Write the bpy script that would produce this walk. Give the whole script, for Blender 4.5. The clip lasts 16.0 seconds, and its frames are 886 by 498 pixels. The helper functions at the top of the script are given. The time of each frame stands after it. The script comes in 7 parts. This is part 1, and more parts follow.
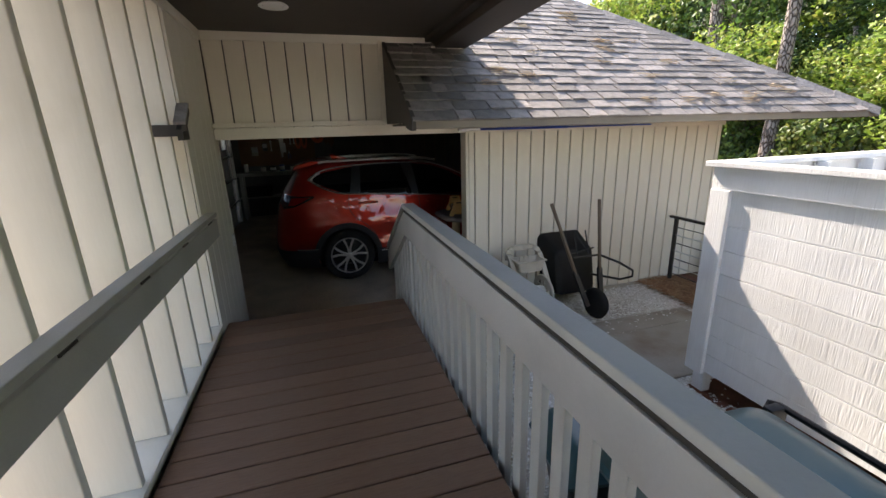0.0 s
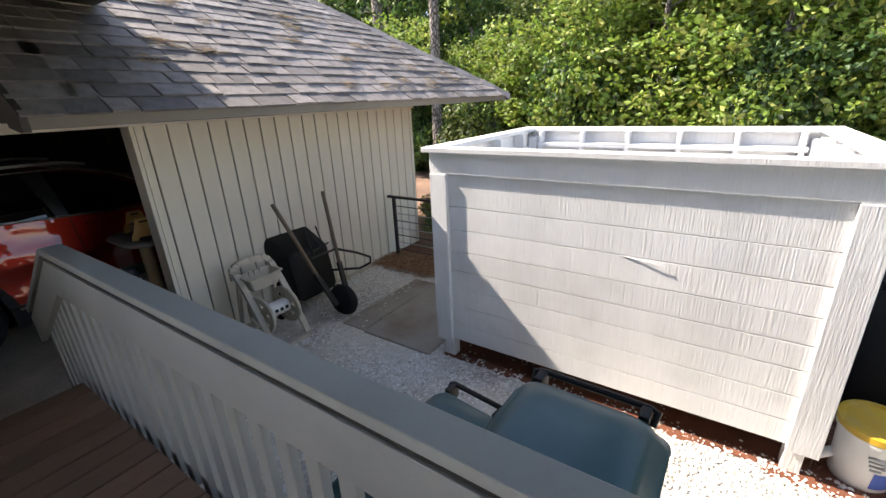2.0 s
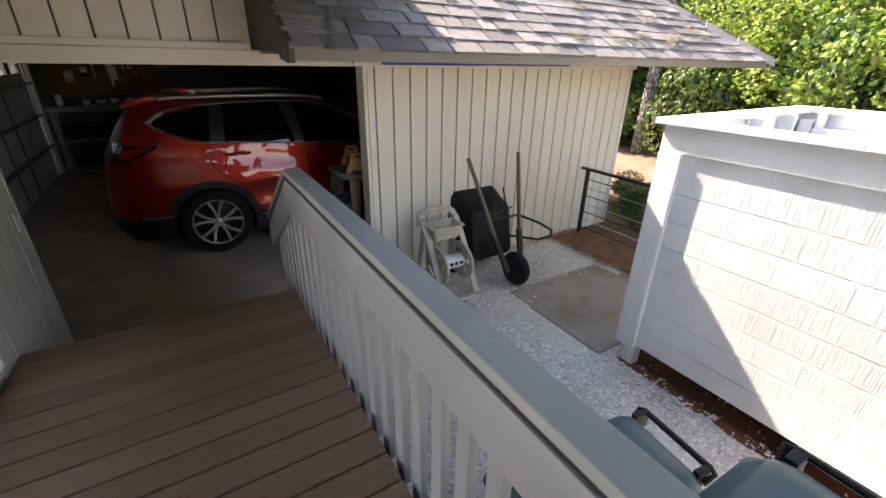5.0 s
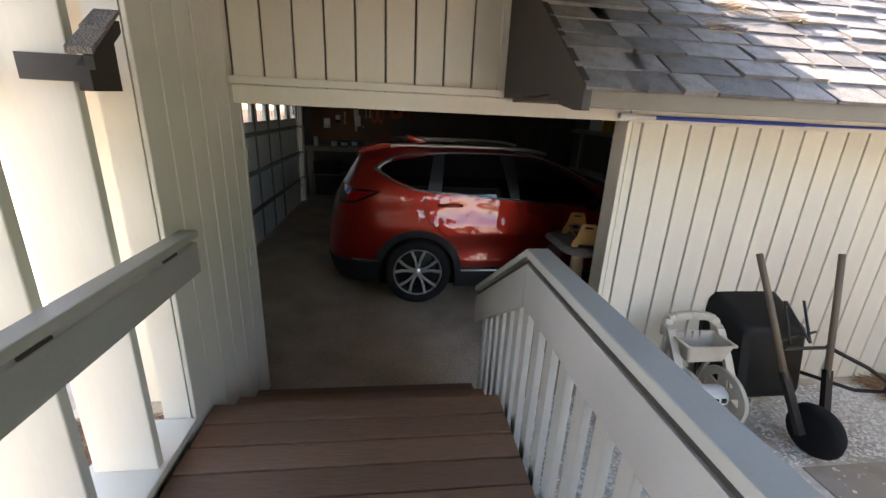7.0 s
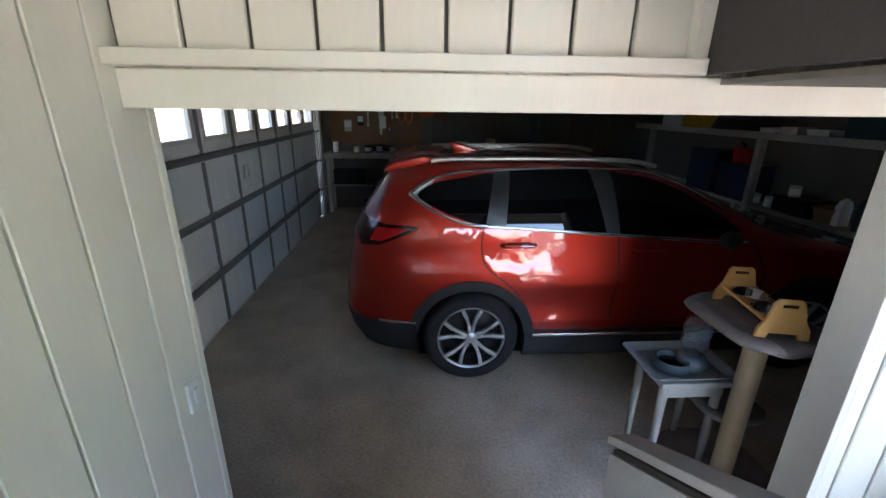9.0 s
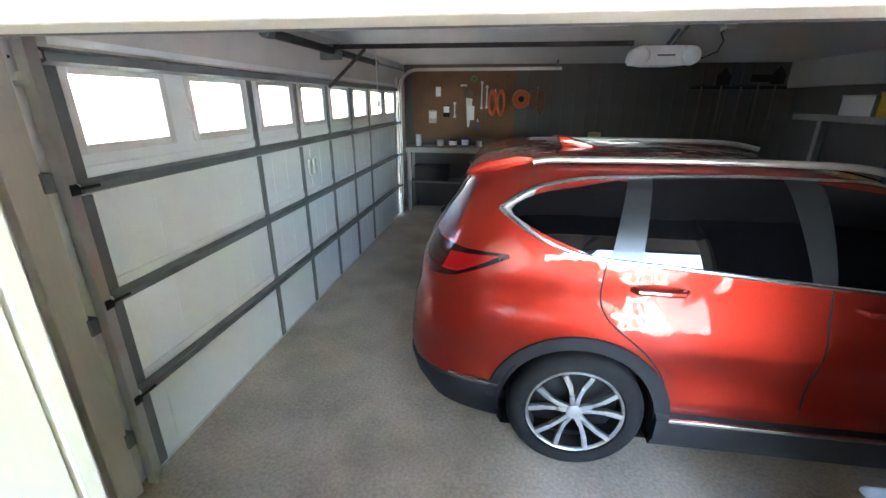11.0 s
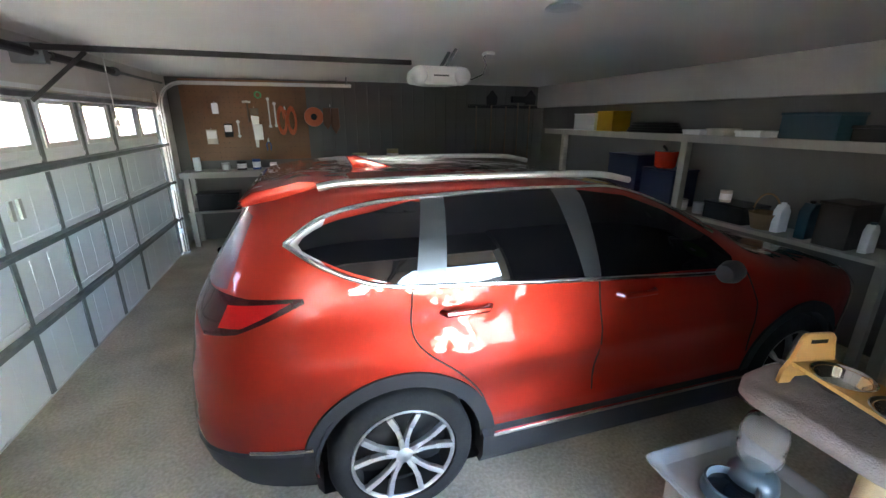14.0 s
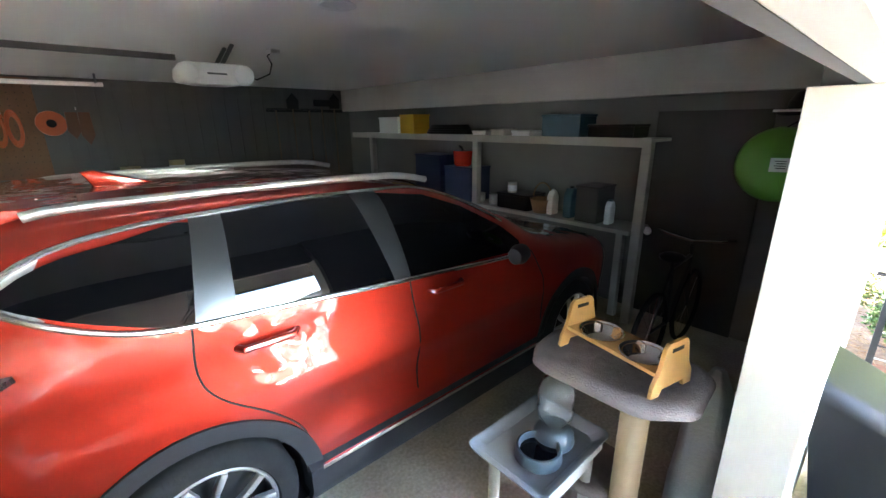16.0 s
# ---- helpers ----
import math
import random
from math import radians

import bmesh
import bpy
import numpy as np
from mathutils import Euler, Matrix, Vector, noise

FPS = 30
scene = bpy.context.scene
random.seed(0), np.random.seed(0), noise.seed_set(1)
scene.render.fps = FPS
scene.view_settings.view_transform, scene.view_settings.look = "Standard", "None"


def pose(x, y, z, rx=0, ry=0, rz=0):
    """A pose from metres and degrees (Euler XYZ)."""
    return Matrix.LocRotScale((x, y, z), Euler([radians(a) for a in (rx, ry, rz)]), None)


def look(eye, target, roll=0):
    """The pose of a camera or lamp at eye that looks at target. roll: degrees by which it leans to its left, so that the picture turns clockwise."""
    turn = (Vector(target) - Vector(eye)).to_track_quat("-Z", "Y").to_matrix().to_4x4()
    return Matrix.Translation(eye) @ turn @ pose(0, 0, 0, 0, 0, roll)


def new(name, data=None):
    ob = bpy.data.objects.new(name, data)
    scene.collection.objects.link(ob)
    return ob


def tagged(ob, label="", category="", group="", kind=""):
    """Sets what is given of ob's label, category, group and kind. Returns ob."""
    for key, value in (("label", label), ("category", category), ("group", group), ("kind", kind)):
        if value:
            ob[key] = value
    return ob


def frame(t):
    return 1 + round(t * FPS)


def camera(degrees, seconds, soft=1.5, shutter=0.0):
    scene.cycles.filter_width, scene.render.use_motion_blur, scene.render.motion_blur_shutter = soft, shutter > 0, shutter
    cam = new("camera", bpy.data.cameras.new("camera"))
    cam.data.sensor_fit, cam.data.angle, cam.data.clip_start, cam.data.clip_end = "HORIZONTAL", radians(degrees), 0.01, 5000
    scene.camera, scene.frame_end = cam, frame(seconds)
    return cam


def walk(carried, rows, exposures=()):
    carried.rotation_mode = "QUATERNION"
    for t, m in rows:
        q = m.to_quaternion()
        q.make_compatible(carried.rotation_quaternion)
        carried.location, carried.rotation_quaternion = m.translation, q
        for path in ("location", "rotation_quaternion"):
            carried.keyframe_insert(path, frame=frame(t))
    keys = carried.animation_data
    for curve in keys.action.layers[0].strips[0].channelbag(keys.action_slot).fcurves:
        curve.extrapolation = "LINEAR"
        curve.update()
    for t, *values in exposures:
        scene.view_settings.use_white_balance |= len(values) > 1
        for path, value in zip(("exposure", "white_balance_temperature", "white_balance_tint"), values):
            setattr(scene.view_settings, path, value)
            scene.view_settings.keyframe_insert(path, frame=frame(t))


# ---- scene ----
cam = camera(94.0, 16.0)
PATH = [
    (0, (0.405, 0.094, 2.048), (0.955, 1.936, 1.497), -1.7),
    (0.5, (0.386, 0.295, 2.029), (0.978, 2.118, 1.458), -4.5),
    (1, (0.408, 0.399, 2.057), (1.223, 2.123, 1.456), -3.7),
    (1.5, (0.497, 0.491, 2.083), (1.706, 1.95, 1.443), -1.9),
    (2, (0.560, 0.530, 2.118), (2.113, 1.596, 1.434), -2.6),
    (2.5, (0.546, 0.538, 2.156), (2.265, 1.268, 1.424), -1.5),
    (3, (0.508, 0.554, 2.157), (2.268, 1.155, 1.406), -0.6),
    (3.5, (0.482, 0.577, 2.149), (2.236, 1.167, 1.375), -0.7),
    (4, (0.492, 0.635, 2.123), (2.178, 1.359, 1.310), -0.5),
    (4.5, (0.513, 0.764, 2.086), (1.948, 1.897, 1.265), -0.5),
    (5, (0.59, 0.864, 2.077), (1.555, 2.407, 1.247), 1.1),
    (5.2, (0.619, 0.897, 2.076), (1.394, 2.546, 1.252), 1.1),
    (7.3, (0.417, 1.973, 2.022), (0.64, 3.862, 1.402), 2.1),
    (7.5, (0.388, 2.11, 2.026), (0.61, 3.999, 1.407), 1.1),
    (8, (0.391, 2.46, 2.029), (0.601, 4.35, 1.41), 0.8),
    (8.5, (0.383, 2.823, 2.045), (0.499, 4.714, 1.404), 0.8),
    (9, (0.35, 3.179, 2.032), (0.471, 5.067, 1.384), 0.7),
    (9.2, (0.351, 3.299, 2.04), (0.471, 5.185, 1.386), 0.9),
    (11.3, (0.267, 4.13, 1.927), (-0.068, 5.982, 1.248), 0.2),
    (11.5, (0.245, 4.19, 1.911), (-0.141, 6.036, 1.243), 0.2),
    (12, (0.222, 4.263, 1.924), (-0.357, 6.065, 1.277), -0.3),
    (12.5, (0.276, 4.287, 1.947), (-0.143, 6.138, 1.316), 0.0),
    (13, (0.347, 4.279, 1.953), (0.295, 6.177, 1.323), -0.3),
    (13.5, (0.386, 4.264, 1.957), (0.628, 6.15, 1.335), -0.5),
    (14, (0.431, 4.305, 1.956), (1.006, 6.124, 1.355), 0.2),
    (14.5, (0.494, 4.331, 1.946), (1.396, 6.013, 1.348), -0.1),
    (15, (0.548, 4.344, 1.945), (1.663, 5.896, 1.354), -0.1),
    (15.5, (0.577, 4.348, 1.946), (1.792, 5.828, 1.369), -0.4),
    (16, (0.6, 4.344, 1.943), (1.872, 5.773, 1.36), -0.5),
]

EXPOSURES = [(0, 2.1, 7250, 15), (1, 2.05, 7250, 15), (2.3, 1.68, 7000, 15), (3, 1.46, 6900, 15), (4, 1.5, 6900, 15), (4.5, 1.75, 7100, 15), (5, 2.55, 7500, 17), (7.3, 3.2, 7350, 17), (8, 3.5, 7100, 18), (8.5, 3.85, 6700, 17), (9.2, 4.6, 6100, 16), (11.3, 6.35, 6250, 12), (13, 6.15, 6400, 12), (14.5, 6.75, 6500, 12), (16, 6.65, 6500, 12)]
walk(cam, [(t, look(eye, target, roll)) for t, eye, target, roll in PATH], EXPOSURES)

# ---- world and sun ----
SUN = Vector((-0.2, 1.0, 1.0)).normalized()
world = bpy.data.worlds.new("sky")
scene.world = world
world.use_nodes = True
wn = world.node_tree.nodes
sky = wn.new("ShaderNodeTexSky")
sky.sky_type = "NISHITA"
sky.sun_disc = False
sky.sun_elevation = math.asin(SUN.z)
sky.sun_rotation = math.atan2(SUN.x, SUN.y)
world.node_tree.links.new(sky.outputs[0], wn["Background"].inputs[0])
wn["Background"].inputs[1].default_value = 0.15
sun = new("sun", bpy.data.lights.new("sun", "SUN"))
sun.data.energy, sun.data.angle, sun.data.color = 3.9, radians(0.6), (1.0, 0.95, 0.86)
sun.matrix_world = look(SUN * 20, (0, 0, 0))

# ---- building tools ----
def mat(name, c1, c2=None, rough=0.6, metal=0.0, scale=6.0, fine=60.0, bump=0.2, stretch=(1, 1, 1), rand=0.0, spec=0.5, coat=0.0, dirt=None, dirt_scale=1.5, dirt_amount=0.3, speck=0.5):
    """A procedural surface: broad and fine variation between two colours, relief, optional stains, optional variation by object."""
    m = bpy.data.materials.new(name)
    m.use_nodes = True
    n, l = m.node_tree.nodes, m.node_tree.links
    b = n["Principled BSDF"]
    c2 = c2 or tuple(v * 0.8 for v in c1)
    tc, mp = n.new("ShaderNodeTexCoord"), n.new("ShaderNodeMapping")
    mp.inputs["Scale"].default_value = stretch
    l.new(tc.outputs["Object"], mp.inputs["Vector"])
    broad, grain = n.new("ShaderNodeTexNoise"), n.new("ShaderNodeTexNoise")
    for t, s, d in ((broad, scale, 4), (grain, fine, 3)):
        t.inputs["Scale"].default_value, t.inputs["Detail"].default_value = s, d
        l.new(mp.outputs[0], t.inputs["Vector"])
    add = n.new("ShaderNodeMath")
    add.operation = "MULTIPLY_ADD"
    l.new(grain.outputs[0], add.inputs[0])
    add.inputs[1].default_value = speck
    half = n.new("ShaderNodeMath")
    half.operation = "MULTIPLY_ADD"
    l.new(broad.outputs[0], half.inputs[0])
    half.inputs[1].default_value, half.inputs[2].default_value = 1.2, -0.35 - (speck - 0.5) * 0.5
    l.new(half.outputs[0], add.inputs[2])
    mix = n.new("ShaderNodeMix")
    mix.data_type = "RGBA"
    mix.inputs["A"].default_value, mix.inputs["B"].default_value = (*c1, 1), (*c2, 1)
    l.new(add.outputs[0], mix.inputs["Factor"])
    out = mix.outputs["Result"]
    if dirt:
        spot, ramp = n.new("ShaderNodeTexNoise"), n.new("ShaderNodeMapRange")
        spot.inputs["Scale"].default_value, spot.inputs["Detail"].default_value = dirt_scale, 6
        l.new(tc.outputs["Object"], spot.inputs["Vector"])
        ramp.inputs["From Min"].default_value, ramp.inputs["From Max"].default_value, ramp.inputs["To Max"].default_value = 0.5, 0.75, dirt_amount
        l.new(spot.outputs[0], ramp.inputs["Value"])
        stain = n.new("ShaderNodeMix")
        stain.data_type = "RGBA"
        stain.inputs["B"].default_value = (*dirt, 1)
        l.new(ramp.outputs[0], stain.inputs["Factor"])
        l.new(out, stain.inputs["A"])
        out = stain.outputs["Result"]
    if rand:
        info, hsv, rng = n.new("ShaderNodeObjectInfo"), n.new("ShaderNodeHueSaturation"), n.new("ShaderNodeMapRange")
        rng.inputs["To Min"].default_value, rng.inputs["To Max"].default_value = 1 - rand, 1 + rand
        l.new(info.outputs["Random"], rng.inputs["Value"])
        l.new(rng.outputs[0], hsv.inputs["Value"])
        l.new(out, hsv.inputs["Color"])
        out = hsv.outputs[0]
    l.new(out, b.inputs["Base Color"])
    b.inputs["Roughness"].default_value, b.inputs["Metallic"].default_value = rough, metal
    b.inputs["Specular IOR Level"].default_value, b.inputs["Coat Weight"].default_value = spec, coat
    if bump:
        bp = n.new("ShaderNodeBump")
        bp.inputs["Strength"].default_value, bp.inputs["Distance"].default_value = bump, 0.01
        l.new(add.outputs[0], bp.inputs["Height"])
        l.new(bp.outputs[0], b.inputs["Normal"])
    return m


def island_mat(name, colours, rough=0.9, bump=0.3):
    """A surface whose loose pieces each take their own colour."""
    m = mat(name, colours[0], rough=rough, bump=bump, fine=120)
    n, l = m.node_tree.nodes, m.node_tree.links
    geo, ramp = n.new("ShaderNodeNewGeometry"), n.new("ShaderNodeValToRGB")
    l.new(geo.outputs["Random Per Island"], ramp.inputs[0])
    e = ramp.color_ramp.elements
    e[0].color, e[1].color = (*colours[0], 1), (*colours[-1], 1)
    for i, c in enumerate(colours[1:-1], 1):
        e.new(i / (len(colours) - 1)).color = (*c, 1)
    l.new(ramp.outputs[0], n["Principled BSDF"].inputs["Base Color"])
    return m


def glass(name, tint=(1, 1, 1), rough=0.0):
    m = bpy.data.materials.new(name)
    m.use_nodes = True
    b = m.node_tree.nodes["Principled BSDF"]
    b.inputs["Base Color"].default_value = (*tint, 1)
    b.inputs["Transmission Weight"].default_value, b.inputs["Roughness"].default_value, b.inputs["IOR"].default_value = 1.0, rough, 1.45
    return m


def thing(name, at, label="", category="", group="", kind=""):
    ob = new(name)
    ob.location = at
    ob.empty_display_size = 0.1
    return tagged(ob, label, category, group, kind)


def mesh_of(name, bm, material, smooth=False):
    bmesh.ops.recalc_face_normals(bm, faces=bm.faces)
    me = bpy.data.meshes.new(name)
    bm.to_mesh(me)
    bm.free()
    me.materials.append(material)
    if smooth:
        me.shade_smooth()
    return me


def part(name, bm, material, parent=None, label="", smooth=False, auto=None, kind=""):
    """One mesh object, modelled in world coordinates, under a thing or under a part."""
    ob = new(name, mesh_of(name, bm, material, smooth or auto is not None))
    if auto is not None:
        ob.data.set_sharp_from_angle(angle=radians(auto))
    if parent:
        ob.parent = parent
        if parent.type == "EMPTY":
            ob.matrix_parent_inverse = Matrix.Translation(-parent.location)
    if label:
        ob["label"] = label
    if kind:
        ob["kind"] = kind
    return ob


def box(bm, x0, x1, y0, y1, z0, z1, bevel=0.0, m=None):
    v = [bm.verts.new((x, y, z)) for x in (x0, x1) for y in (y0, y1) for z in (z0, z1)]
    f = [bm.faces.new([v[i] for i in q]) for q in ((0, 1, 3, 2), (4, 6, 7, 5), (0, 4, 5, 1), (2, 3, 7, 6), (0, 2, 6, 4), (1, 5, 7, 3))]
    if bevel:
        r = bmesh.ops.bevel(bm, geom=list({e for q in f for e in q.edges}), offset=bevel, segments=2, affect="EDGES", profile=0.5)
        v = list({w for q in r["faces"] for w in q.verts} | {w for w in v if w.is_valid})
    if m is not None:
        bmesh.ops.transform(bm, matrix=m, verts=[w for w in v if w.is_valid])
    return bm


def beam(bm, p0, p1, w, h, up=(0, 0, 1), bevel=0.0):
    """A squared bar from p0 to p1, w wide and h high."""
    p0, p1 = Vector(p0), Vector(p1)
    d = p1 - p0
    y = d.normalized()
    x = y.cross(Vector(up)).normalized()
    z = x.cross(y)
    m = Matrix((x, y, z)).transposed().to_4x4()
    m.translation = p0
    return box(bm, -w / 2, w / 2, 0, d.length, -h / 2, h / 2, bevel, m)


def ring(bm, c, u, v, r, seg):
    return [bm.verts.new(c + r * (math.cos(2 * math.pi * i / seg) * u + math.sin(2 * math.pi * i / seg) * v)) for i in range(seg)]


def bridge(bm, a, b, closed=True):
    n = len(a)
    for i in range(n if closed else n - 1):
        j = (i + 1) % n
        bm.faces.new((a[i], a[j], b[j], b[i]))


def tube(bm, pts, r, seg=8, caps=True, radii=None):
    pts = [Vector(p) for p in pts]
    prev, ref = None, None
    for i, p in enumerate(pts):
        d = (pts[min(i + 1, len(pts) - 1)] - pts[max(i - 1, 0)]).normalized()
        if ref is None:
            ref = d.orthogonal().normalized()
        u = (ref - d * ref.dot(d)).normalized()
        ref = u
        k = ring(bm, p, u, d.cross(u), radii[i] if radii else r, seg)
        if prev:
            bridge(bm, prev, k)
        elif caps:
            bm.faces.new(k)
        prev = k
    if caps:
        bm.faces.new(prev)
    return bm


def lathe(bm, profile, c=(0, 0, 0), seg=24, axis=(0, 0, 1), caps=True):
    """Turned shape: (radius, height) pairs round an axis through c."""
    c, d = Vector(c), Vector(axis).normalized()
    u = d.orthogonal().normalized()
    v = d.cross(u)
    prev = None
    for i, (r, h) in enumerate(profile):
        k = ring(bm, c + d * h, u, v, max(r, 1e-4), seg)
        if prev:
            bridge(bm, prev, k)
        elif caps:
            bm.faces.new(k)
        prev = k
    if caps:
        bm.faces.new(prev)
    return bm


def prism(bm, poly, axis, a, b, bevel=0.0):
    """A polygon in the plane across an axis, drawn out from a to b."""
    put = {"x": lambda p, t: (t, p[0], p[1]), "y": lambda p, t: (p[0], t, p[1]), "z": lambda p, t: (p[0], p[1], t)}[axis]
    lo, hi = [bm.verts.new(put(p, a)) for p in poly], [bm.verts.new(put(p, b)) for p in poly]
    fs = [bm.faces.new(lo), bm.faces.new(hi)]
    bridge(bm, lo, hi)
    if bevel:
        es = list({e for f in fs for e in f.edges})
        bmesh.ops.bevel(bm, geom=es, offset=bevel, segments=2, affect="EDGES", profile=0.5)
    return bm


def B():
    return bmesh.new()


def shared(name, me, parent, m):
    """One more object on a mesh that is already made."""
    ob = new(name, me)
    ob.parent = parent
    ob.matrix_basis = m
    return ob

# ---- materials ----
CREAM = mat("cream_paint", (0.72, 0.67, 0.565), (0.64, 0.595, 0.495), rough=0.65, scale=2.5, fine=90, bump=0.15, stretch=(1, 1, 0.12), rand=0.03, dirt=(0.34, 0.30, 0.22), dirt_scale=1.2, dirt_amount=0.25)
CREAM_FIN = mat("cream_fin_paint", (0.72, 0.69, 0.615), (0.64, 0.61, 0.53), rough=0.6, scale=2, fine=70, bump=0.12, stretch=(1, 1, 0.15), dirt=(0.42, 0.37, 0.26), dirt_scale=1.6, dirt_amount=0.3)
GREYPAINT = mat("grey_rail_paint", (0.405, 0.395, 0.365), (0.34, 0.332, 0.306), rough=0.55, scale=3, fine=80, bump=0.2, rand=0.03, dirt=(0.25, 0.25, 0.22), dirt_scale=3, dirt_amount=0.3)
BOXPAINT = mat("box_white_paint", (0.80, 0.80, 0.80), (0.66, 0.66, 0.66), rough=0.75, scale=3, fine=130, bump=0.42, speck=0.9, stretch=(1, 1.1, 0.05), rand=0.05, dirt=(0.5, 0.49, 0.46), dirt_scale=4, dirt_amount=0.3)
BROWN = mat("brown_soffit_paint", (0.045, 0.036, 0.03), (0.03, 0.025, 0.02), rough=0.6, scale=4, bump=0.15)
# near-black fill that stands in for shade under the railing cap
GAP_SHADE = mat("gap_shade_wood", (0.02, 0.018, 0.015), (0.05, 0.042, 0.034), rough=0.9, scale=9, fine=60, bump=0.3, stretch=(1, 0.2, 1))
FASCIA = mat("fascia_paint", (0.21, 0.18, 0.135), (0.15, 0.125, 0.10), rough=0.7, scale=3, bump=0.25, stretch=(0.3, 1, 1), dirt=(0.1, 0.09, 0.07), dirt_scale=3, dirt_amount=0.5)
DECK = mat("deck_board", (0.255, 0.157, 0.108), (0.172, 0.103, 0.071), rough=0.58, spec=0.28, scale=4, fine=120, bump=0.6, speck=0.9, stretch=(0.1, 1, 1), rand=0.14, dirt=(0.205, 0.15, 0.11), dirt_scale=5, dirt_amount=0.25)
CONCRETE = mat("garage_concrete", (0.62, 0.535, 0.42), (0.29, 0.245, 0.185), rough=0.6, scale=2.5, fine=48, bump=0.3, speck=1.3, dirt=(0.12, 0.105, 0.085), dirt_scale=0.8, dirt_amount=0.6)
SLAB = mat("old_concrete", (0.36, 0.32, 0.27), (0.24, 0.21, 0.18), rough=0.9, scale=3, fine=50, bump=0.4, dirt=(0.19, 0.135, 0.09), dirt_scale=2.2, dirt_amount=0.85)
EARTH = mat("pine_straw_earth", (0.23, 0.135, 0.085), (0.09, 0.052, 0.033), rough=0.95, scale=0.9, fine=22, bump=0.9, speck=1.6, dirt=(0.30, 0.19, 0.125), dirt_scale=0.5, dirt_amount=0.8)
# wall grey lowered so the garage's dimness is put into its colour
DRYWALL_DIM = mat("dim_grey_drywall", (0.13, 0.126, 0.115), (0.095, 0.092, 0.084), rough=0.85, scale=1.5, fine=60, bump=0.1, dirt=(0.12, 0.115, 0.10), dirt_scale=0.8, dirt_amount=0.45)
# one plaster twice, light falloff in its colour: dim bulkhead, lit left wall
BULKPAINT = mat("plaster_dim_side", (0.42, 0.39, 0.365), (0.34, 0.315, 0.295), rough=0.85, scale=1.5, fine=60, bump=0.12, dirt=(0.24, 0.22, 0.2), dirt_scale=1.2, dirt_amount=0.4)
LEFTWALL = mat("plaster_lit_side", (0.72, 0.695, 0.665), (0.63, 0.605, 0.58), rough=0.85, scale=1.5, fine=60, bump=0.12, dirt=(0.24, 0.22, 0.2), dirt_scale=1.2, dirt_amount=0.4)
CEILPAINT = mat("ceiling_paint", (0.82, 0.81, 0.79), (0.74, 0.73, 0.71), rough=0.9, scale=1, fine=120, bump=0.2)
STEELWHITE = mat("white_door_steel", (0.84, 0.86, 0.88), (0.78, 0.80, 0.82), rough=0.45, scale=2, fine=40, bump=0.06, stretch=(1, 1, 0.3))
GALV = mat("galvanised_steel", (0.24, 0.26, 0.265), (0.18, 0.195, 0.20), rough=0.5, metal=0.5, scale=8, fine=60, bump=0.08)
ZINC = mat("bright_zinc", (0.62, 0.62, 0.60), (0.5, 0.5, 0.48), rough=0.38, metal=0.8, scale=8, bump=0.05)
WOODTRIM = mat("worn_jamb_wood", (0.50, 0.455, 0.40), (0.38, 0.34, 0.295), rough=0.75, scale=4, fine=60, bump=0.3, stretch=(1, 1, 0.1))
WHITE = mat("white_plastic", (0.72, 0.72, 0.71), (0.64, 0.64, 0.63), rough=0.4, bump=0.03)
BLACKP = mat("black_plastic", (0.007, 0.007, 0.0075), (0.012, 0.012, 0.012), rough=0.5, spec=0.25, bump=0.1)
BLACKM = mat("black_iron", (0.015, 0.015, 0.016), (0.03, 0.028, 0.026), rough=0.5, metal=0.3, bump=0.1)
RUBBER = mat("tyre_rubber", (0.010, 0.010, 0.011), (0.017, 0.017, 0.017), spec=0.25, rough=0.85, scale=12, bump=0.25)
RED = mat("red_car_paint", (0.33, 0.024, 0.013), (0.305, 0.022, 0.012), rough=0.44, metal=0.72, spec=0.05, scale=1, fine=400, bump=0.0, coat=1.0)
CLADDING = mat("grey_cladding", (0.016, 0.016, 0.018), (0.024, 0.024, 0.026), spec=0.3, rough=0.6, bump=0.1, fine=150)
CHROME = mat("satin_chrome", (0.72, 0.72, 0.72), (0.66, 0.66, 0.66), rough=0.22, metal=1.0, bump=0.0)
ALLOY = mat("alloy", (0.45, 0.45, 0.45), (0.40, 0.40, 0.40), rough=0.32, metal=0.75, bump=0.0)
RAILMETAL = mat("roof_rail_metal", (0.5, 0.5, 0.5), (0.45, 0.45, 0.45), rough=0.38, metal=0.8, bump=0.0)
CARGLASS = mat("dark_car_glass", (0.002, 0.002, 0.0025), (0.002, 0.002, 0.0025), rough=0.0, bump=0.0, spec=0.5)
LAMPRED = mat("tail_lamp_red", (0.24, 0.005, 0.005), (0.18, 0.004, 0.004), rough=0.2, bump=0.0, coat=0.5)
LAMPCOL = mat("tail_lamp_column_red", (0.10, 0.004, 0.004), (0.06, 0.003, 0.003), rough=0.45, spec=0.3, bump=0.0)
LAMPDARK = mat("tail_lamp_dark", (0.03, 0.004, 0.004), rough=0.15, spec=0.3, bump=0.0, coat=0.25)
SHINGLE = mat("asphalt_shingle", (0.27, 0.24, 0.225), (0.11, 0.098, 0.094), rough=0.75, spec=0.6, scale=14, fine=160, bump=0.9, speck=1.4, rand=0.42, dirt=(0.2, 0.16, 0.12), dirt_scale=2, dirt_amount=0.3)
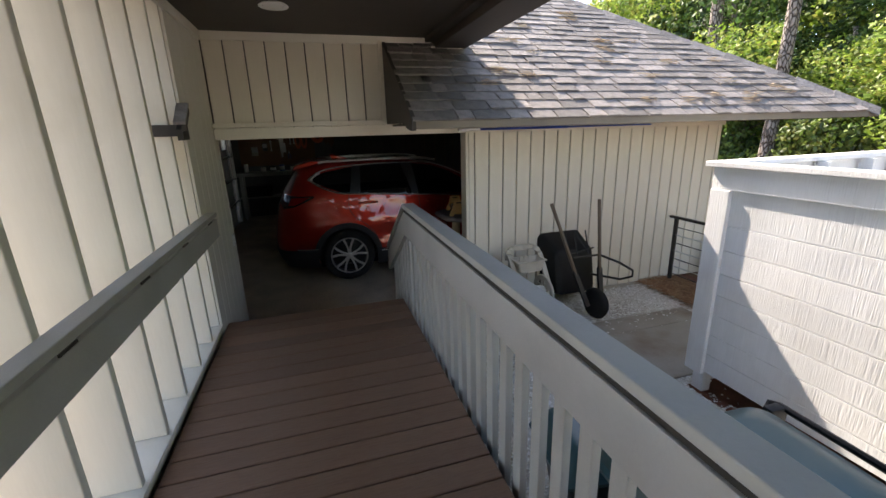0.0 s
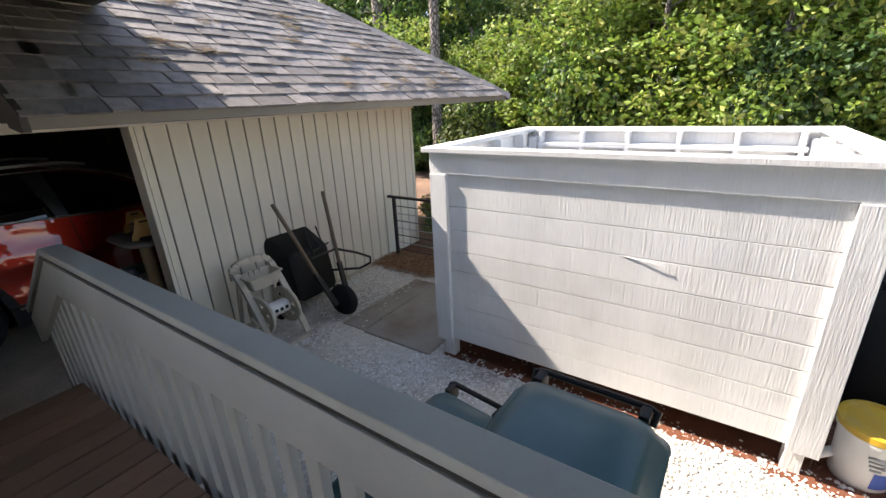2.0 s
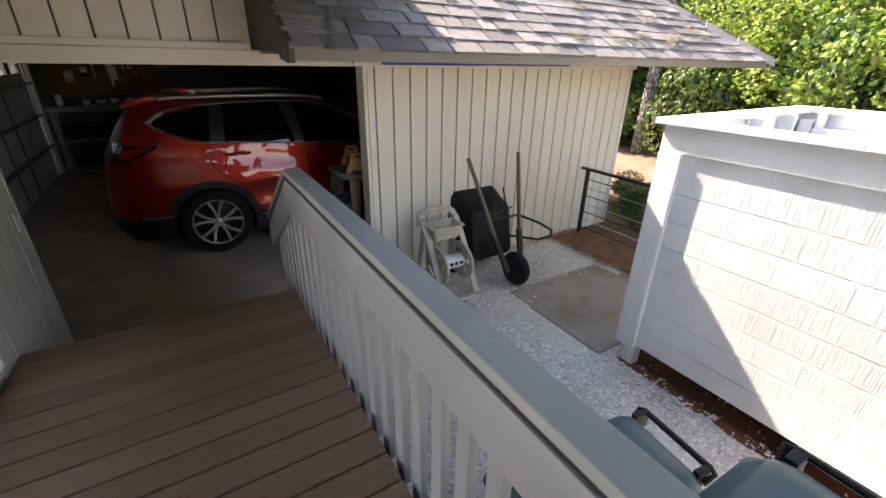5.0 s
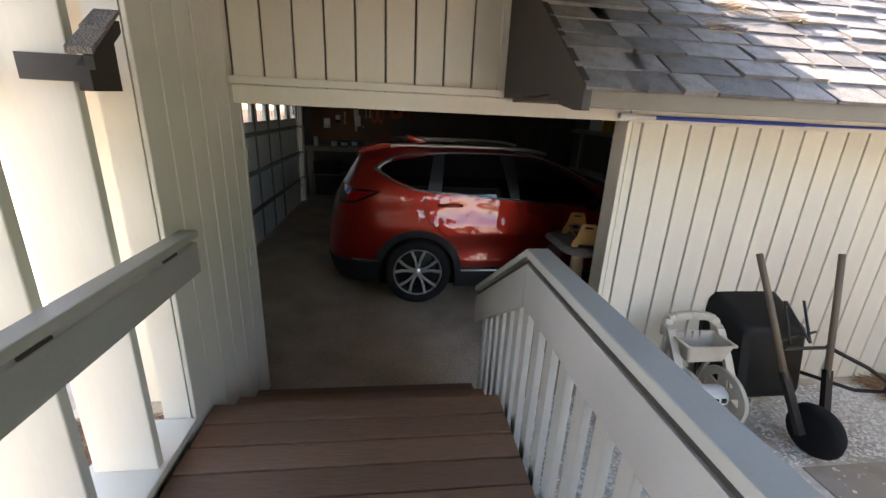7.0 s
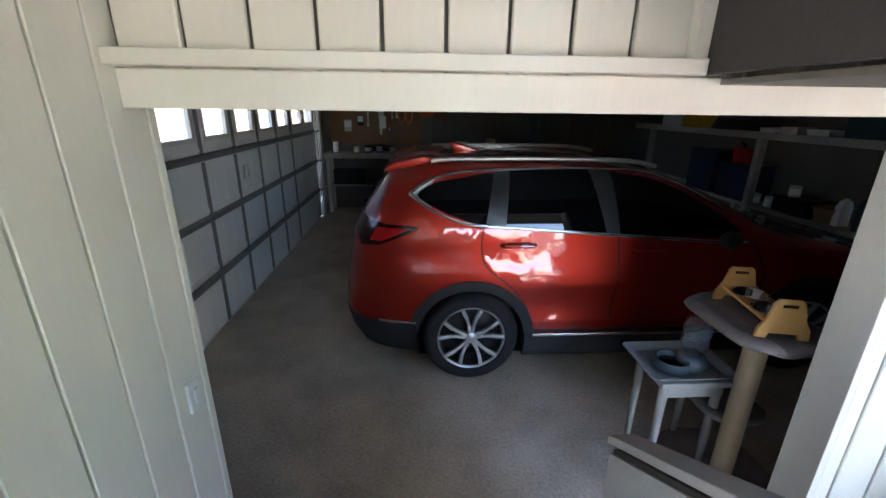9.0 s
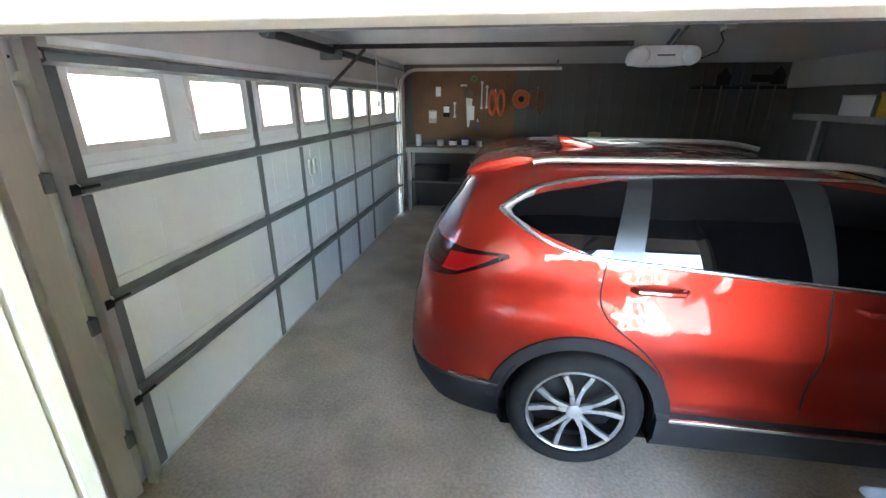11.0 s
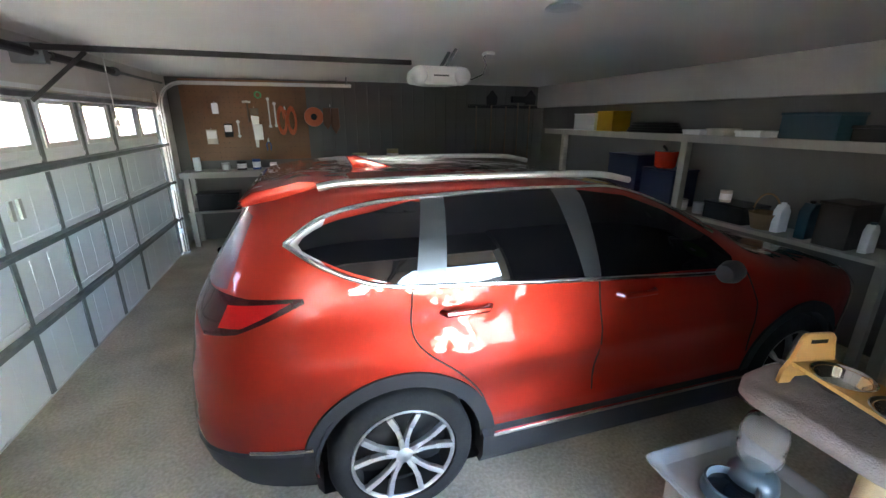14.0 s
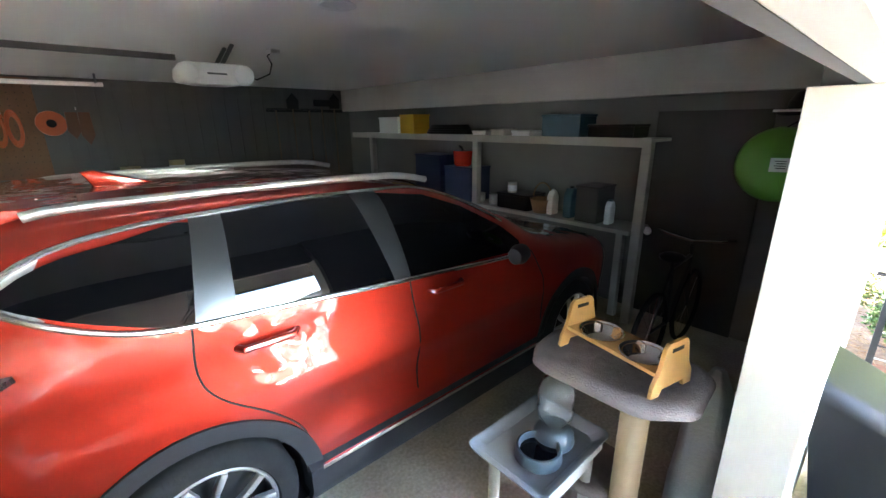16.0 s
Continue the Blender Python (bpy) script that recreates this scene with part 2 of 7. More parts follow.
BINBLUE = mat("bin_green_blue_plastic", (0.014, 0.058, 0.068), (0.022, 0.072, 0.082), rough=0.3, scale=3, fine=120, bump=0.06, dirt=(0.10, 0.14, 0.14), dirt_scale=3, dirt_amount=0.3)
# darker copy of the bin plastic, with the bodies' shade in its colour
BIN_SHADE = mat("bin_body_shade", (0.007, 0.018, 0.018), (0.011, 0.025, 0.025), rough=0.4, scale=3, fine=120, bump=0.08)

# long soft waves in pressed, lacquered sheet metal
rn, rk = RED.node_tree.nodes, RED.node_tree.links
wave, wbump, wtc = rn.new("ShaderNodeTexNoise"), rn.new("ShaderNodeBump"), rn.new("ShaderNodeTexCoord")
wave.inputs["Scale"].default_value, wave.inputs["Detail"].default_value = 6.5, 0.8
wbump.inputs["Strength"].default_value, wbump.inputs["Distance"].default_value = 0.55, 0.02
rk.new(wtc.outputs["Object"], wave.inputs["Vector"])
rk.new(wave.outputs[0], wbump.inputs["Height"])
rk.new(wbump.outputs[0], rn["Principled BSDF"].inputs["Coat Normal"])

# ---- setting: ground, walls, deck, roof ----
WALL_Y, OPEN_L, OPEN_R, OPEN_TOP = 4.415, -0.43, 1.975, 2.02
IN_Y, RIGHT_X, BACK_Y, CEIL_Z, DOOR_X = 4.535, 4.9, 11.9, 2.55, -1.53
DECK_Z, DECK_L, DECK_R, DECK_END = 0.56, -0.42, 1.06, 3.63
PITCH = 0.17
RAKE_X = 1.165

bm = B()
N = 60
grid = [[bm.verts.new((-150 + 300 * i / N, -150 + 300 * j / N, -0.03)) for j in range(N + 1)] for i in range(N + 1)]
for i in range(N):
    for j in range(N):
        bm.faces.new((grid[i][j], grid[i + 1][j], grid[i + 1][j + 1], grid[i][j + 1]))
tagged(part("ground", bm, EARTH), "brown pine straw and bare earth under the trees", "ground", kind="structure")

bm = B()
box(bm, DOOR_X - 0.12, RIGHT_X, WALL_Y - 0.16, BACK_Y, -0.1, 0.0)
tagged(part("floor", bm, CONCRETE), "stained grey concrete garage floor", "floor", kind="structure")
bm = B()
box(bm, -16, DOOR_X - 0.12, -6, 16, -0.12, -0.012)
tagged(part("driveway", bm, SLAB), "pale concrete driveway in the sun", "driveway", kind="structure")
bm = B()
box(bm, DOOR_X - 0.2, RIGHT_X + 0.12, IN_Y - 0.1, BACK_Y + 0.12, CEIL_Z, CEIL_Z + 0.1)
tagged(part("ceiling", bm, CEILPAINT), "off-white painted garage ceiling", "ceiling", kind="structure")


def siding_y(name, label, a0, a1, face, z0, z1, first, holes=()):
    """Siding on a wall along x whose boards face -y."""
    w = thing(name, (a0, face, z0), label, "wall", kind="structure")
    cuts = sorted({a0, a1, *(h[0] - 0.066 for h in holes), *(h[1] + 0.03 for h in holes)})
    bm = B()
    for c0, c1 in zip(cuts, cuts[1:]):
        zs = [(z0, z1)]
        for h in holes:
            if h[0] - 0.07 <= c0 and c1 <= h[1] + 0.04:
                zs = [(z0, h[2]), (h[3], z1)]
        for q0, q1 in zs:
            if q1 - q0 > 0.001:
                box(bm, c0, c1, face + 0.004, face + (0.12 if q0 < 1 else 0.022), q0, q1)
    part("wall_core", bm, DRYWALL_DIM, w)
    meshes, a = {}, first
    while a < a1:
        b0, b1 = max(a, a0), min(a + PITCH, a1)
        a += PITCH
        spans = [(b0, b1, z0, z1)]
        for h in holes:
            cut = []
            for s0, s1, q0, q1 in spans:
                if h[1] <= s0 or h[0] >= s1:
                    cut.append((s0, s1, q0, q1))
                    continue
                if s0 < h[0]:
                    cut.append((s0, h[0], q0, q1))
                if s1 > h[1]:
                    cut.append((h[1], s1, q0, q1))
                m0, m1 = max(s0, h[0]), min(s1, h[1])
                if q1 > h[3]:
                    cut.append((m0, m1, h[3], q1))
            spans = cut
        for s0, s1, q0, q1 in spans:
            if s1 - s0 < 0.025 or q1 - q0 < 0.02:
                continue
            key = (round(s1 - s0, 3), round(q1 - q0, 3))
            if key not in meshes:
                wd, t, g = s1 - s0, 0.018, 0.0058
                bm = B()
                prism(bm, [(g, 0), (g, -t + 0.004), (g + 0.004, -t), (wd - g - 0.004, -t), (wd - g, -t + 0.004), (wd - g, 0)], "z", 0, q1 - q0)
                meshes[key] = mesh_of("siding_board", bm, CREAM)
            shared("siding_board", meshes[key], w, Matrix.Translation(Vector((s0, face, q0)) - w.location))
    return w


def siding_x(name, label, a0, a1, face, z0, z1, first):
    """Siding on a wall along y whose boards face +x."""
    w = thing(name, (face, a0, z0), label, "wall", kind="structure")
    bm = B()
    box(bm, face - 0.12, face - 0.004, a0, a1, z0, z1)
    part("wall_core", bm, CREAM_FIN, w)
    meshes, a = {}, first
    while a < a1:
        b0, b1 = max(a, a0), min(a + PITCH, a1)
        a += PITCH
        if b1 - b0 < 0.025:
            continue
        key = round(b1 - b0, 3)
        if key not in meshes:
            wd, t, g = b1 - b0, 0.018, 0.0042
            bm = B()
            prism(bm, [(0, g), (t - 0.003, g), (t, g + 0.003), (t, wd - g - 0.003), (t - 0.003, wd - g), (0, wd - g)], "z", 0, z1 - z0)
            # cooler paint than the other siding, in place of blue sky light
            meshes[key] = mesh_of("siding_board", bm, CREAM_FIN)
        shared("siding_board", meshes[key], w, Matrix.Translation(Vector((face, b0, z0)) - w.location))
    return w


siding_y("wall_front_right", "cream wood siding wall beside the garage opening", OPEN_R + 0.03, 5.55, WALL_Y, 0.0, 2.15, 2.08 - PITCH)
siding_y("wall_front", "cream wood siding wall with upright boards", -0.43, OPEN_R + 0.03, WALL_Y, OPEN_TOP + 0.1, 2.9, -0.25 - PITCH * 2)
siding_y("wall_front_drive", "cream wood siding wall on the driveway side", DOOR_X - 0.12, -0.57, WALL_Y, 0.0, 2.9, -0.25 - PITCH * 9)
siding_x("wall_porch", "cream wood siding wall beside the steps, paint cooled for sky light", 3.47, IN_Y - 0.002, -0.448, -0.02, 2.92, 3.47)

# lintel and trim round the garage opening
bm = B()
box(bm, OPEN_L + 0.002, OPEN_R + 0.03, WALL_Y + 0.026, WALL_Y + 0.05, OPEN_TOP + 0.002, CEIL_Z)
tagged(part("lintel", bm, DRYWALL_DIM), "grey lintel over the garage opening, in the dimmed wall colour", "wall", kind="structure")
bm = B()
box(bm, OPEN_L + 0.002, OPEN_R, WALL_Y - 0.03, WALL_Y + 0.0255, OPEN_TOP, OPEN_TOP + 0.1, 0.004)
tagged(part("trim", bm, CREAM), "cream header board over the garage opening", "trim", kind="structure")
bm = B()
box(bm, OPEN_L + 0.002, RAKE_X - 0.032, WALL_Y - 0.075, WALL_Y - 0.002, OPEN_TOP + 0.103, OPEN_TOP + 0.145, 0.004)
tagged(part("trim", bm, CREAM), "cream drip ledge over the garage opening", "trim", kind="structure")
bm = B()
box(bm, OPEN_R, OPEN_R + 0.03, WALL_Y - 0.024, IN_Y + 0.02, 0.0, OPEN_TOP, 0.003)
tagged(part("door_jamb", bm, CREAM), "cream jamb board of the garage opening", "trim", kind="structure")
bm = B()
box(bm, OPEN_R, 5.57, WALL_Y - 0.04, WALL_Y - 0.02, OPEN_TOP - 0.005, OPEN_TOP + 0.1, 0.003)
tagged(part("trim", bm, CREAM), "cream frieze board under the eave", "trim", kind="structure")

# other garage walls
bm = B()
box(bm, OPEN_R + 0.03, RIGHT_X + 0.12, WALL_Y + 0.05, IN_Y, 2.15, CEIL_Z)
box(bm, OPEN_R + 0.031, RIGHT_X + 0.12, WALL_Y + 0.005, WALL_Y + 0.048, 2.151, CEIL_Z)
tagged(part("wall_front_upper", bm, DRYWALL_DIM), "grey upper wall inside the garage, darkened for its dimness", "wall", kind="structure")
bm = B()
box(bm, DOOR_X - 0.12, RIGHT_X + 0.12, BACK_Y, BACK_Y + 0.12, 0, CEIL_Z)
tagged(part("wall_back", bm, DRYWALL_DIM), "grey back wall of the garage, darkened for its dimness", "wall", kind="structure")
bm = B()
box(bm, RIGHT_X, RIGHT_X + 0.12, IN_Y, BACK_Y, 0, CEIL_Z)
tagged(part("wall_right", bm, DRYWALL_DIM), "grey side wall of the garage, darkened for its dimness", "wall", kind="structure")
bm = B()
box(bm, RIGHT_X - 0.16, RIGHT_X, IN_Y, BACK_Y, 2.17, CEIL_Z)
tagged(part("bulkhead", bm, BULKPAINT), "pale boxed bulkhead along the garage ceiling", "bulkhead", kind="structure")
DOOR_Y0, DOOR_Y1, DOOR_TOP = 5.56, 11.16, 2.13
bm = B()
box(bm, DOOR_X - 0.14, DOOR_X - 0.02, IN_Y, DOOR_Y0, 0, CEIL_Z)
box(bm, DOOR_X - 0.14, DOOR_X - 0.02, DOOR_Y1, BACK_Y, 0, CEIL_Z)
box(bm, DOOR_X - 0.14, DOOR_X - 0.02, DOOR_Y0, DOOR_Y1, DOOR_TOP, CEIL_Z)
tagged(part("wall_left", bm, LEFTWALL), "grey wall round the garage door, paled for light from the opening", "wall", kind="structure")

# deck, steps and base
d = thing("deck", (DECK_L, -3.2, 0), "brown composite deck with two steps down to the garage", "deck", kind="structure")
pitch_d, wdt = 0.1456, 0.1362
bm = B()
box(bm, DECK_L, DECK_R, -wdt, 0, -0.034, 0, 0.006)
me = mesh_of("deck_board", bm, DECK)
y = DECK_END
while y > -5.2:
    shared("deck_board", me, d, Matrix.Translation(Vector((0, y, DECK_Z)) - d.location))
    y -= pitch_d
bm = B()
box(bm, -0.415, DECK_R - 0.01, -0.163, 0, -0.034, 0, 0.006)
me2 = mesh_of("deck_board", bm, DECK)
for z, y1 in ((0.373, 3.93), (0.187, 4.24)):
    for k in range(2):
        shared("deck_board", me2, d, Matrix.Translation(Vector((0, y1 - k * 0.17, z)) - d.location))
bm = B()
for z1, y1 in ((DECK_Z - 0.036, DECK_END - 0.03), (0.337, 3.90), (0.151, 4.21)):
    box(bm, -0.41, DECK_R - 0.015, y1 - 0.02, y1, 0.0, z1)
# one dark block below the boards, so the plank gaps read as shade
box(bm, DECK_L + 0.05, DECK_R - 0.05, -5.4, DECK_END - 0.06, DECK_Z - 0.26, DECK_Z - 0.13)
part("riser", bm, BROWN, d, "dark brown risers, and a dark block standing in for shade below the planks")

# porch ceiling and eave, run on unseen behind the start to cut light
bm = B()
box(bm, -1.1, 1.56, -5.4, WALL_Y - 0.02, 2.92, 3.02)
tagged(part("porch_ceiling", bm, BROWN), "dark brown porch ceiling", "ceiling", kind="structure")
bm = B()
box(bm, 1.64, 1.95, -5.4, WALL_Y + 0.1, 2.82, 3.06, 0.006)
box(bm, 1.56, 1.64, -5.4, WALL_Y - 0.02, 2.88, 3.04, 0.004)
tagged(part("eave_beam", bm, BROWN), "dark brown eave beam along the porch roof", "beam", kind="structure")
bm = B()
prism(bm, [(-1.3, 3.03), (1.955, 3.065), (1.955, 3.10), (0.3, 3.6), (-1.3, 3.15)], "y", -5.6, 4.5)
tagged(part("porch_roof", bm, SHINGLE), "dark shingle roof over the porch", "roof", kind="structure")
bm = B()
box(bm, -0.43, 1.62, WALL_Y - 0.045, WALL_Y - 0.02, 2.85, 2.92, 0.003)
tagged(part("trim", bm, CREAM_FIN), "white trim under the porch ceiling", "trim", kind="structure")
bm = B()
box(bm, -0.428, -0.405, 3.0, WALL_Y - 0.05, 2.85, 2.92, 0.003)
tagged(part("trim", bm, CREAM_FIN), "white trim under the porch ceiling", "trim", kind="structure")
bm = B()
box(bm, 1.6, 1.93, WALL_Y - 0.12, WALL_Y - 0.03, 2.77, 2.835, 0.003)
tagged(part("trim", bm, CREAM_FIN), "white end block under the eave beam", "trim", kind="structure")
# house wall behind the walker
bm = B()
box(bm, -8, 1.2, -5.6, -5.4, -0.05, 3.4)
tagged(part("wall_house", bm, CREAM), "cream house wall at the end of the porch", "wall", kind="structure")

# unseen overhang above the garage door, added to block sun at its windows
bm = B()
box(bm, -2.45, DOOR_X - 0.14, WALL_Y + 0.15, BACK_Y + 0.3, 2.52, 2.62)
tagged(part("eave_drive", bm, FASCIA), "unseen tan eave added to keep sun off the garage door windows", "eave", kind="structure")
# garage roof
EAVE_Y, EAVE_X, EAVE_Z, SLOPE = 3.25, 6.4, 2.125, 0.65
roof = thing("roof_garage", (RAKE_X, EAVE_Y, 2.1), "grey shingle hip roof over the garage with fallen pine needles", "roof", kind="structure")
TOPK = 5.0
bm = B()
def rp(x, k, lift=0.0):
    return (x, EAVE_Y + k, EAVE_Z + SLOPE * k + lift)
a = [bm.verts.new(p) for p in (rp(RAKE_X, 0.03), rp(EAVE_X - 0.03, 0.03), rp(EAVE_X - TOPK, TOPK), rp(RAKE_X, TOPK))]
bm.faces.new(a)
b = [bm.verts.new((p.co.x, p.co.y, p.co.z - 0.05)) for p in a]
bm.faces.new(b[::-1])
bridge(bm, a, b)
part("roof_deck", bm, SHINGLE, roof)
bm = B()
q = [bm.verts.new(p) for p in ((EAVE_X - 0.03, EAVE_Y + 0.03, EAVE_Z), (EAVE_X - 0.03, 13.3, EAVE_Z), (EAVE_X - TOPK, 13.3 - TOPK, EAVE_Z + SLOPE * TOPK), (EAVE_X - TOPK, EAVE_Y + TOPK, EAVE_Z + SLOPE * TOPK))]
bm.faces.new(q)
q = [bm.verts.new(p) for p in ((-2.4, 13.3, EAVE_Z), (EAVE_X, 13.3, EAVE_Z), (EAVE_X - TOPK, 13.3 - TOPK, EAVE_Z + SLOPE * TOPK), (-2.4, 13.3 - TOPK, EAVE_Z + SLOPE * TOPK))]
bm.faces.new(q)
q = [bm.verts.new(p) for p in ((-2.4, WALL_Y + 0.1, EAVE_Z + 0.85), (RAKE_X, WALL_Y + 0.1, EAVE_Z + 0.85), (RAKE_X, EAVE_Y + TOPK, EAVE_Z + SLOPE * TOPK), (-2.4, EAVE_Y + TOPK, EAVE_Z + SLOPE * TOPK))]
bm.faces.new(q)
part("roof_far_slopes", bm, SHINGLE, roof)
bm = B()
box(bm, RAKE_X, EAVE_X, EAVE_Y, EAVE_Y + 0.025, 2.062, EAVE_Z - 0.002, 0.003)
box(bm, EAVE_X - 0.025, EAVE_X, EAVE_Y + 0.03, 13.3, 2.06, EAVE_Z - 0.002)
part("fascia", bm, FASCIA, roof, "weathered tan fascia board")
bm = B()
box(bm, RAKE_X + 0.03, EAVE_X - 0.03, EAVE_Y + 0.03, WALL_Y - 0.045, 2.10, 2.115)
box(bm, 5.6, EAVE_X - 0.03, WALL_Y - 0.04, 13.2, 2.10, 2.115)
part("soffit", bm, FASCIA, roof, "tan soffit boards")
bm = B()
prism(bm, [(EAVE_Y - 0.004, 2.052), (EAVE_Y - 0.004, EAVE_Z + 0.012), (WALL_Y - 0.03, EAVE_Z + 0.02 + SLOPE * (WALL_Y - 0.03 - EAVE_Y)), (WALL_Y - 0.03, 2.125), (EAVE_Y + 0.34, 2.118), (EAVE_Y + 0.34, 2.095), (EAVE_Y + 0.22, 2.095), (EAVE_Y + 0.22, 2.075), (EAVE_Y + 0.06, 2.052)], "x", RAKE_X - 0.03, RAKE_X)
part("rake_board", bm, BROWN, roof, "dark brown gable end board")
bm = B()
box(bm, RAKE_X - 0.07, RAKE_X - 0.031, WALL_Y - 0.06, WALL_Y - 0.02, 2.16, 2.88)
part("corner_trim", bm, CREAM, roof, "cream corner trim strip")

# ---- cars ----
def lerp_table(tab, z):
    """A smooth curve through the (height, value) pairs of a table."""
    if z <= tab[0][0]:
        return tab[0][1]
    for i in range(len(tab) - 1):
        (z0, v0), (z1, v1) = tab[i], tab[i + 1]
        if z <= z1:
            k = (v1 - v0) / (z1 - z0)
            ka = (v0 - tab[i - 1][1]) / (z0 - tab[i - 1][0]) if i else k
            kb = (tab[i + 2][1] - v1) / (tab[i + 2][0] - z1) if i + 2 < len(tab) else k
            m0 = 2 * k * ka / (k + ka) if k * ka > 0 else 0.0
            m1 = 2 * k * kb / (k + kb) if k * kb > 0 else 0.0
            f, d = (z - z0) / (z1 - z0), z1 - z0
            return v0 * (1 + 2 * f) * (1 - f) ** 2 + m0 * d * f * (1 - f) ** 2 + v1 * f * f * (3 - 2 * f) + m1 * d * f * f * (f - 1)
    return tab[-1][1]


CAR_L, CAR_W = 4.6, 0.925
REAR = [(0.22, 0.10), (0.35, 0.03), (0.55, 0.0), (0.75, 0.02), (0.95, 0.06), (1.12, 0.10), (1.25, 0.17), (1.45, 0.29), (1.58, 0.37), (1.66, 0.46), (1.70, 0.7)]
FRONT = [(0.22, 4.42), (0.4, 4.56), (0.6, 4.60), (0.8, 4.57), (0.92, 4.45), (1.0, 4.2), (1.06, 3.85), (1.1, 3.6), (1.16, 3.42), (1.35, 3.05), (1.5, 2.72), (1.6, 2.45), (1.66, 2.15), (1.70, 1.7)]
WIDTH = [(0.22, 0.85), (0.32, 0.90), (0.5, 0.918), (0.66, 0.922), (0.78, 0.930), (0.88, 0.921), (0.98, 0.899), (1.06, 0.883), (1.14, 0.874), (1.2, 0.864), (1.3, 0.837), (1.4, 0.802), (1.5, 0.757), (1.57, 0.72), (1.62, 0.68), (1.66, 0.625), (1.70, 0.46)]
ROUND = [(0.22, 5.0), (0.9, 5.5), (1.15, 6.0), (1.5, 6.0), (1.7, 3.0)]
WHEELS = (1.0, 3.66)
HUB_Z, ARCH_R, TYRE_R = 0.362, 0.415, 0.366


def car_side(x, z):
    """Half width of the body at a place along it and a height."""
    x0, x1, w, n = lerp_table(REAR, z), lerp_table(FRONT, z), lerp_table(WIDTH, z), lerp_table(ROUND, z)
    f = min(1.0, abs((x - (x0 + x1) / 2) / ((x1 - x0) / 2)))
    return w * max(0.0, 1 - f ** n) ** (1 / n)


def car_patch(poly, out, car, thick=0.0):
    """A panel on the near flank, bounded by a polygon in length and height, lying proud of the body by out."""
    bm = B()
    vs = [bm.verts.new((x, -car_side(x, z) - out, z)) for x, z in poly]
    bm.faces.new(vs)
    bmesh.ops.triangulate(bm, faces=bm.faces)
    for _ in range(6):
        es = [e for e in bm.edges if e.calc_length() > 0.05]
        if not es:
            break
        bmesh.ops.subdivide_edges(bm, edges=es, cuts=1, use_grid_fill=True)
    bmesh.ops.triangulate(bm, faces=bm.faces)
    for v in bm.verts:
        v.co.y = -car_side(v.co.x, v.co.z) - out
    return bm


def both(bm):
    """Mark a part of the near flank that the far flank has too."""
    bm.faces.layers.int.new("mirrored")
    return bm


def smooth_poly(pts, n=6):
    """A closed outline through corner points, rounded."""
    out = []
    for i in range(len(pts)):
        p0, p1, p2, p3 = (Vector(pts[(i + k) % len(pts)]) for k in (-1, 0, 1, 2))
        for j in range(n):
            t = j / n
            out.append(tuple(0.5 * (2 * p1 + (p2 - p0) * t + (2 * p0 - 5 * p1 + 4 * p2 - p3) * t * t + (3 * p1 - p0 - 3 * p2 + p3) * t ** 3)))
    return out


def smooth_line(pts, n=6):
    """An open, rounded line through points of any dimension."""
    P = [Vector(p) for p in pts]
    P = [P[0] * 2 - P[1]] + P + [P[-1] * 2 - P[-2]]
    out = []
    for p0, p1, p2, p3 in zip(P, P[1:], P[2:], P[3:]):
        for j in range(n):
            t = j / n
            out.append(tuple(0.5 * (2 * p1 + (p2 - p0) * t + (2 * p0 - 5 * p1 + 4 * p2 - p3) * t * t + (3 * p1 - p0 - 3 * p2 + p3) * t ** 3)))
    return out + [tuple(P[-2])]


def cpart(name, bm, material, parent, label="", smooth=True, auto=35):
    """A part of a car, in the car's own coordinates."""
    if bm.faces.layers.int.get("mirrored"):
        far = bm.copy()
        far.faces.layers.int.remove(far.faces.layers.int["mirrored"])
        bm.faces.layers.int.remove(bm.faces.layers.int["mirrored"])
        for v in far.verts:
            v.co.y = -v.co.y
        cpart(name, far, material, parent, label, smooth, auto)
    ob = new(name, mesh_of(name, bm, material, smooth))
    if auto:
        ob.data.set_sharp_from_angle(angle=radians(auto))
    ob.parent = parent
    if label:
        ob["label"] = label
    return ob


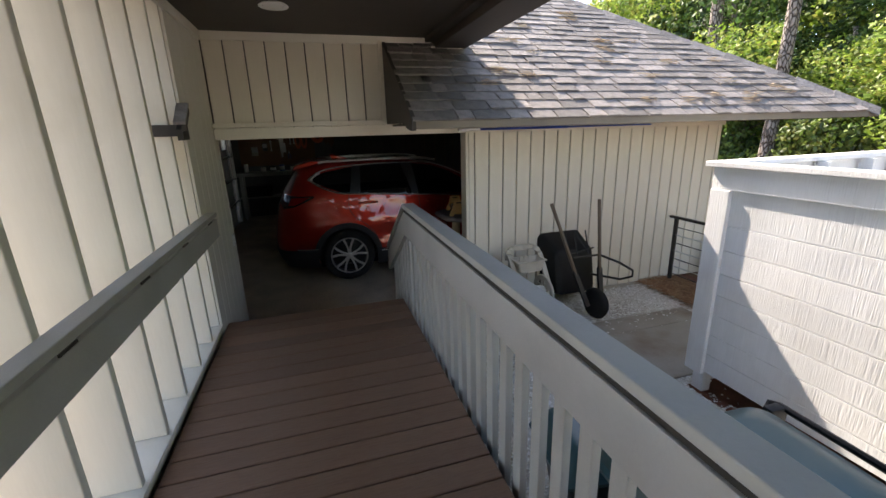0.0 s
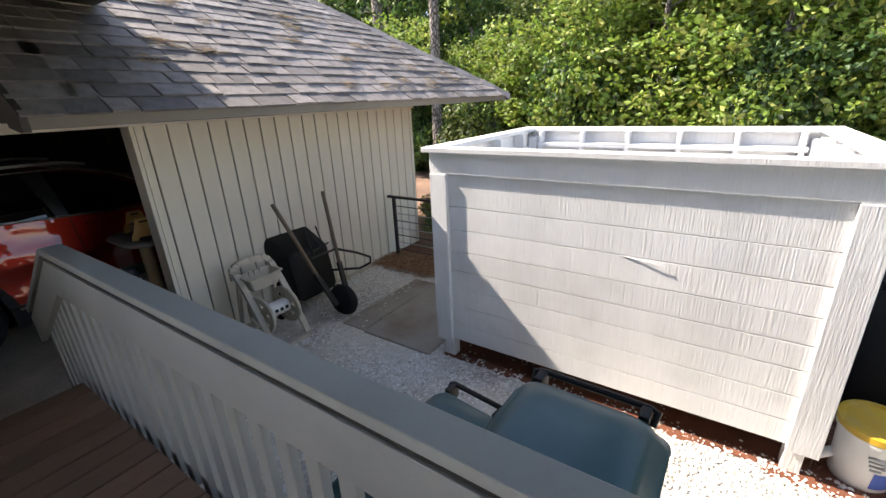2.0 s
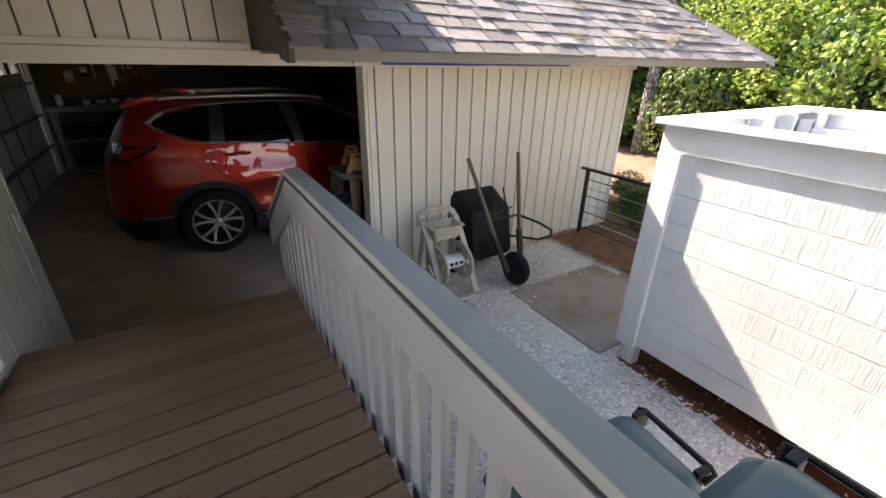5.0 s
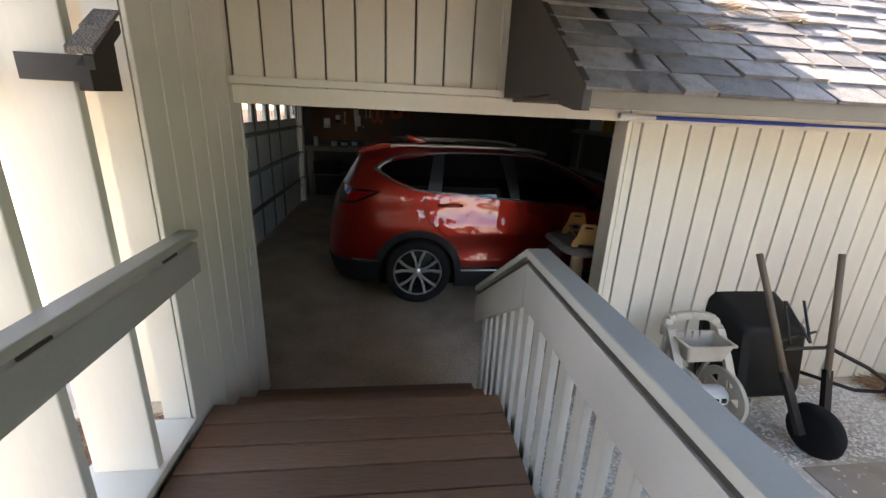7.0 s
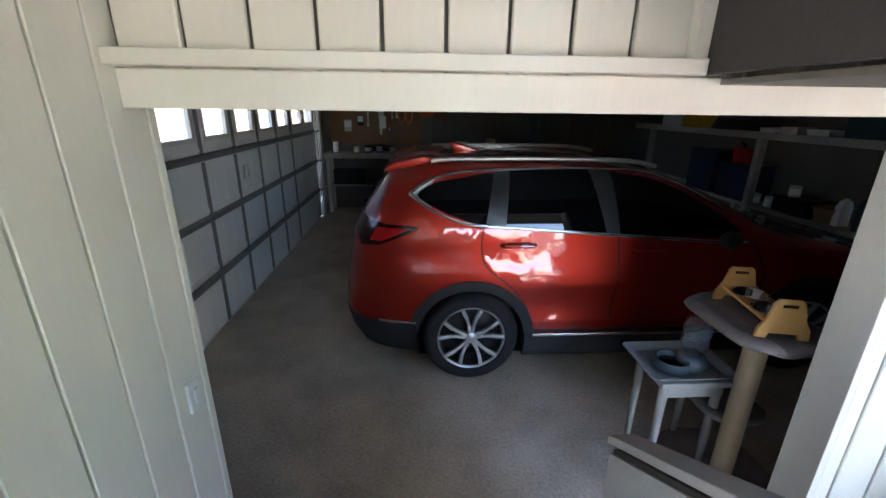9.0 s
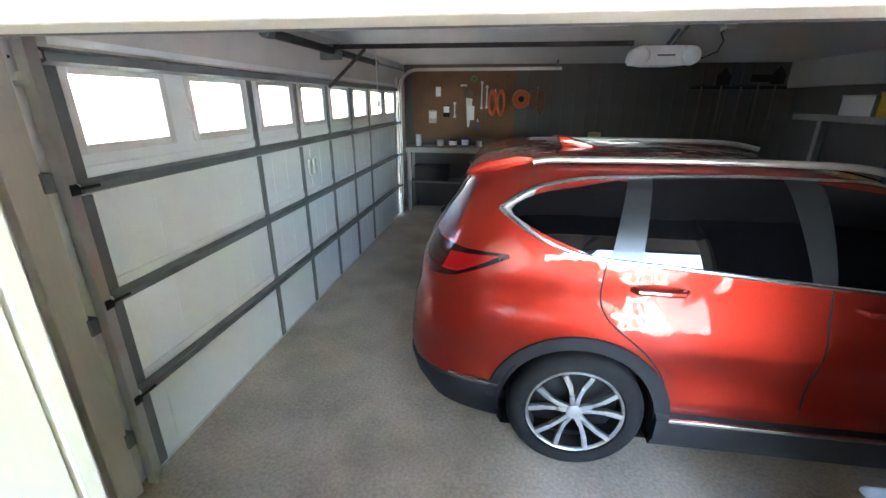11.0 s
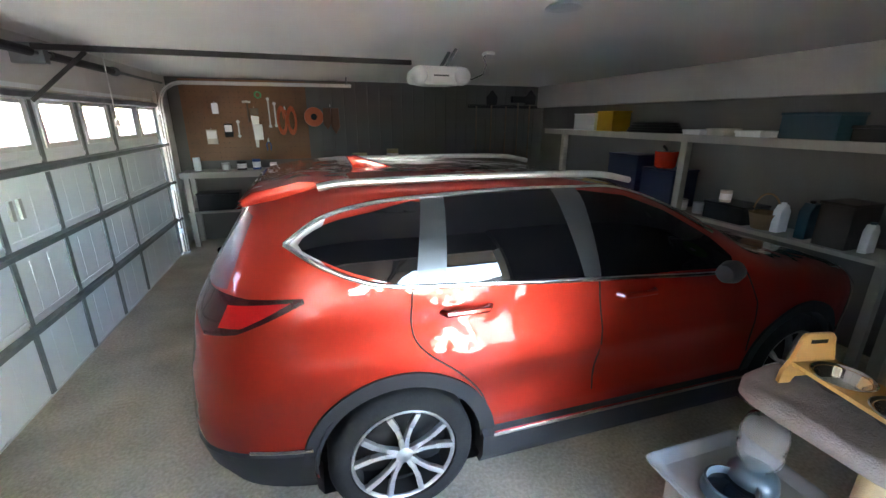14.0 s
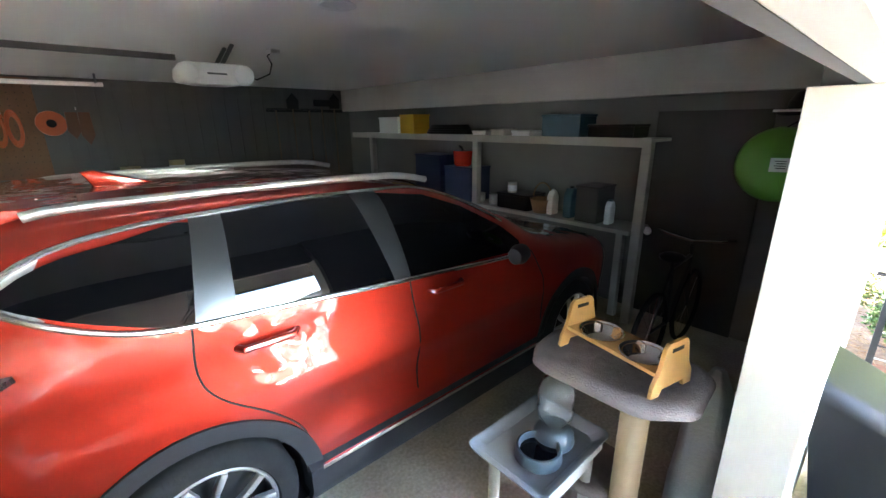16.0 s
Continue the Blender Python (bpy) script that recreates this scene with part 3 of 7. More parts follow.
def make_wheel(car, x, side):
    bm = B()
    c = (x, side * -0.915, HUB_Z)
    prof = [(0.262, 0.03), (0.27, -0.004), (0.30, -0.014), (0.335, -0.008), (0.356, 0.012), (0.366, 0.035), (0.366, 0.19), (0.35, 0.22), (0.262, 0.225)]
    lathe(bm, prof, c, 48, (0, side, 0), caps=False)
    tyre = cpart("wheel", bm, RUBBER, car, "black tyre on a ten-spoke alloy rim", auto=50)
    bm = B()
    lathe(bm, [(0.263, 0.005), (0.257, 0.0), (0.249, 0.004), (0.244, 0.014)], c, 48, (0, side, 0), caps=False)
    cpart("rim", bm, ALLOY, tyre, "bright machined rim", auto=40)
    bm = B()
    lathe(bm, [(0.2445, 0.0145), (0.238, 0.05), (0.236, 0.2)], c, 48, (0, side, 0), caps=False)
    cpart("rim_barrel", bm, BLACKM, tyre, "dark inner barrel of the rim", auto=40)
    bm = B()
    lathe(bm, [(0.24, 0.1), (0.2, 0.085), (0.0, 0.085)], c, 32, (0, side, 0), caps=False)
    cpart("brake_disc", bm, BLACKP, tyre, "dark brake disc behind the spokes", auto=40)
    for k in range(5):
        bm = B()
        for s in (-1, 1):
            a0 = 2 * math.pi * k / 5 + math.radians(90)
            pts = []
            for r, da, dep in ((0.03, 0.30, 0.026), (0.10, 0.17, 0.022), (0.165, 0.21, 0.016), (0.248, 0.29, 0.008)):
                a = a0 + s * da
                pts.append((c[0] + r * math.cos(a), c[1] + side * dep, c[2] + r * math.sin(a)))
            for p, q, w0 in zip(pts, pts[1:], (0.026, 0.024, 0.029)):
                beam(bm, p, q, w0, 0.03, (0, 1, 0), 0.004)
        cpart("spoke", bm, ALLOY, tyre, auto=30)
    bm = B()
    lathe(bm, [(0.0, 0.0), (0.028, 0.002), (0.042, 0.008), (0.046, 0.03)], c, 20, (0, side, 0), caps=False)
    cpart("hub_cap", bm, ALLOY, tyre, auto=30)


def make_car(at, turn, paint, label, fine=True):
    car = thing("car", at, label, "car")
    zs = [0.22 + 0.02 * i for i in range(66)] + [1.53, 1.55, 1.57, 1.585, 1.6, 1.615, 1.63, 1.645, 1.66, 1.675, 1.685, 1.693, 1.70]
    U = 200
    bm = B()
    rows = []
    for z in zs:
        x0, x1, w, n = lerp_table(REAR, z), lerp_table(FRONT, z), lerp_table(WIDTH, z), lerp_table(ROUND, z)
        row = []
        for i in range(U):
            a = 2 * math.pi * i / U
            ca, sa = math.cos(a), math.sin(a)
            x = (x0 + x1) / 2 + (x1 - x0) / 2 * math.copysign(abs(ca) ** (2 / n), ca)
            yy = w * math.copysign(abs(sa) ** (2 / n), sa)
            row.append((x, yy, z))
        # respace by length
        P = np.array(row + [row[0]])
        L = np.r_[0, np.cumsum(np.linalg.norm(np.diff(P, axis=0), axis=1))]
        s = np.linspace(0, L[-1], U + 1)[:-1]
        row = [bm.verts.new((np.interp(t, L, P[:, 0]), np.interp(t, L, P[:, 1]), z)) for t in s]
        rows.append(row)
    for r0, r1 in zip(rows, rows[1:]):
        bridge(bm, r0, r1)
    bm.faces.new(rows[-1])
    # wheel openings
    for hx in WHEELS:
        kill = [f for f in bm.faces if all(math.hypot(v.co.x - hx, v.co.z - HUB_Z) < ARCH_R and abs(v.co.y) > 0.5 for v in f.verts)]
        bmesh.ops.delete(bm, geom=kill, context="FACES")
        for v in bm.verts:
            r = math.hypot(v.co.x - hx, v.co.z - HUB_Z)
            if abs(v.co.y) > 0.5 and v.is_boundary and 0.22 < v.co.z and 0 < r < ARCH_R + 0.05:
                k = ARCH_R / r
                v.co.x, v.co.z = hx + (v.co.x - hx) * k, max(0.22, HUB_Z + (v.co.z - HUB_Z) * k)
    # the belt of the body narrows a little above the shoulder line; tuck the lower doors
    for v in bm.verts:
        if 0.5 < v.co.z < 0.8 and abs(v.co.y) > 0.6 and 1.3 < v.co.x < 3.2:
            f = math.sin((v.co.z - 0.5) / 0.3 * math.pi) * min(1, (v.co.x - 1.3) / 0.3, (3.2 - v.co.x) / 0.3)
            v.co.y -= math.copysign(0.022 * f, v.co.y)
    body = cpart("body", bm, paint, car, auto=40)
    bm = B()
    for hx in WHEELS:
        for s in (-1, 1):
            lathe(bm, [(ARCH_R + 0.01, 0), (ARCH_R + 0.01, 0.35), (0.0, 0.36)], (hx, s * 0.9, HUB_Z), 32, (0, -s, 0), caps=False)
    for v in bm.verts:
        v.co.z = max(v.co.z, 0.235)
    box(bm, 0.4, 4.3, -0.7, 0.7, 0.21, 0.3)
    cpart("underbody", bm, BLACKP, car, "black underbody and wheel housings")
    # side glass
    rear_q = smooth_poly([(0.60, 1.455), (0.72, 1.535), (0.92, 1.575), (1.165, 1.605), (1.125, 1.42), (1.09, 1.245), (0.88, 1.30), (0.70, 1.38)], 3)
    rear_d = [(1.215, 1.235), (1.262, 1.626), (1.85, 1.632), (1.97, 1.185), (1.6, 1.21), (1.35, 1.228)]
    front_d = [(2.06, 1.172), (2.0, 1.62), (2.3, 1.575), (2.55, 1.48), (2.85, 1.31), (3.0, 1.19), (3.0, 1.13), (2.6, 1.155)]
    for nm, poly in (("quarter_window", rear_q), ("rear_door_window", rear_d), ("front_door_window", front_d)):
        cpart(nm, both(car_patch(poly, 0.012, car)), CARGLASS, car, "dark tinted side window", auto=None)
    trim = [(0.545, 1.46), (0.70, 1.56), (0.92, 1.61), (1.2, 1.628), (1.6, 1.638), (1.95, 1.632), (2.3, 1.605), (2.6, 1.50), (2.9, 1.33)]
    low = [(0.545, 1.46), (0.70, 1.355), (0.88, 1.275), (1.07, 1.24), (1.35, 1.222), (1.6, 1.204), (1.95, 1.178), (2.3, 1.155), (2.7, 1.125), (3.05, 1.105)]
    for nm, line, r in (("window_trim", trim, 0.011), ("belt_trim", low, 0.012)):
        bm = B()
        tube(bm, [(x, -car_side(x, z) - 0.015, z) for x, z in smooth_line(line, 5)], r, 8)
        cpart(nm, both(bm), CHROME, car, "satin chrome window trim")
    cpart("pillar_trim", both(car_patch(smooth_poly([(0.565, 1.46), (0.66, 1.53), (0.72, 1.555), (0.68, 1.50), (0.62, 1.455), (0.70, 1.37), (0.66, 1.375)], 2), 0.005, car)), ALLOY, car, "grey pillar trim")
    for poly in ([(1.08, 1.235), (1.15, 1.625), (1.265, 1.63), (1.225, 1.225)], [(1.965, 1.18), (1.845, 1.63), (2.005, 1.63), (2.065, 1.17)]):
        cpart("pillar", both(car_patch(poly, 0.014, car)), mats_pillar, car, "grey door pillar")
    # lower cladding, arches, sills
    for hx in WHEELS:
        bm = B()
        inner, outer = [], []
        for i in range(25):
            a = math.radians(3 + 174 * i / 24)
            for r, o, lst in ((ARCH_R - 0.012, 0.006, inner), (ARCH_R + 0.065, 0.014, outer)):
                x, z = hx + r * math.cos(a), HUB_Z + r * math.sin(a)
                lst.append(bm.verts.new((x, -car_side(x, max(0.24, z)) - o, z)))
        bridge(bm, inner, outer, closed=False)
        lip = [bm.verts.new((v.co.x, v.co.y + 0.08, v.co.z)) for v in inner]
        bridge(bm, lip, inner, closed=False)
        rim2 = [bm.verts.new((v.co.x + 0.0, v.co.y + 0.016, v.co.z)) for v in outer]
        bridge(bm, outer, rim2, closed=False)
        cpart("arch_cladding", both(bm), CLADDING, car, "black wheel arch cladding", auto=40)
    bm = B()
    prism(bm, [(-0.945, 0.28), (-0.95, 0.40), (-0.90, 0.44), (-0.84, 0.44), (-0.84, 0.2), (-0.90, 0.2)], "x", 1.405, 3.255)
    cpart("sill", both(bm), CLADDING, car, "dark grey sill", auto=30)
    bm = B()
    box(bm, 1.46, 3.2, -0.958, -0.94, 0.395, 0.415, 0.003)
    cpart("sill_trim", both(bm), CHROME, car, "bright sill strip", auto=30)
    bm = B()
    rr = []
    for z, o in ((0.2, -0.02), (0.34, 0.010), (0.46, 0.012), (0.475, 0.0)):
        zc = max(z, 0.26)
        x0 = lerp_table(REAR, zc)
        half = [(x0 + (0.592 - x0) * (1 - k / 16) ** 3, car_side(x0 + (0.592 - x0) * (1 - k / 16) ** 3, zc)) for k in range(17)]
        line = [(x, -y) for x, y in half] + [(x, y) for x, y in half[-2::-1]]
        row = []
        for k, (x, y) in enumerate(line):
            a, b = line[max(0, k - 1)], line[min(len(line) - 1, k + 1)]
            nx, ny = -(b[1] - a[1]), b[0] - a[0]
            n = math.hypot(nx, ny) or 1
            row.append(bm.verts.new((x + o * nx / n, y + o * ny / n, z)))
        rr.append(row)
    for r0, r1 in zip(rr, rr[1:]):
        bridge(bm, r0, r1, closed=False)
    cpart("rear_bumper_cladding", bm, CLADDING, car, "black lower rear bumper")
    bm = B()
    tube(bm, [(x, -car_side(x, 0.49) - 0.008, 0.488) for x in (0.3, 0.4, 0.5, 0.58)], 0.009, 6)
    cpart("bumper_strip", both(bm), CHROME, car, "bright bumper strip")
    # lamps
    cpart("tail_lamp", both(car_patch([(0.14, 1.16), (0.13, 1.245), (0.2, 1.27), (0.38, 1.24), (0.6, 1.235), (0.605, 1.215), (0.45, 1.145), (0.32, 1.09), (0.18, 1.07)], 0.012, car)), LAMPDARK, car, "dark red tail lamp")
    cpart("tail_lamp_lens", both(car_patch([(0.25, 1.12), (0.30, 1.215), (0.55, 1.222), (0.44, 1.165), (0.34, 1.12)], 0.017, car)), LAMPRED, car, "bright red lamp lens")
    cpart("tail_lamp_column", both(car_patch([(0.19, 1.27), (0.30, 1.27), (0.36, 1.42), (0.42, 1.56), (0.385, 1.57), (0.28, 1.42)], 0.010, car)), LAMPCOL, car, "tall red tail lamp column")
    bm = B()
    rows2 = []
    for z in (1.1, 1.2, 1.3, 1.4, 1.5, 1.57):
        rows2.append([bm.verts.new((lerp_table(REAR, z) - 0.012 + 0.12 * (t / 0.62) ** 4, t, z)) for t in np.linspace(-0.66, 0.66, 15) * (1 - 0.22 * (z - 1.1))])
    for r0, r1 in zip(rows2, rows2[1:]):
        bridge(bm, r0, r1, closed=False)
    cpart("rear_window", bm, CARGLASS, car, "dark rear window")
    bm = B()
    prism(bm, [(0.375, 1.60), (0.36, 1.622), (0.42, 1.664), (0.62, 1.702), (0.85, 1.706), (0.55, 1.63), (0.34, 1.585)], "y", -0.56, 0.56, 0.012)
    cpart("spoiler", bm, paint, car, "red roof spoiler", auto=30)
    bm = B()
    prism(bm, [(0.92, 1.69), (0.88, 1.77), (0.93, 1.775), (1.15, 1.70)], "y", -0.03, 0.03, 0.008)
    cpart("antenna_fin", bm, paint, car, "red shark fin antenna", auto=30)
    bm = B()
    line = [(0.70, 1.672), (0.76, 1.684), (0.85, 1.690), (1.0, 1.692), (1.4, 1.695), (1.9, 1.692), (2.2, 1.68), (2.4, 1.64)]
    tube(bm, [(x, -0.60, z + 0.006) for x, z in smooth_line(line, 5)], 0.018, 10)
    cpart("roof_rail", both(bm), RAILMETAL, car, "silver roof rail", auto=60)
    # door cuts and handles
    for line in (smooth_line([(1.07, 1.24), (1.055, 1.05), (1.11, 0.93), (1.29, 0.78), (1.41, 0.62), (1.44, 0.45)], 5), [(2.06, 1.18), (2.08, 0.9), (2.06, 0.45)], [(3.12, 1.1), (3.2, 0.9), (3.2, 0.5)]):
        bm = B()
        fl = []
        for (xa, za), (xb, zb) in zip(line, line[1:]):
            for j in range(6):
                x, z = xa + (xb - xa) * j / 6, za + (zb - za) * j / 6
                dent = 0.022 * math.sin((z - 0.5) / 0.3 * math.pi) * min(1, (x - 1.3) / 0.3, (3.2 - x) / 0.3) if 0.5 < z < 0.8 and 1.3 < x < 3.2 else 0
                fl.append((x, -car_side(x, z) + dent, z))
        tube(bm, fl, 0.005, 5)
        cpart("door_gap", both(bm), BLACKP, car, "dark gap at the door edge")
    for hx, hz in ((1.22, 1.10), (2.2, 1.065)):
        bm = B()
        yb = -car_side(hx, hz)
        prof = [(hx - 0.02, yb + 0.01, hz), (hx, yb - 0.035, hz + 0.003), (hx + 0.1, yb - 0.042, hz + 0.006), (hx + 0.2, yb - 0.035, hz + 0.003), (hx + 0.23, yb + 0.01, hz)]
        tube(bm, prof, 0.016, 8)
        cpart("door_handle", both(bm), paint, car, "red door handle")
    # dark cladding replaces body paint here, imitating a mirror in shade
    bm = B()
    lathe(bm, [(0.02, -0.07), (0.05, -0.055), (0.065, 0.0), (0.055, 0.045), (0.02, 0.06)], (2.83, -0.985, 1.16), 16, (1, 0.1, 0.1))
    cpart("wing_mirror", both(bm), CLADDING, car, "wing mirror coloured dark for the unlit end of the car")
    # windscreen
    bm = B()
    rows2 = []
    for z in (1.18, 1.3, 1.42, 1.53, 1.6):
        rows2.append([bm.verts.new((lerp_table(FRONT, z) + 0.012 - 0.14 * (t / 0.6) ** 4, t, z + 0.006)) for t in np.linspace(-0.64, 0.64, 15) * (1 - 0.3 * (z - 1.18))])
    for r0, r1 in zip(rows2, rows2[1:]):
        bridge(bm, r0, r1, closed=False)
    cpart("windscreen", bm, CARGLASS, car, "dark windscreen")
    for hx in WHEELS:
        for s in (1, -1):
            make_wheel(car, hx, s)
    # low, flat roof: draw in everything above the belt a little
    for ob in car.children_recursive:
        for v in ob.data.vertices:
            if v.co.z > 1.25:
                v.co.z = 1.25 + (v.co.z - 1.25) * 0.955
    car.rotation_euler = (0, 0, radians(turn))
    return car


mats_pillar = mat("pillar_grey", (0.013, 0.014, 0.015), rough=0.35, bump=0.0, coat=0.2)
make_car((-0.25, 6.84, 0.0), 0, RED, "red family car parked on the concrete garage floor")

# ---- porch: fins, rails, small fittings ----
fin_mesh = None
for k in range(25):
    y = 3.19 - 0.335 * k
    t = thing("screen_fin", (-0.56, y, 0.0), "cream painted upright plank of the porch screen", "screen fin", "porch screen fins", kind="structure")
    bm = B()
    if fin_mesh is None:
        box(bm, -0.118, 0.118, -0.019, 0.019, 0.621, 2.919, 0.004)
        fin_mesh = mesh_of("plank", bm, CREAM_FIN)
    shared("plank", fin_mesh, t, Matrix.Identity(4))
bm = B()
box(bm, -0.72, -0.422, -5.4, 3.465, 0.585, 0.62, 0.004)
box(bm, -0.70, -0.50, -5.4, 3.465, -0.03, 0.583)
tagged(part("screen_sill", bm, CREAM_FIN), "white painted sill under the porch screen", "sill", kind="structure")
lr = thing("handrail", (-0.39, -3, 1.31), "grey painted wooden handrail along the porch screen", "handrail", kind="structure")
bm = B()
box(bm, -0.39, -0.352, -5.4, 3.56, 1.315, 1.452, 0.004)
part("rail_board", bm, GREYPAINT, lr)
bm = B()
box(bm, -0.425, -0.349, -5.4, 3.575, 1.468, 1.50, 0.005)
part("rail_cap", bm, GREYPAINT, lr)
# brown blocks set in the slot as dashes of shade
bm = B()
for k in range(9):
    box(bm, -0.3525, -0.3465, 3.28 - 0.62 * k, 3.38 - 0.62 * k, 1.456, 1.4655)
part("gap", bm, BROWN, lr, "dark dashes standing in for shade in the slot under the rail cap", kind="stuff")

rl = thing("railing", (1.1, -3, 0.45), "grey painted wooden railing with flat balusters, sloping down at the steps", "railing")
R0, R1 = 3.41, 4.37
bm = B()
box(bm, 1.052, 1.152, -5.4, R0, 1.468, 1.505, 0.005)
part("rail_cap", bm, GREYPAINT, rl)
bm = B()
box(bm, 1.056, 1.092, -5.4, R0 - 0.01, 1.245, 1.440, 0.003)
part("rail_board", bm, GREYPAINT, rl)
# solid dark strip in the gap, painted as the shade below the cap
bm = B()
box(bm, 1.066, 1.14, -5.4, R0 - 0.02, 1.4405, 1.4675)
part("rail_core", bm, GAP_SHADE, rl, "dark strip standing in for shade in the gap under the rail cap")
DROP = 0.593
bm = B()
prism(bm, [(R0 + 0.001, 1.468), (R0 + 0.001, 1.505), (R1, 1.505 - DROP), (R1, 1.468 - DROP)], "x", 1.052, 1.152, 0.004)
part("stair_rail_cap", bm, GREYPAINT, rl)
bm = B()
prism(bm, [(R0 - 0.009, 1.235), (R0 - 0.009, 1.439), (R1 - 0.02, 1.439 - DROP), (R1 - 0.02, 1.235 - DROP)], "x", 1.056, 1.092, 0.004)
part("stair_rail_board", bm, GREYPAINT, rl)
# the same painted shade strip, down the stair rail
bm = B()
prism(bm, [(R0 - 0.019, 1.4405), (R0 - 0.019, 1.4675), (R1 - 0.03, 1.4665 - DROP), (R1 - 0.03, 1.4415 - DROP)], "x", 1.066, 1.135)
part("stair_rail_core", bm, GAP_SHADE, rl)
bm = B()
box(bm, -0.017, 0.017, -0.033, 0.033, 0, 0.93, 0.004)
bal = mesh_of("baluster", bm, GREYPAINT)
y = 3.285
while y > -5.3:
    shared("baluster", bal, rl, Matrix.Translation(Vector((1.111, y, 0.45)) - rl.location))
    y -= 0.145
for k in range(7):
    y = 3.44 + 0.13 * k
    dz = -DROP * (y - R0) / (R1 - R0)
    bm = B()
    box(bm, -0.017, 0.017, -0.033, 0.033, 0, 1.38 + dz - max(0.02, 0.45 + dz), 0.004)
    shared("baluster", mesh_of("baluster", bm, GREYPAINT), rl, Matrix.Translation(Vector((1.111, y, max(0.02, 0.45 + dz))) - rl.location))

rl.location.z -= 0.025
sw = thing("light_switch", (-0.425, 4.40, 1.03), "white light switch plate on the cream siding", "switch")
bm = B()
box(bm, -0.430, -0.418, 4.378, 4.443, 1.03, 1.145, 0.004)
part("plate", bm, WHITE, sw)
bm = B()
box(bm, -0.418, -0.410, 4.399, 4.422, 1.06, 1.115, 0.003)
part("rocker", bm, WHITE, sw)


def downlight(at, label):
    d = thing("downlight", at, label, "downlight")
    bm = B()
    lathe(bm, [(0.085, 0.0), (0.10, -0.012), (0.098, -0.016), (0.072, -0.006)], at, 32, caps=False)
    part("ring", bm, WHITE, d, smooth=True)
    bm = B()
    lathe(bm, [(0.0, -0.004), (0.072, -0.005)], at, 32, caps=False)
    part("lens", bm, WHITE, d, "white frosted lens, switched off", smooth=True)


downlight((0.25, 3.5, 2.92), "round white downlight in the brown porch ceiling")
downlight((1.825, 6.54, 2.55), "round white downlight in the garage ceiling")

# end of the driveway-side roof poking through the porch screen
er = thing("roof_drive", (-0.335, 3.05, 2.03), "brown eave end of the driveway roof poking through the screen", "roof", kind="structure")
bm = B()
prism(bm, [(3.10, 2.035), (3.10, 2.10), (3.232, 2.20), (3.232, 2.04)], "x", -0.385, -0.35)
part("eave_end", bm, BROWN, er)
bm = B()
prism(bm, [(3.085, 2.09), (3.085, 2.125), (3.232, 2.235), (3.232, 2.203)], "x", -0.35, -0.325)
part("rake_board", bm, BROWN, er)
for k in range(2):
    bm = B()
    prism(bm, [(3.08 + 0.075 * k, 2.128 + 0.061 * k), (3.08 + 0.075 * k, 2.146 + 0.061 * k), (3.16 + 0.075 * k, 2.203 + 0.061 * k), (3.16 + 0.075 * k, 2.193 + 0.061 * k)], "x", -0.39, -0.322)
    part("shingle", bm, SHINGLE, er)
bm = B()
box(bm, -0.56, -0.3855, 3.14, 3.165, 2.06, 2.13)
part("rafter", bm, BROWN, er)
bm = B()
prism(bm, [(3.03, 2.03), (3.03, 2.10), (4.40, 2.97), (4.40, 2.90)], "x", -3.2, -0.70)
part("roof_slope", bm, SHINGLE, er)

pole = thing("painting_pole", (1.87, 4.34, 2.03), "blue extension pole hung under the eave", "pole")
BLUE = mat("blue_pole_paint", (0.02, 0.06, 0.35), rough=0.35, bump=0.05)
bm = B()
tube(bm, [(2.12, 4.35, 2.05), (3.2, 4.355, 2.05)], 0.013, 10)
part("outer_tube", bm, BLUE, pole)
bm = B()
tube(bm, [(3.2, 4.355, 2.05), (4.36, 4.36, 2.05)], 0.009, 10)
part("inner_tube", bm, BLUE, pole)
bm = B()
lathe(bm, [(0.012, 0), (0.02, 0.005), (0.02, 0.1), (0.015, 0.11), (0.015, 0.24), (0.012, 0.25)], (1.88, 4.35, 2.05), 12, (1, 0, 0))
part("grip", bm, WHITE, pole, "white plastic grip")

# ---- yard ----
GRAVEL_BED = mat("gravel_bed", (0.72, 0.70, 0.65), (0.42, 0.38, 0.32), rough=0.95, scale=18, fine=55, bump=0.8, dirt=(0.16, 0.11, 0.07), dirt_scale=1.5, dirt_amount=0.7)
GRAVEL = island_mat("gravel_stone", [(0.85, 0.84, 0.80), (0.74, 0.72, 0.68), (0.55, 0.51, 0.45), (0.82, 0.81, 0.78), (0.34, 0.29, 0.23)])
MULCH = mat("red_mulch", (0.20, 0.07, 0.035), (0.10, 0.035, 0.02), rough=0.95, scale=9, fine=40, bump=0.9)
bm = B()
box(bm, 1.0, 5.0, -4.0, WALL_Y + 0.02, -0.06, -0.006)
tagged(part("gravel_bed", bm, GRAVEL_BED), "bed of pale gravel and earth beside the deck", "gravel", kind="structure")
rng = random.Random(4)
vs, fs = [], []


def stone(x, y, z, r):
    a, n = rng.random() * 6.28, len(vs)
    e = rng.uniform(0.6, 1.0)
    for i in range(5):
        k = a + i * 1.2566
        vs.append((x + r * math.cos(k) * rng.uniform(0.8, 1.1), y + r * e * math.sin(k) * rng.uniform(0.8, 1.1), z + r * rng.uniform(-0.1, 0.15)))
    vs.append((x, y, z + r * rng.uniform(0.3, 0.5)))
    vs.append((x, y, z - r * 0.3))
    for i in range(5):
        fs.append((n + i, n + (i + 1) % 5, n + 5))
        fs.append((n + (i + 1) % 5, n + i, n + 6))


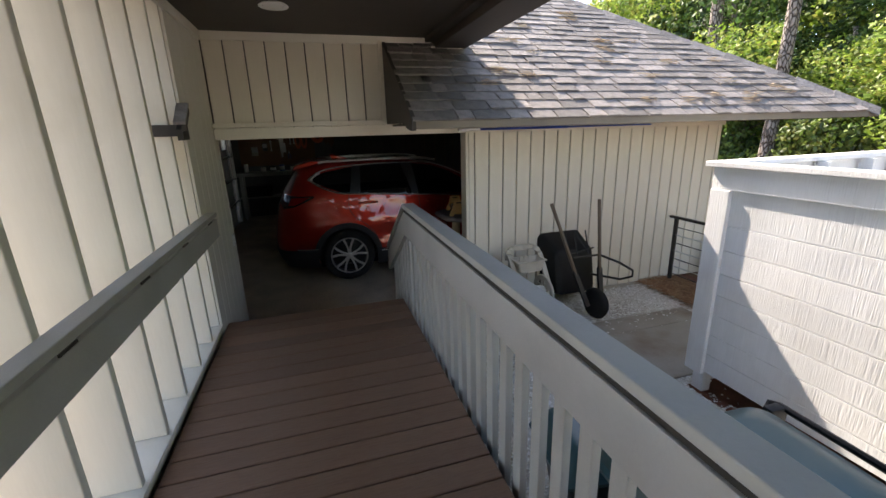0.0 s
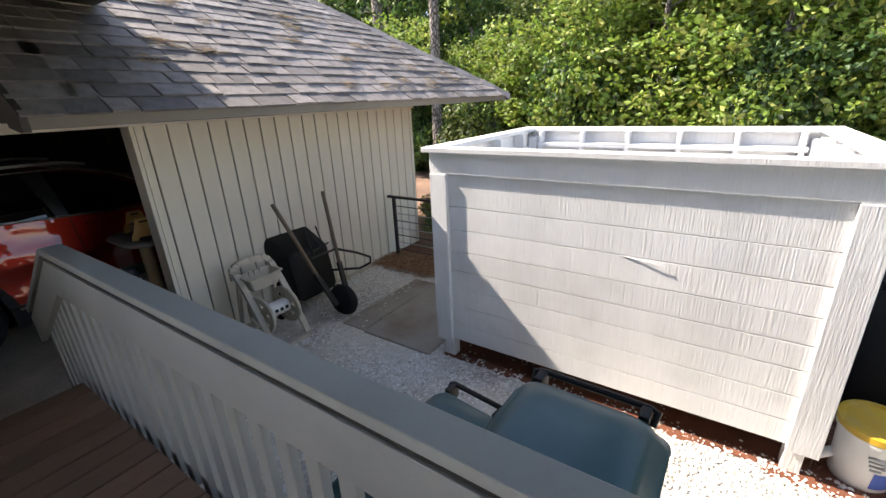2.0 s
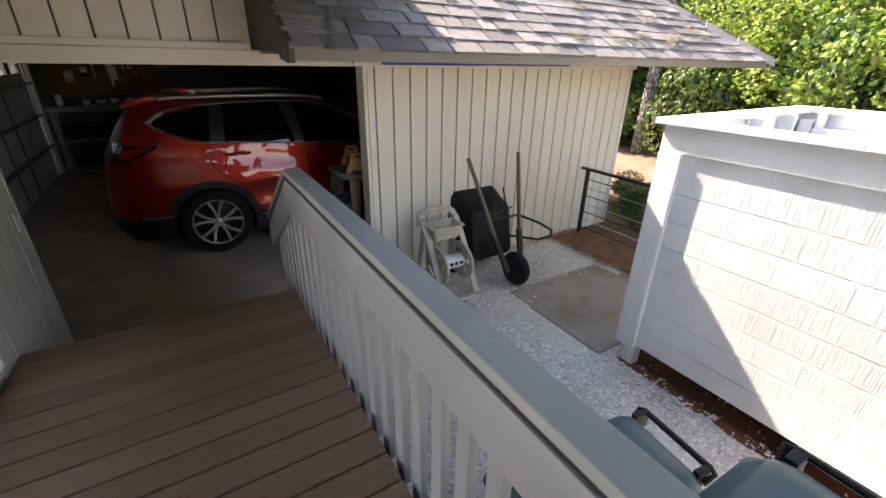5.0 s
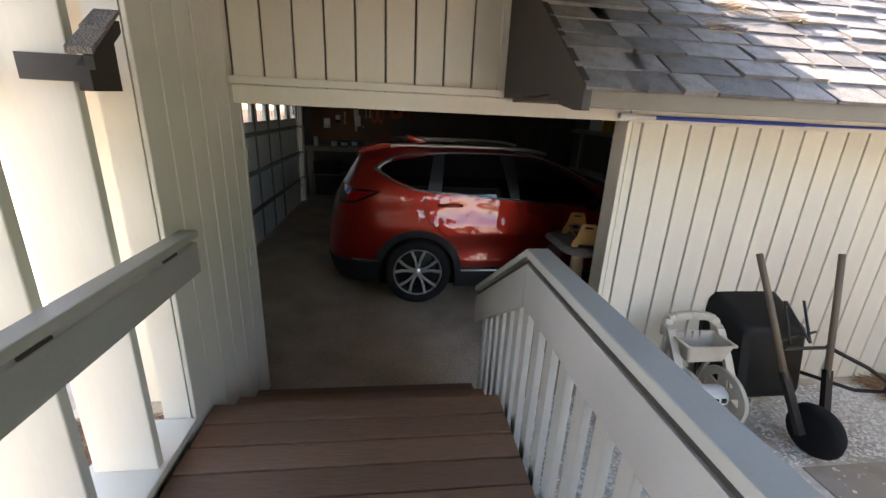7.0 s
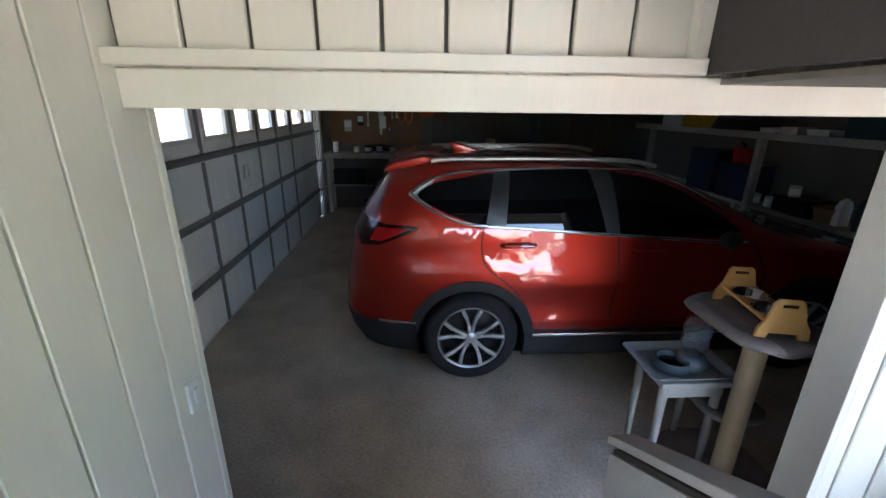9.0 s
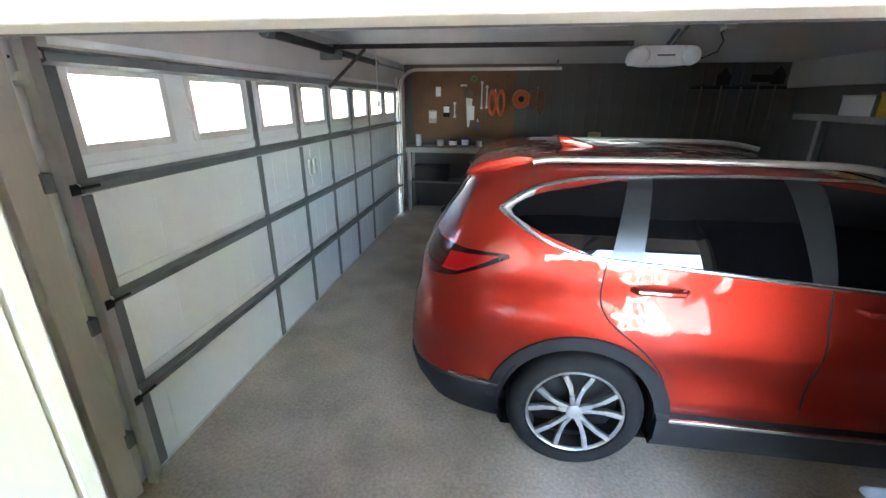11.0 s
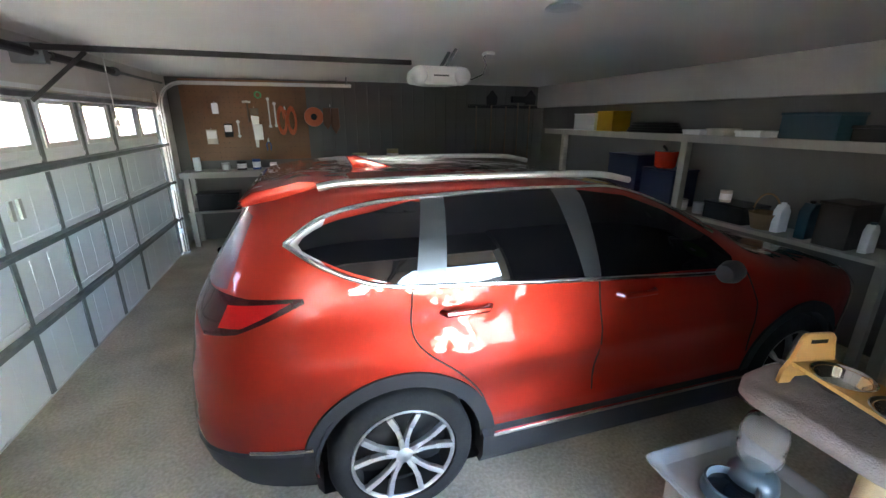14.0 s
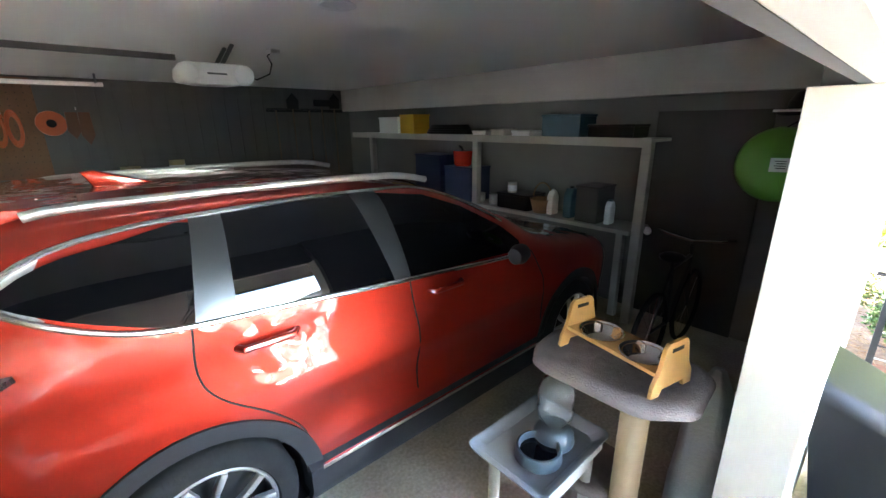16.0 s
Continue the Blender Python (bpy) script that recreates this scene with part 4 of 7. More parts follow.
for _ in range(84000):
    x, y = rng.uniform(1.2, 4.5), rng.uniform(-3.0, 4.3)
    slab = 3.02 < x < 4.62 and 2.42 < y < 3.22
    earth = 3.0 < x and 3.2 < y < 3.56 or (x > 3.2 and -1.15 < y < 2.3) or (1.9 < x < 3.05 and y > 0.8 and noise.noise((x * 2.2, y * 2.2, 3)) > 0.12)
    if slab or (earth and rng.random() < 0.9) or x > 3.2 + 0.4 * max(0, y) and y < 3.2:
        continue
    stone(x, y, rng.uniform(-0.006, 0.006), rng.choice((0.007, 0.009, 0.012, 0.016)))
me = bpy.data.meshes.new("gravel")
me.from_pydata(vs, [], fs)
me.materials.append(GRAVEL)
tagged(new("gravel", me), "loose pale grey and white gravel stones", "gravel", kind="stuff")
bm = B()
box(bm, 3.03, 4.62, 2.43, 3.22, -0.05, 0.012, 0.012)
tagged(part("paving_slab", bm, SLAB), "weathered concrete slab set in the gravel", "slab", kind="structure")
bm = B()
box(bm, 3.05, 4.3, 3.235, 3.53, -0.05, 0.004, 0.008)
tagged(part("paving_slab", bm, SLAB), "sunken concrete slab half covered with earth", "slab", kind="structure")
bm = B()
g = [[bm.verts.new((4.42 + 0.9 * i / 8, 3.1 + 1.3 * j / 8, -0.02 + 0.06 * math.sin(math.pi * i / 8) * math.sin(math.pi * j / 8) + 0.015 * noise.noise((i * 0.9, j * 0.9, 0)))) for j in range(9)] for i in range(9)]
for i in range(8):
    for j in range(8):
        bm.faces.new((g[i][j], g[i + 1][j], g[i + 1][j + 1], g[i][j + 1]))
tagged(part("mulch", bm, MULCH, smooth=True), "heap of red-brown mulch by the wall", "mulch", kind="structure")

bm = B()
nx, ny = 22, 40
g = [[bm.verts.new((3.02 + 1.9 * i / nx + (0.09 * noise.noise((0, j * 0.35, 5)) + (0.09 if 14 < j else 0.0) if i == 0 else 0), -1.13 + 3.45 * j / ny, 0.006 + 0.012 * noise.noise((i * 0.7, j * 0.7, 1)) - (0.02 if i == 0 else 0))) for j in range(ny + 1)] for i in range(nx + 1)]
for i in range(nx):
    for j in range(ny):
        bm.faces.new((g[i][j], g[i + 1][j], g[i + 1][j + 1], g[i][j + 1]))
tagged(part("mulch", bm, MULCH, smooth=True), "strip of red-brown bark mulch under the enclosure", "mulch", kind="structure")

# enclosure of horizontal boards
EX0, EX1, EY0, EY1, EZ0, EZT = 3.12, 4.98, -0.13, 2.33, 0.19, 1.785
en = thing("enclosure", (EX0, EY0, 0), "open-topped white painted wooden enclosure with rough horizontal boards", "enclosure")
rows_z = [0.19, 0.345, 0.51, 0.675, 0.83, 0.995, 1.17, 1.35, 1.60]
for z0, z1 in zip(rows_z, rows_z[1:]):
    for nm, dims in (("front", (EX0 + 0.0, EX0 + 0.02, EY0 + 0.1, EY1 - 0.1)), ("back", (EX1 - 0.02, EX1, EY0 + 0.1, EY1 - 0.1)), ("side", (EX0 + 0.1, EX1 - 0.1, EY0, EY0 + 0.02)), ("side", (EX0 + 0.1, EX1 - 0.1, EY1 - 0.02, EY1))):
        bm = B()
        box(bm, *dims, z0 + 0.003, z1 - 0.003, 0.0015)
        part("board", bm, BOXPAINT, en)
for x in (EX0, EX1):
    for y in (EY0, EY1):
        sx, sy = (1 if x == EX0 else -1), (1 if y == EY0 else -1)
        bm = B()
        box(bm, *sorted((x - sx * 0.032, x + sx * 0.005)), *sorted((y - sy * 0.03, y + sy * 0.115)), 0.17, 1.595, 0.004)
        box(bm, *sorted((x + sx * 0.005, x + sx * 0.115)), *sorted((y - sy * 0.03, y + sy * 0.005)), 0.17, 1.595, 0.004)
        part("corner_board", bm, BOXPAINT, en)
        bm = B()
        box(bm, *sorted((x + sx * 0.01, x + sx * 0.1)), *sorted((y + sy * 0.02, y + sy * 0.11)), -0.02, 1.7, 0.004)
        part("corner_post", bm, BOXPAINT, en)
for dims in ((EX0 - 0.02, EX0 - 0.002, EY0 - 0.034, EY1 + 0.034), (EX1 + 0.002, EX1 + 0.034, EY0 - 0.034, EY1 + 0.034), (EX0, EX1, EY0 - 0.034, EY0 - 0.002), (EX0, EX1, EY1 + 0.002, EY1 + 0.034)):
    bm = B()
    box(bm, *dims, 1.597, 1.748, 0.004)
    part("fascia_board", bm, BOXPAINT, en)
for dims in ((EX0 - 0.05, EX0 + 0.06, EY0 - 0.085, EY1 + 0.085), (EX1 - 0.06, EX1 + 0.085, EY0 - 0.085, EY1 + 0.085), (EX0 + 0.062, EX1 - 0.062, EY0 - 0.085, EY0 + 0.06), (EX0 + 0.062, EX1 - 0.062, EY1 - 0.06, EY1 + 0.085)):
    bm = B()
    box(bm, *dims, 1.75, 1.787, 0.005)
    part("cap_board", bm, BOXPAINT, en)
GREYPANEL = mat("grey_back_panel", (0.42, 0.41, 0.38), (0.34, 0.33, 0.30), rough=0.85, bump=0.2)
for k in range(6):
    y = EY0 + 0.16 + 0.43 * k
    for x0 in (EX0 + 0.022, EX1 - 0.11):
        bm = B()
        box(bm, x0, x0 + 0.088, y - 0.019, y + 0.019, 0.2, 1.748, 0.003)
        part("stud", bm, BOXPAINT, en)
for k in range(3):
    for y0 in (EY0 + 0.022, EY1 - 0.11):
        bm = B()
        box(bm, EX0 + 0.4 + 0.5 * k, EX0 + 0.438 + 0.5 * k, y0, y0 + 0.088, 0.2, 1.748, 0.003)
        part("stud", bm, BOXPAINT, en)
for dims in ((EX0 + 0.021, EX0 + 0.111, EY0 + 0.12, EY1 - 0.12), (EX1 - 0.111, EX1 - 0.021, EY0 + 0.12, EY1 - 0.12)):
    bm = B()
    box(bm, *dims, 1.60, 1.64, 0.003)
    part("inner_rail", bm, BOXPAINT, en)
bm = B()
box(bm, EX0 + 0.05, EX1 - 0.05, EY0 + 0.05, EY1 - 0.05, 0.21, 0.24)
part("floor_panel", bm, GREYPANEL, en, "grey panel floor inside")
# splits and nail heads in the boards
bm = B()
tube(bm, [(EX0 - 0.001, 0.95, 1.165), (EX0 - 0.006, 0.86, 1.16), (EX0 - 0.012, 0.78, 1.152), (EX0 - 0.014, 0.72, 1.147)], 0.003, 6)
part("split", bm, BOXPAINT, en, "lifted split in a board")

# low wall
lw = thing("low_wall", (3.05, -1.2, 0), "low white painted wooden screen wall", "wall")
for k, (z0, z1) in enumerate(((0.03, 0.30), (0.3003, 0.57), (0.5703, 0.80))):
    bm = B()
    box(bm, 3.15, 4.42, -1.17, -1.14, z0, z1, 0.003)
    part("board", bm, BOXPAINT, lw)
bm = B()
box(bm, 3.02, 3.15, -1.22, -1.10, -0.02, 0.83, 0.005)
part("end_post", bm, BOXPAINT, lw)
bm = B()
box(bm, 4.42, 4.52, -1.22, -1.10, -0.05, 0.83, 0.005)
part("end_post", bm, BOXPAINT, lw)
bm = B()
box(bm, 3.16, 4.41, -1.225, -1.10, 0.80, 0.835, 0.005)
part("cap_board", bm, BOXPAINT, lw)

# pool heat pump
hp = thing("heat_pump", (4.2, -0.68, 0), "black pool heat pump with a fan grille on top", "heat pump")
bm = B()
ringz = []
for z, s in ((-0.01, 1.0), (0.1, 1.0), (0.8, 1.0), (0.9, 0.98)):
    ringz.append([bm.verts.new((4.2 + 0.36 * s * math.copysign(abs(math.cos(a)) ** 0.6, math.cos(a)), -0.68 + 0.36 * s * math.copysign(abs(math.sin(a)) ** 0.6, math.sin(a)), z)) for a in [2 * math.pi * i / 48 for i in range(48)]])
for r0, r1 in zip(ringz, ringz[1:]):
    bridge(bm, r0, r1)
bm.faces.new(ringz[-1])
part("cabinet", bm, BLACKP, hp, auto=40)
bm = B()
lathe(bm, [(0.37, 0.86), (0.37, 0.95), (0.34, 0.975), (0.30, 0.97), (0.29, 0.93)], (4.2, -0.68, 0), 48, caps=False)
part("fan_shroud", bm, BLACKP, hp, auto=40)
bm = B()
box(bm, 4.2, 4.6, -1.08, -0.72, 0.0, 0.86, 0.025)
part("side_cabinet", bm, BLACKP, hp, auto=40)
for k in range(18):
    a = 2 * math.pi * k / 18
    bm = B()
    tube(bm, [(4.2 + 0.07 * math.cos(a), -0.68 + 0.07 * math.sin(a), 0.985), (4.2 + 0.31 * math.cos(a + 0.35), -0.68 + 0.31 * math.sin(a + 0.35), 0.97)], 0.006, 5)
    part("grille_bar", bm, BLACKP, hp)
bm = B()
lathe(bm, [(0.0, 0.999), (0.08, 0.995), (0.085, 0.975)], (4.2, -0.68, 0), 24, caps=False)
part("grille_hub", bm, BLACKP, hp, smooth=True)
bm = B()
box(bm, 3.815, 3.838, -0.78, -0.56, 0.78, 0.87, 0.006)
pnl = part("control_panel", bm, BLACKM, hp, "black control panel with small white keys")
for k in range(4):
    bm = B()
    box(bm, 3.808, 3.816, -0.75 + 0.045 * k, -0.73 + 0.045 * k, 0.80, 0.82)
    part("key", bm, WHITE, pnl)
bm = B()
box(bm, 3.832, 3.841, -0.70, -0.62, 0.47, 0.51, 0.002)
part("name_plate", bm, ZINC, hp, "small silver plate")


def bucket(at, r0, r1, h, tilt, lid, label, band):
    b = thing("bucket", at, label, "bucket", "buckets by the enclosure")
    m = Matrix.Translation(at) @ Matrix.Rotation(radians(tilt), 4, "Y") @ Matrix.Translation(-Vector(at))
    bm = B()
    lathe(bm, [(0.0, 0.0), (r0, 0.0), (r0 + 0.004, 0.01), (r1, h * 0.86), (r1 + 0.012, h * 0.87), (r1 + 0.012, h * 0.93), (r1, h * 0.94), (r1, h)], at, 36, caps=False)
    bmesh.ops.transform(bm, matrix=m, verts=bm.verts)
    part("pail", bm, WHITE, b, auto=40)
    bm = B()
    lathe(bm, [(r1 + 0.016, h * 0.93), (r1 + 0.016, h + 0.012), (r1 - 0.004, h + 0.018), (r1 - 0.015, h + 0.004), (0.0, h + 0.004)], at, 36, caps=False)
    bmesh.ops.transform(bm, matrix=m, verts=bm.verts)
    part("lid", bm, lid, b, auto=40)
    bm = B()
    for i in range(9):
        a0, a1 = math.pi - 1.0 + 0.16 * i, math.pi - 1.0 + 0.16 * (i + 1)
        q = []
        for a, f in ((a0, 0.12), (a1, 0.12), (a1, 0.42), (a0, 0.42)):
            rr = r0 + (r1 - r0) * f / 0.86 + 0.004
            q.append(bm.verts.new((at[0] + rr * math.cos(a + 1.1), at[1] + rr * math.sin(a + 1.1), at[2] + h * f)))
        bm.faces.new(q)
    bmesh.ops.transform(bm, matrix=m, verts=bm.verts)
    part("label_band", bm, band, b, "printed label band")
    bm = B()
    for k in range(4):
        a = math.pi + 0.1
        rr = r0 + (r1 - r0) * (0.7 - 0.08 * k) / 0.86 + 0.003
        p = Vector((at[0] + rr * math.cos(a), at[1] + rr * math.sin(a), at[2] + h * (0.68 - 0.07 * k)))
        box(bm, p.x - 0.002, p.x + 0.001, p.y - 0.05 + 0.01 * k, p.y + 0.05 - 0.008 * k, p.z - 0.006, p.z + 0.006)
    bmesh.ops.transform(bm, matrix=m, verts=bm.verts)
    part("print", bm, mat("grey_print", (0.25, 0.27, 0.3), bump=0), b, "unreadable grey print", kind="stuff")


YELLOW = mat("yellow_lid", (0.62, 0.38, 0.02), (0.5, 0.3, 0.02), rough=0.45, dirt=(0.4, 0.33, 0.15), dirt_scale=8, dirt_amount=0.5)
bucket((3.3, -0.38, 0.0), 0.125, 0.148, 0.39, -4, YELLOW, "tall white bucket with a yellow lid on the gravel", mat("blue_label", (0.03, 0.09, 0.4), bump=0))
bucket((3.33, -0.76, 0.0), 0.13, 0.165, 0.27, -10, WHITE, "squat white bucket with a white lid on the gravel", mat("violet_label", (0.35, 0.12, 0.4), bump=0))
pp = thing("drain_pipe", (3.5, -0.6, 0), "white plastic pipe behind the buckets", "pipe")
bm = B()
tube(bm, [(3.2, -0.15, 0.12), (3.5, -0.5, 0.12), (3.55, -0.58, 0.14), (3.6, -0.66, 0.2), (3.7, -0.72, 0.3), (3.84, -0.74, 0.34)], 0.028, 12)
part("pipe", bm, WHITE, pp, smooth=True)
bm = B()
lathe(bm, [(0.034, -0.04), (0.036, 0.0), (0.034, 0.04)], (3.6, -0.66, 0.2), 14, (0.6, -0.3, 0.7))
part("coupling", bm, WHITE, pp)


def wheelie_bin(at, h, turn, label, wide=1.0):
    b = thing("wheelie_bin", at, label, "bin", "wheelie bins beside the railing")
    T = Matrix.Translation(at) @ Matrix.Rotation(radians(turn), 4, "Z") @ Matrix.Diagonal((1, wide, 1, 1))
    def P(nm, bm, m, lab="", auto=40):
        bmesh.ops.transform(bm, matrix=T, verts=bm.verts)
        return part(nm, bm, m, b, lab, auto=auto)
    def rr(bm, hx, hy, z, r=0.06, ox=0.0):
        out = []
        for cx, cy, a0 in ((1, 1, 0), (-1, 1, 90), (-1, -1, 180), (1, -1, 270)):
            for i in range(5):
                a = radians(a0 + 22.5 * i)
                out.append(bm.verts.new((ox + cx * (hx - r) + r * math.cos(a), cy * (hy - r) + r * math.sin(a), z)))
        return out
    bm = B()
    L = [rr(bm, 0.25, 0.21, 0.03), rr(bm, 0.27, 0.225, 0.12), rr(bm, 0.335, 0.268, h - 0.1), rr(bm, 0.36, 0.285, h - 0.095), rr(bm, 0.36, 0.285, h - 0.05)]
    for r0, r1 in zip(L, L[1:]):
        bridge(bm, r0, r1)
    bm.faces.new(L[0])
    P("bin_body", bm, BIN_SHADE, "dark green bin body, taken near black for the shade it stands in")
    bm = B()
    L = [rr(bm, 0.385, 0.31, h - 0.105), rr(bm, 0.39, 0.315, h - 0.085), rr(bm, 0.37, 0.30, h - 0.075), rr(bm, 0.345, 0.262, h - 0.005, 0.07), rr(bm, 0.32, 0.236, h + 0.02, 0.07), rr(bm, 0.24, 0.17, h + 0.032, 0.07), rr(bm, 0.1, 0.08, h + 0.036, 0.05)]
    for r0, r1 in zip(L, L[1:]):
        bridge(bm, r0, r1)
    bm.faces.new(L[0])
    bm.faces.new(L[-1])
    P("lid", bm, BINBLUE, "domed blue-green lid with dust")
    bm = B()
    tube(bm, [(0.37, -0.24, h - 0.04), (0.41, -0.25, h + 0.0), (0.415, -0.22, h + 0.005), (0.415, 0.22, h + 0.005), (0.41, 0.25, h + 0.0), (0.37, 0.24, h - 0.04)], 0.014, 8)
    P("handle_bar", bm, BLACKP, "black handle bar behind the lid")
    for y in (-0.21, 0.21):
        bm = B()
        box(bm, 0.34, 0.425, y - 0.02, y + 0.02, h - 0.07, h + 0.015, 0.006)
        P("hinge", bm, BLACKP)
        bm = B()
        lathe(bm, [(0.03, -0.02), (0.1, -0.022), (0.1, 0.022), (0.03, 0.02)], (0.29, y * 1.12, 0.1), 24, (0, 1, 0))
        P("wheel", bm, RUBBER)


wheelie_bin((1.645, 0.85, 0.0), 0.955, -2, "large blue-green wheelie bin with a closed domed lid")
wheelie_bin((1.68, 1.46, 0.0), 0.655, -8, "smaller blue-green wheelie bin with a black handle bar", 0.72)

# small iron fence
fc = thing("fence", (4.83, 4.25, 0), "small black iron fence with thin level bars", "fence")
for y in (4.25, 2.75):
    bm = B()
    box(bm, 4.81, 4.85, y - 0.02, y + 0.02, -0.03, 0.86, 0.003)
    part("post", bm, BLACKM, fc)
bm = B()
box(bm, 4.805, 4.855, 2.72, 4.35, 0.86, 0.89, 0.004)
part("top_rail", bm, BLACKM, fc)
for k in range(7):
    bm = B()
    tube(bm, [(4.83, 2.75, 0.12 + 0.105 * k), (4.83, 4.25, 0.12 + 0.105 * k)], 0.006, 6)
    part("bar", bm, ZINC if k % 2 else BLACKM, fc)

# hose reel cart
BEIGE = mat("beige_plastic", (0.52, 0.48, 0.40), (0.44, 0.40, 0.33), rough=0.5, bump=0.08, dirt=(0.25, 0.22, 0.17), dirt_scale=6, dirt_amount=0.5)
hr = thing("hose_reel", (2.46, 3.85, 0), "beige plastic hose reel cart leaning by the wall", "hose reel")
for x in (2.27, 2.64):
    bm = B()
    pts = [(x, 4.08, 0.80), (x, 4.02, 0.78), (x, 3.90, 0.60), (x, 3.80, 0.42), (x, 3.70, 0.2), (x, 3.62, 0.03), (x, 3.60, 0.02)]
    for p, q in zip(pts, pts[1:]):
        beam(bm, p, q, 0.03, 0.055, (1, 0, 0))
    part("side_rail", bm, BEIGE, hr, auto=30)
bm = B()
pts = [(2.262, 4.045, 0.72), (2.268, 4.065, 0.80), (2.285, 4.08, 0.835), (2.33, 4.085, 0.855), (2.455, 4.09, 0.865), (2.58, 4.085, 0.855), (2.625, 4.08, 0.835), (2.642, 4.065, 0.80), (2.648, 4.045, 0.72)]
for p, q in zip(pts, pts[1:]):
    beam(bm, p, q, 0.062, 0.04, (0, 1, 0), 0.006)
part("push_handle", bm, BEIGE, hr, auto=30)
bm = B()
box(bm, 2.25, 2.66, 3.57, 3.62, 0.0, 0.035, 0.008)
part("foot_bar", bm, BEIGE, hr)
bm = B()
trows = []
for hx, hy, z in ((0.10, 0.055, 0.60), (0.13, 0.075, 0.602), (0.165, 0.10, 0.735), (0.18, 0.112, 0.738), (0.18, 0.112, 0.75), (0.158, 0.094, 0.75), (0.122, 0.068, 0.615), (0.05, 0.03, 0.612)):
    row = []
    for cx, cy, a0 in ((1, 1, 0), (-1, 1, 90), (-1, -1, 180), (1, -1, 270)):
        for k in range(5):
            a = radians(a0 + 22.5 * k)
            row.append(bm.verts.new((2.455 + cx * (hx - 0.02) + 0.02 * math.cos(a), 3.94 + cy * (hy - 0.02) + 0.02 * math.sin(a), z)))
    trows.append(row)
for r0, r1 in zip(trows, trows[1:]):
    bridge(bm, r0, r1)
bm.faces.new(trows[0])
bm.faces.new(trows[-1])
htray = part("tray", bm, BEIGE, hr, "open beige tool tray", auto=35)
for x in (2.40, 2.455, 2.51):
    bm = B()
    box(bm, x - 0.006, x + 0.006, 4.022, 4.034, 0.70, 0.765, 0.002)
    part("hook", bm, BEIGE, htray)
bm = B()
tube(bm, [(2.40, 3.92, 0.635), (2.44, 3.94, 0.66), (2.48, 3.93, 0.64), (2.50, 3.96, 0.65)], 0.012, 6)
part("nozzle", bm, BLACKP, htray, "black hose nozzle in the tray")
for x in (2.31, 2.58):
    bm = B()
    lathe(bm, [(0.145, -0.012), (0.20, -0.014), (0.208, 0.0), (0.20, 0.014), (0.145, 0.012), (0.145, -0.012)], (x, 3.80, 0.36), 32, (1, 0, 0), caps=False)
    fl = part("reel_flange", bm, BEIGE, hr, auto=40)
    for k in range(6):
        a = k * math.pi / 3 + 0.3
        bm = B()
        beam(bm, (x, 3.80, 0.36), (x, 3.80 + 0.17 * math.cos(a), 0.36 + 0.17 * math.sin(a)), 0.075, 0.012, (1, 0, 0))
        part("spoke", bm, BEIGE, fl)
bm = B()
lathe(bm, [(0.07, 0.0), (0.075, 0.01), (0.075, 0.25), (0.07, 0.26)], (2.315, 3.80, 0.36), 20, (1, 0, 0))
drum = part("drum", bm, WHITE, hr, "white slotted drum", auto=40)
for k in range(4):
    bm = B()
    box(bm, 2.35 + 0.055 * k, 2.38 + 0.055 * k, 3.718, 3.735, 0.355, 0.385)
    part("slot", bm, BLACKP, drum)
for x in (2.22, 2.69):
    bm = B()
    lathe(bm, [(0.02, -0.018), (0.1, -0.02), (0.105, 0.0), (0.1, 0.02), (0.02, 0.018)], (x, 4.12, 0.105), 24, (1, 0, 0))
    part("wheel", bm, BLACKP, hr, auto=40)
bm = B()
tube(bm, [(2.3, 3.82, 0.36), (2.22, 3.82, 0.36), (2.22, 3.72, 0.30), (2.17, 3.72, 0.30)], 0.012, 8)
part("crank", bm, BEIGE, hr)
for x in (2.27, 2.64):
    bm = B()
    beam(bm, (x, 4.0, 0.72), (x, 4.13, 0.05), 0.025, 0.035, (1, 0, 0))
    part("rear_leg", bm, BEIGE, hr)

for ob in hr.children_recursive:
    for v in ob.data.vertices:
        v.co.x += 0.09
        v.co.y += 0.05
        v.co.z *= 0.88
# wheelbarrow stood on its nose against the wall
wb = thing("wheelbarrow", (3.15, 3.8, 0), "black wheelbarrow stood upright against the siding", "wheelbarrow")
bm = B()
c0, c1 = Vector((3.13, 3.93, 0.46)), Vector((3.13, 4.29, 0.50))
up = Vector((0, 0.18, 1)).normalized()
rings = []
for c, hx, hz, r in ((c0, 0.21, 0.23, 0.05), (c0 + (c1 - c0) * 0.08, 0.25, 0.27, 0.07), (c1, 0.30, 0.37, 0.08), (c1 + Vector((0, -0.01, 0)), 0.32, 0.395, 0.09), (c1 + Vector((0, 0.012, 0)), 0.32, 0.395, 0.09), (c1 + Vector((0, 0.0, 0)), 0.285, 0.355, 0.08), (c0 + (c1 - c0) * 0.2, 0.235, 0.265, 0.07)):
    row = []
    for cx, cy, a0 in ((1, 1, 0), (-1, 1, 90), (-1, -1, 180), (1, -1, 270)):
        for i in range(6):
            a = radians(a0 + 18 * i)
            row.append(bm.verts.new(c + Vector((cx * (hx - r) + r * math.cos(a), 0, 0)) + up * (cy * (hz - r) + r * math.sin(a))))
    rings.append(row)
for r0, r1 in zip(rings, rings[1:]):
    bridge(bm, r0, r1)
bm.faces.new(rings[0])
bm.faces.new(rings[-1])
part("tray", bm, BLACKP, wb, "black plastic tray", auto=40)
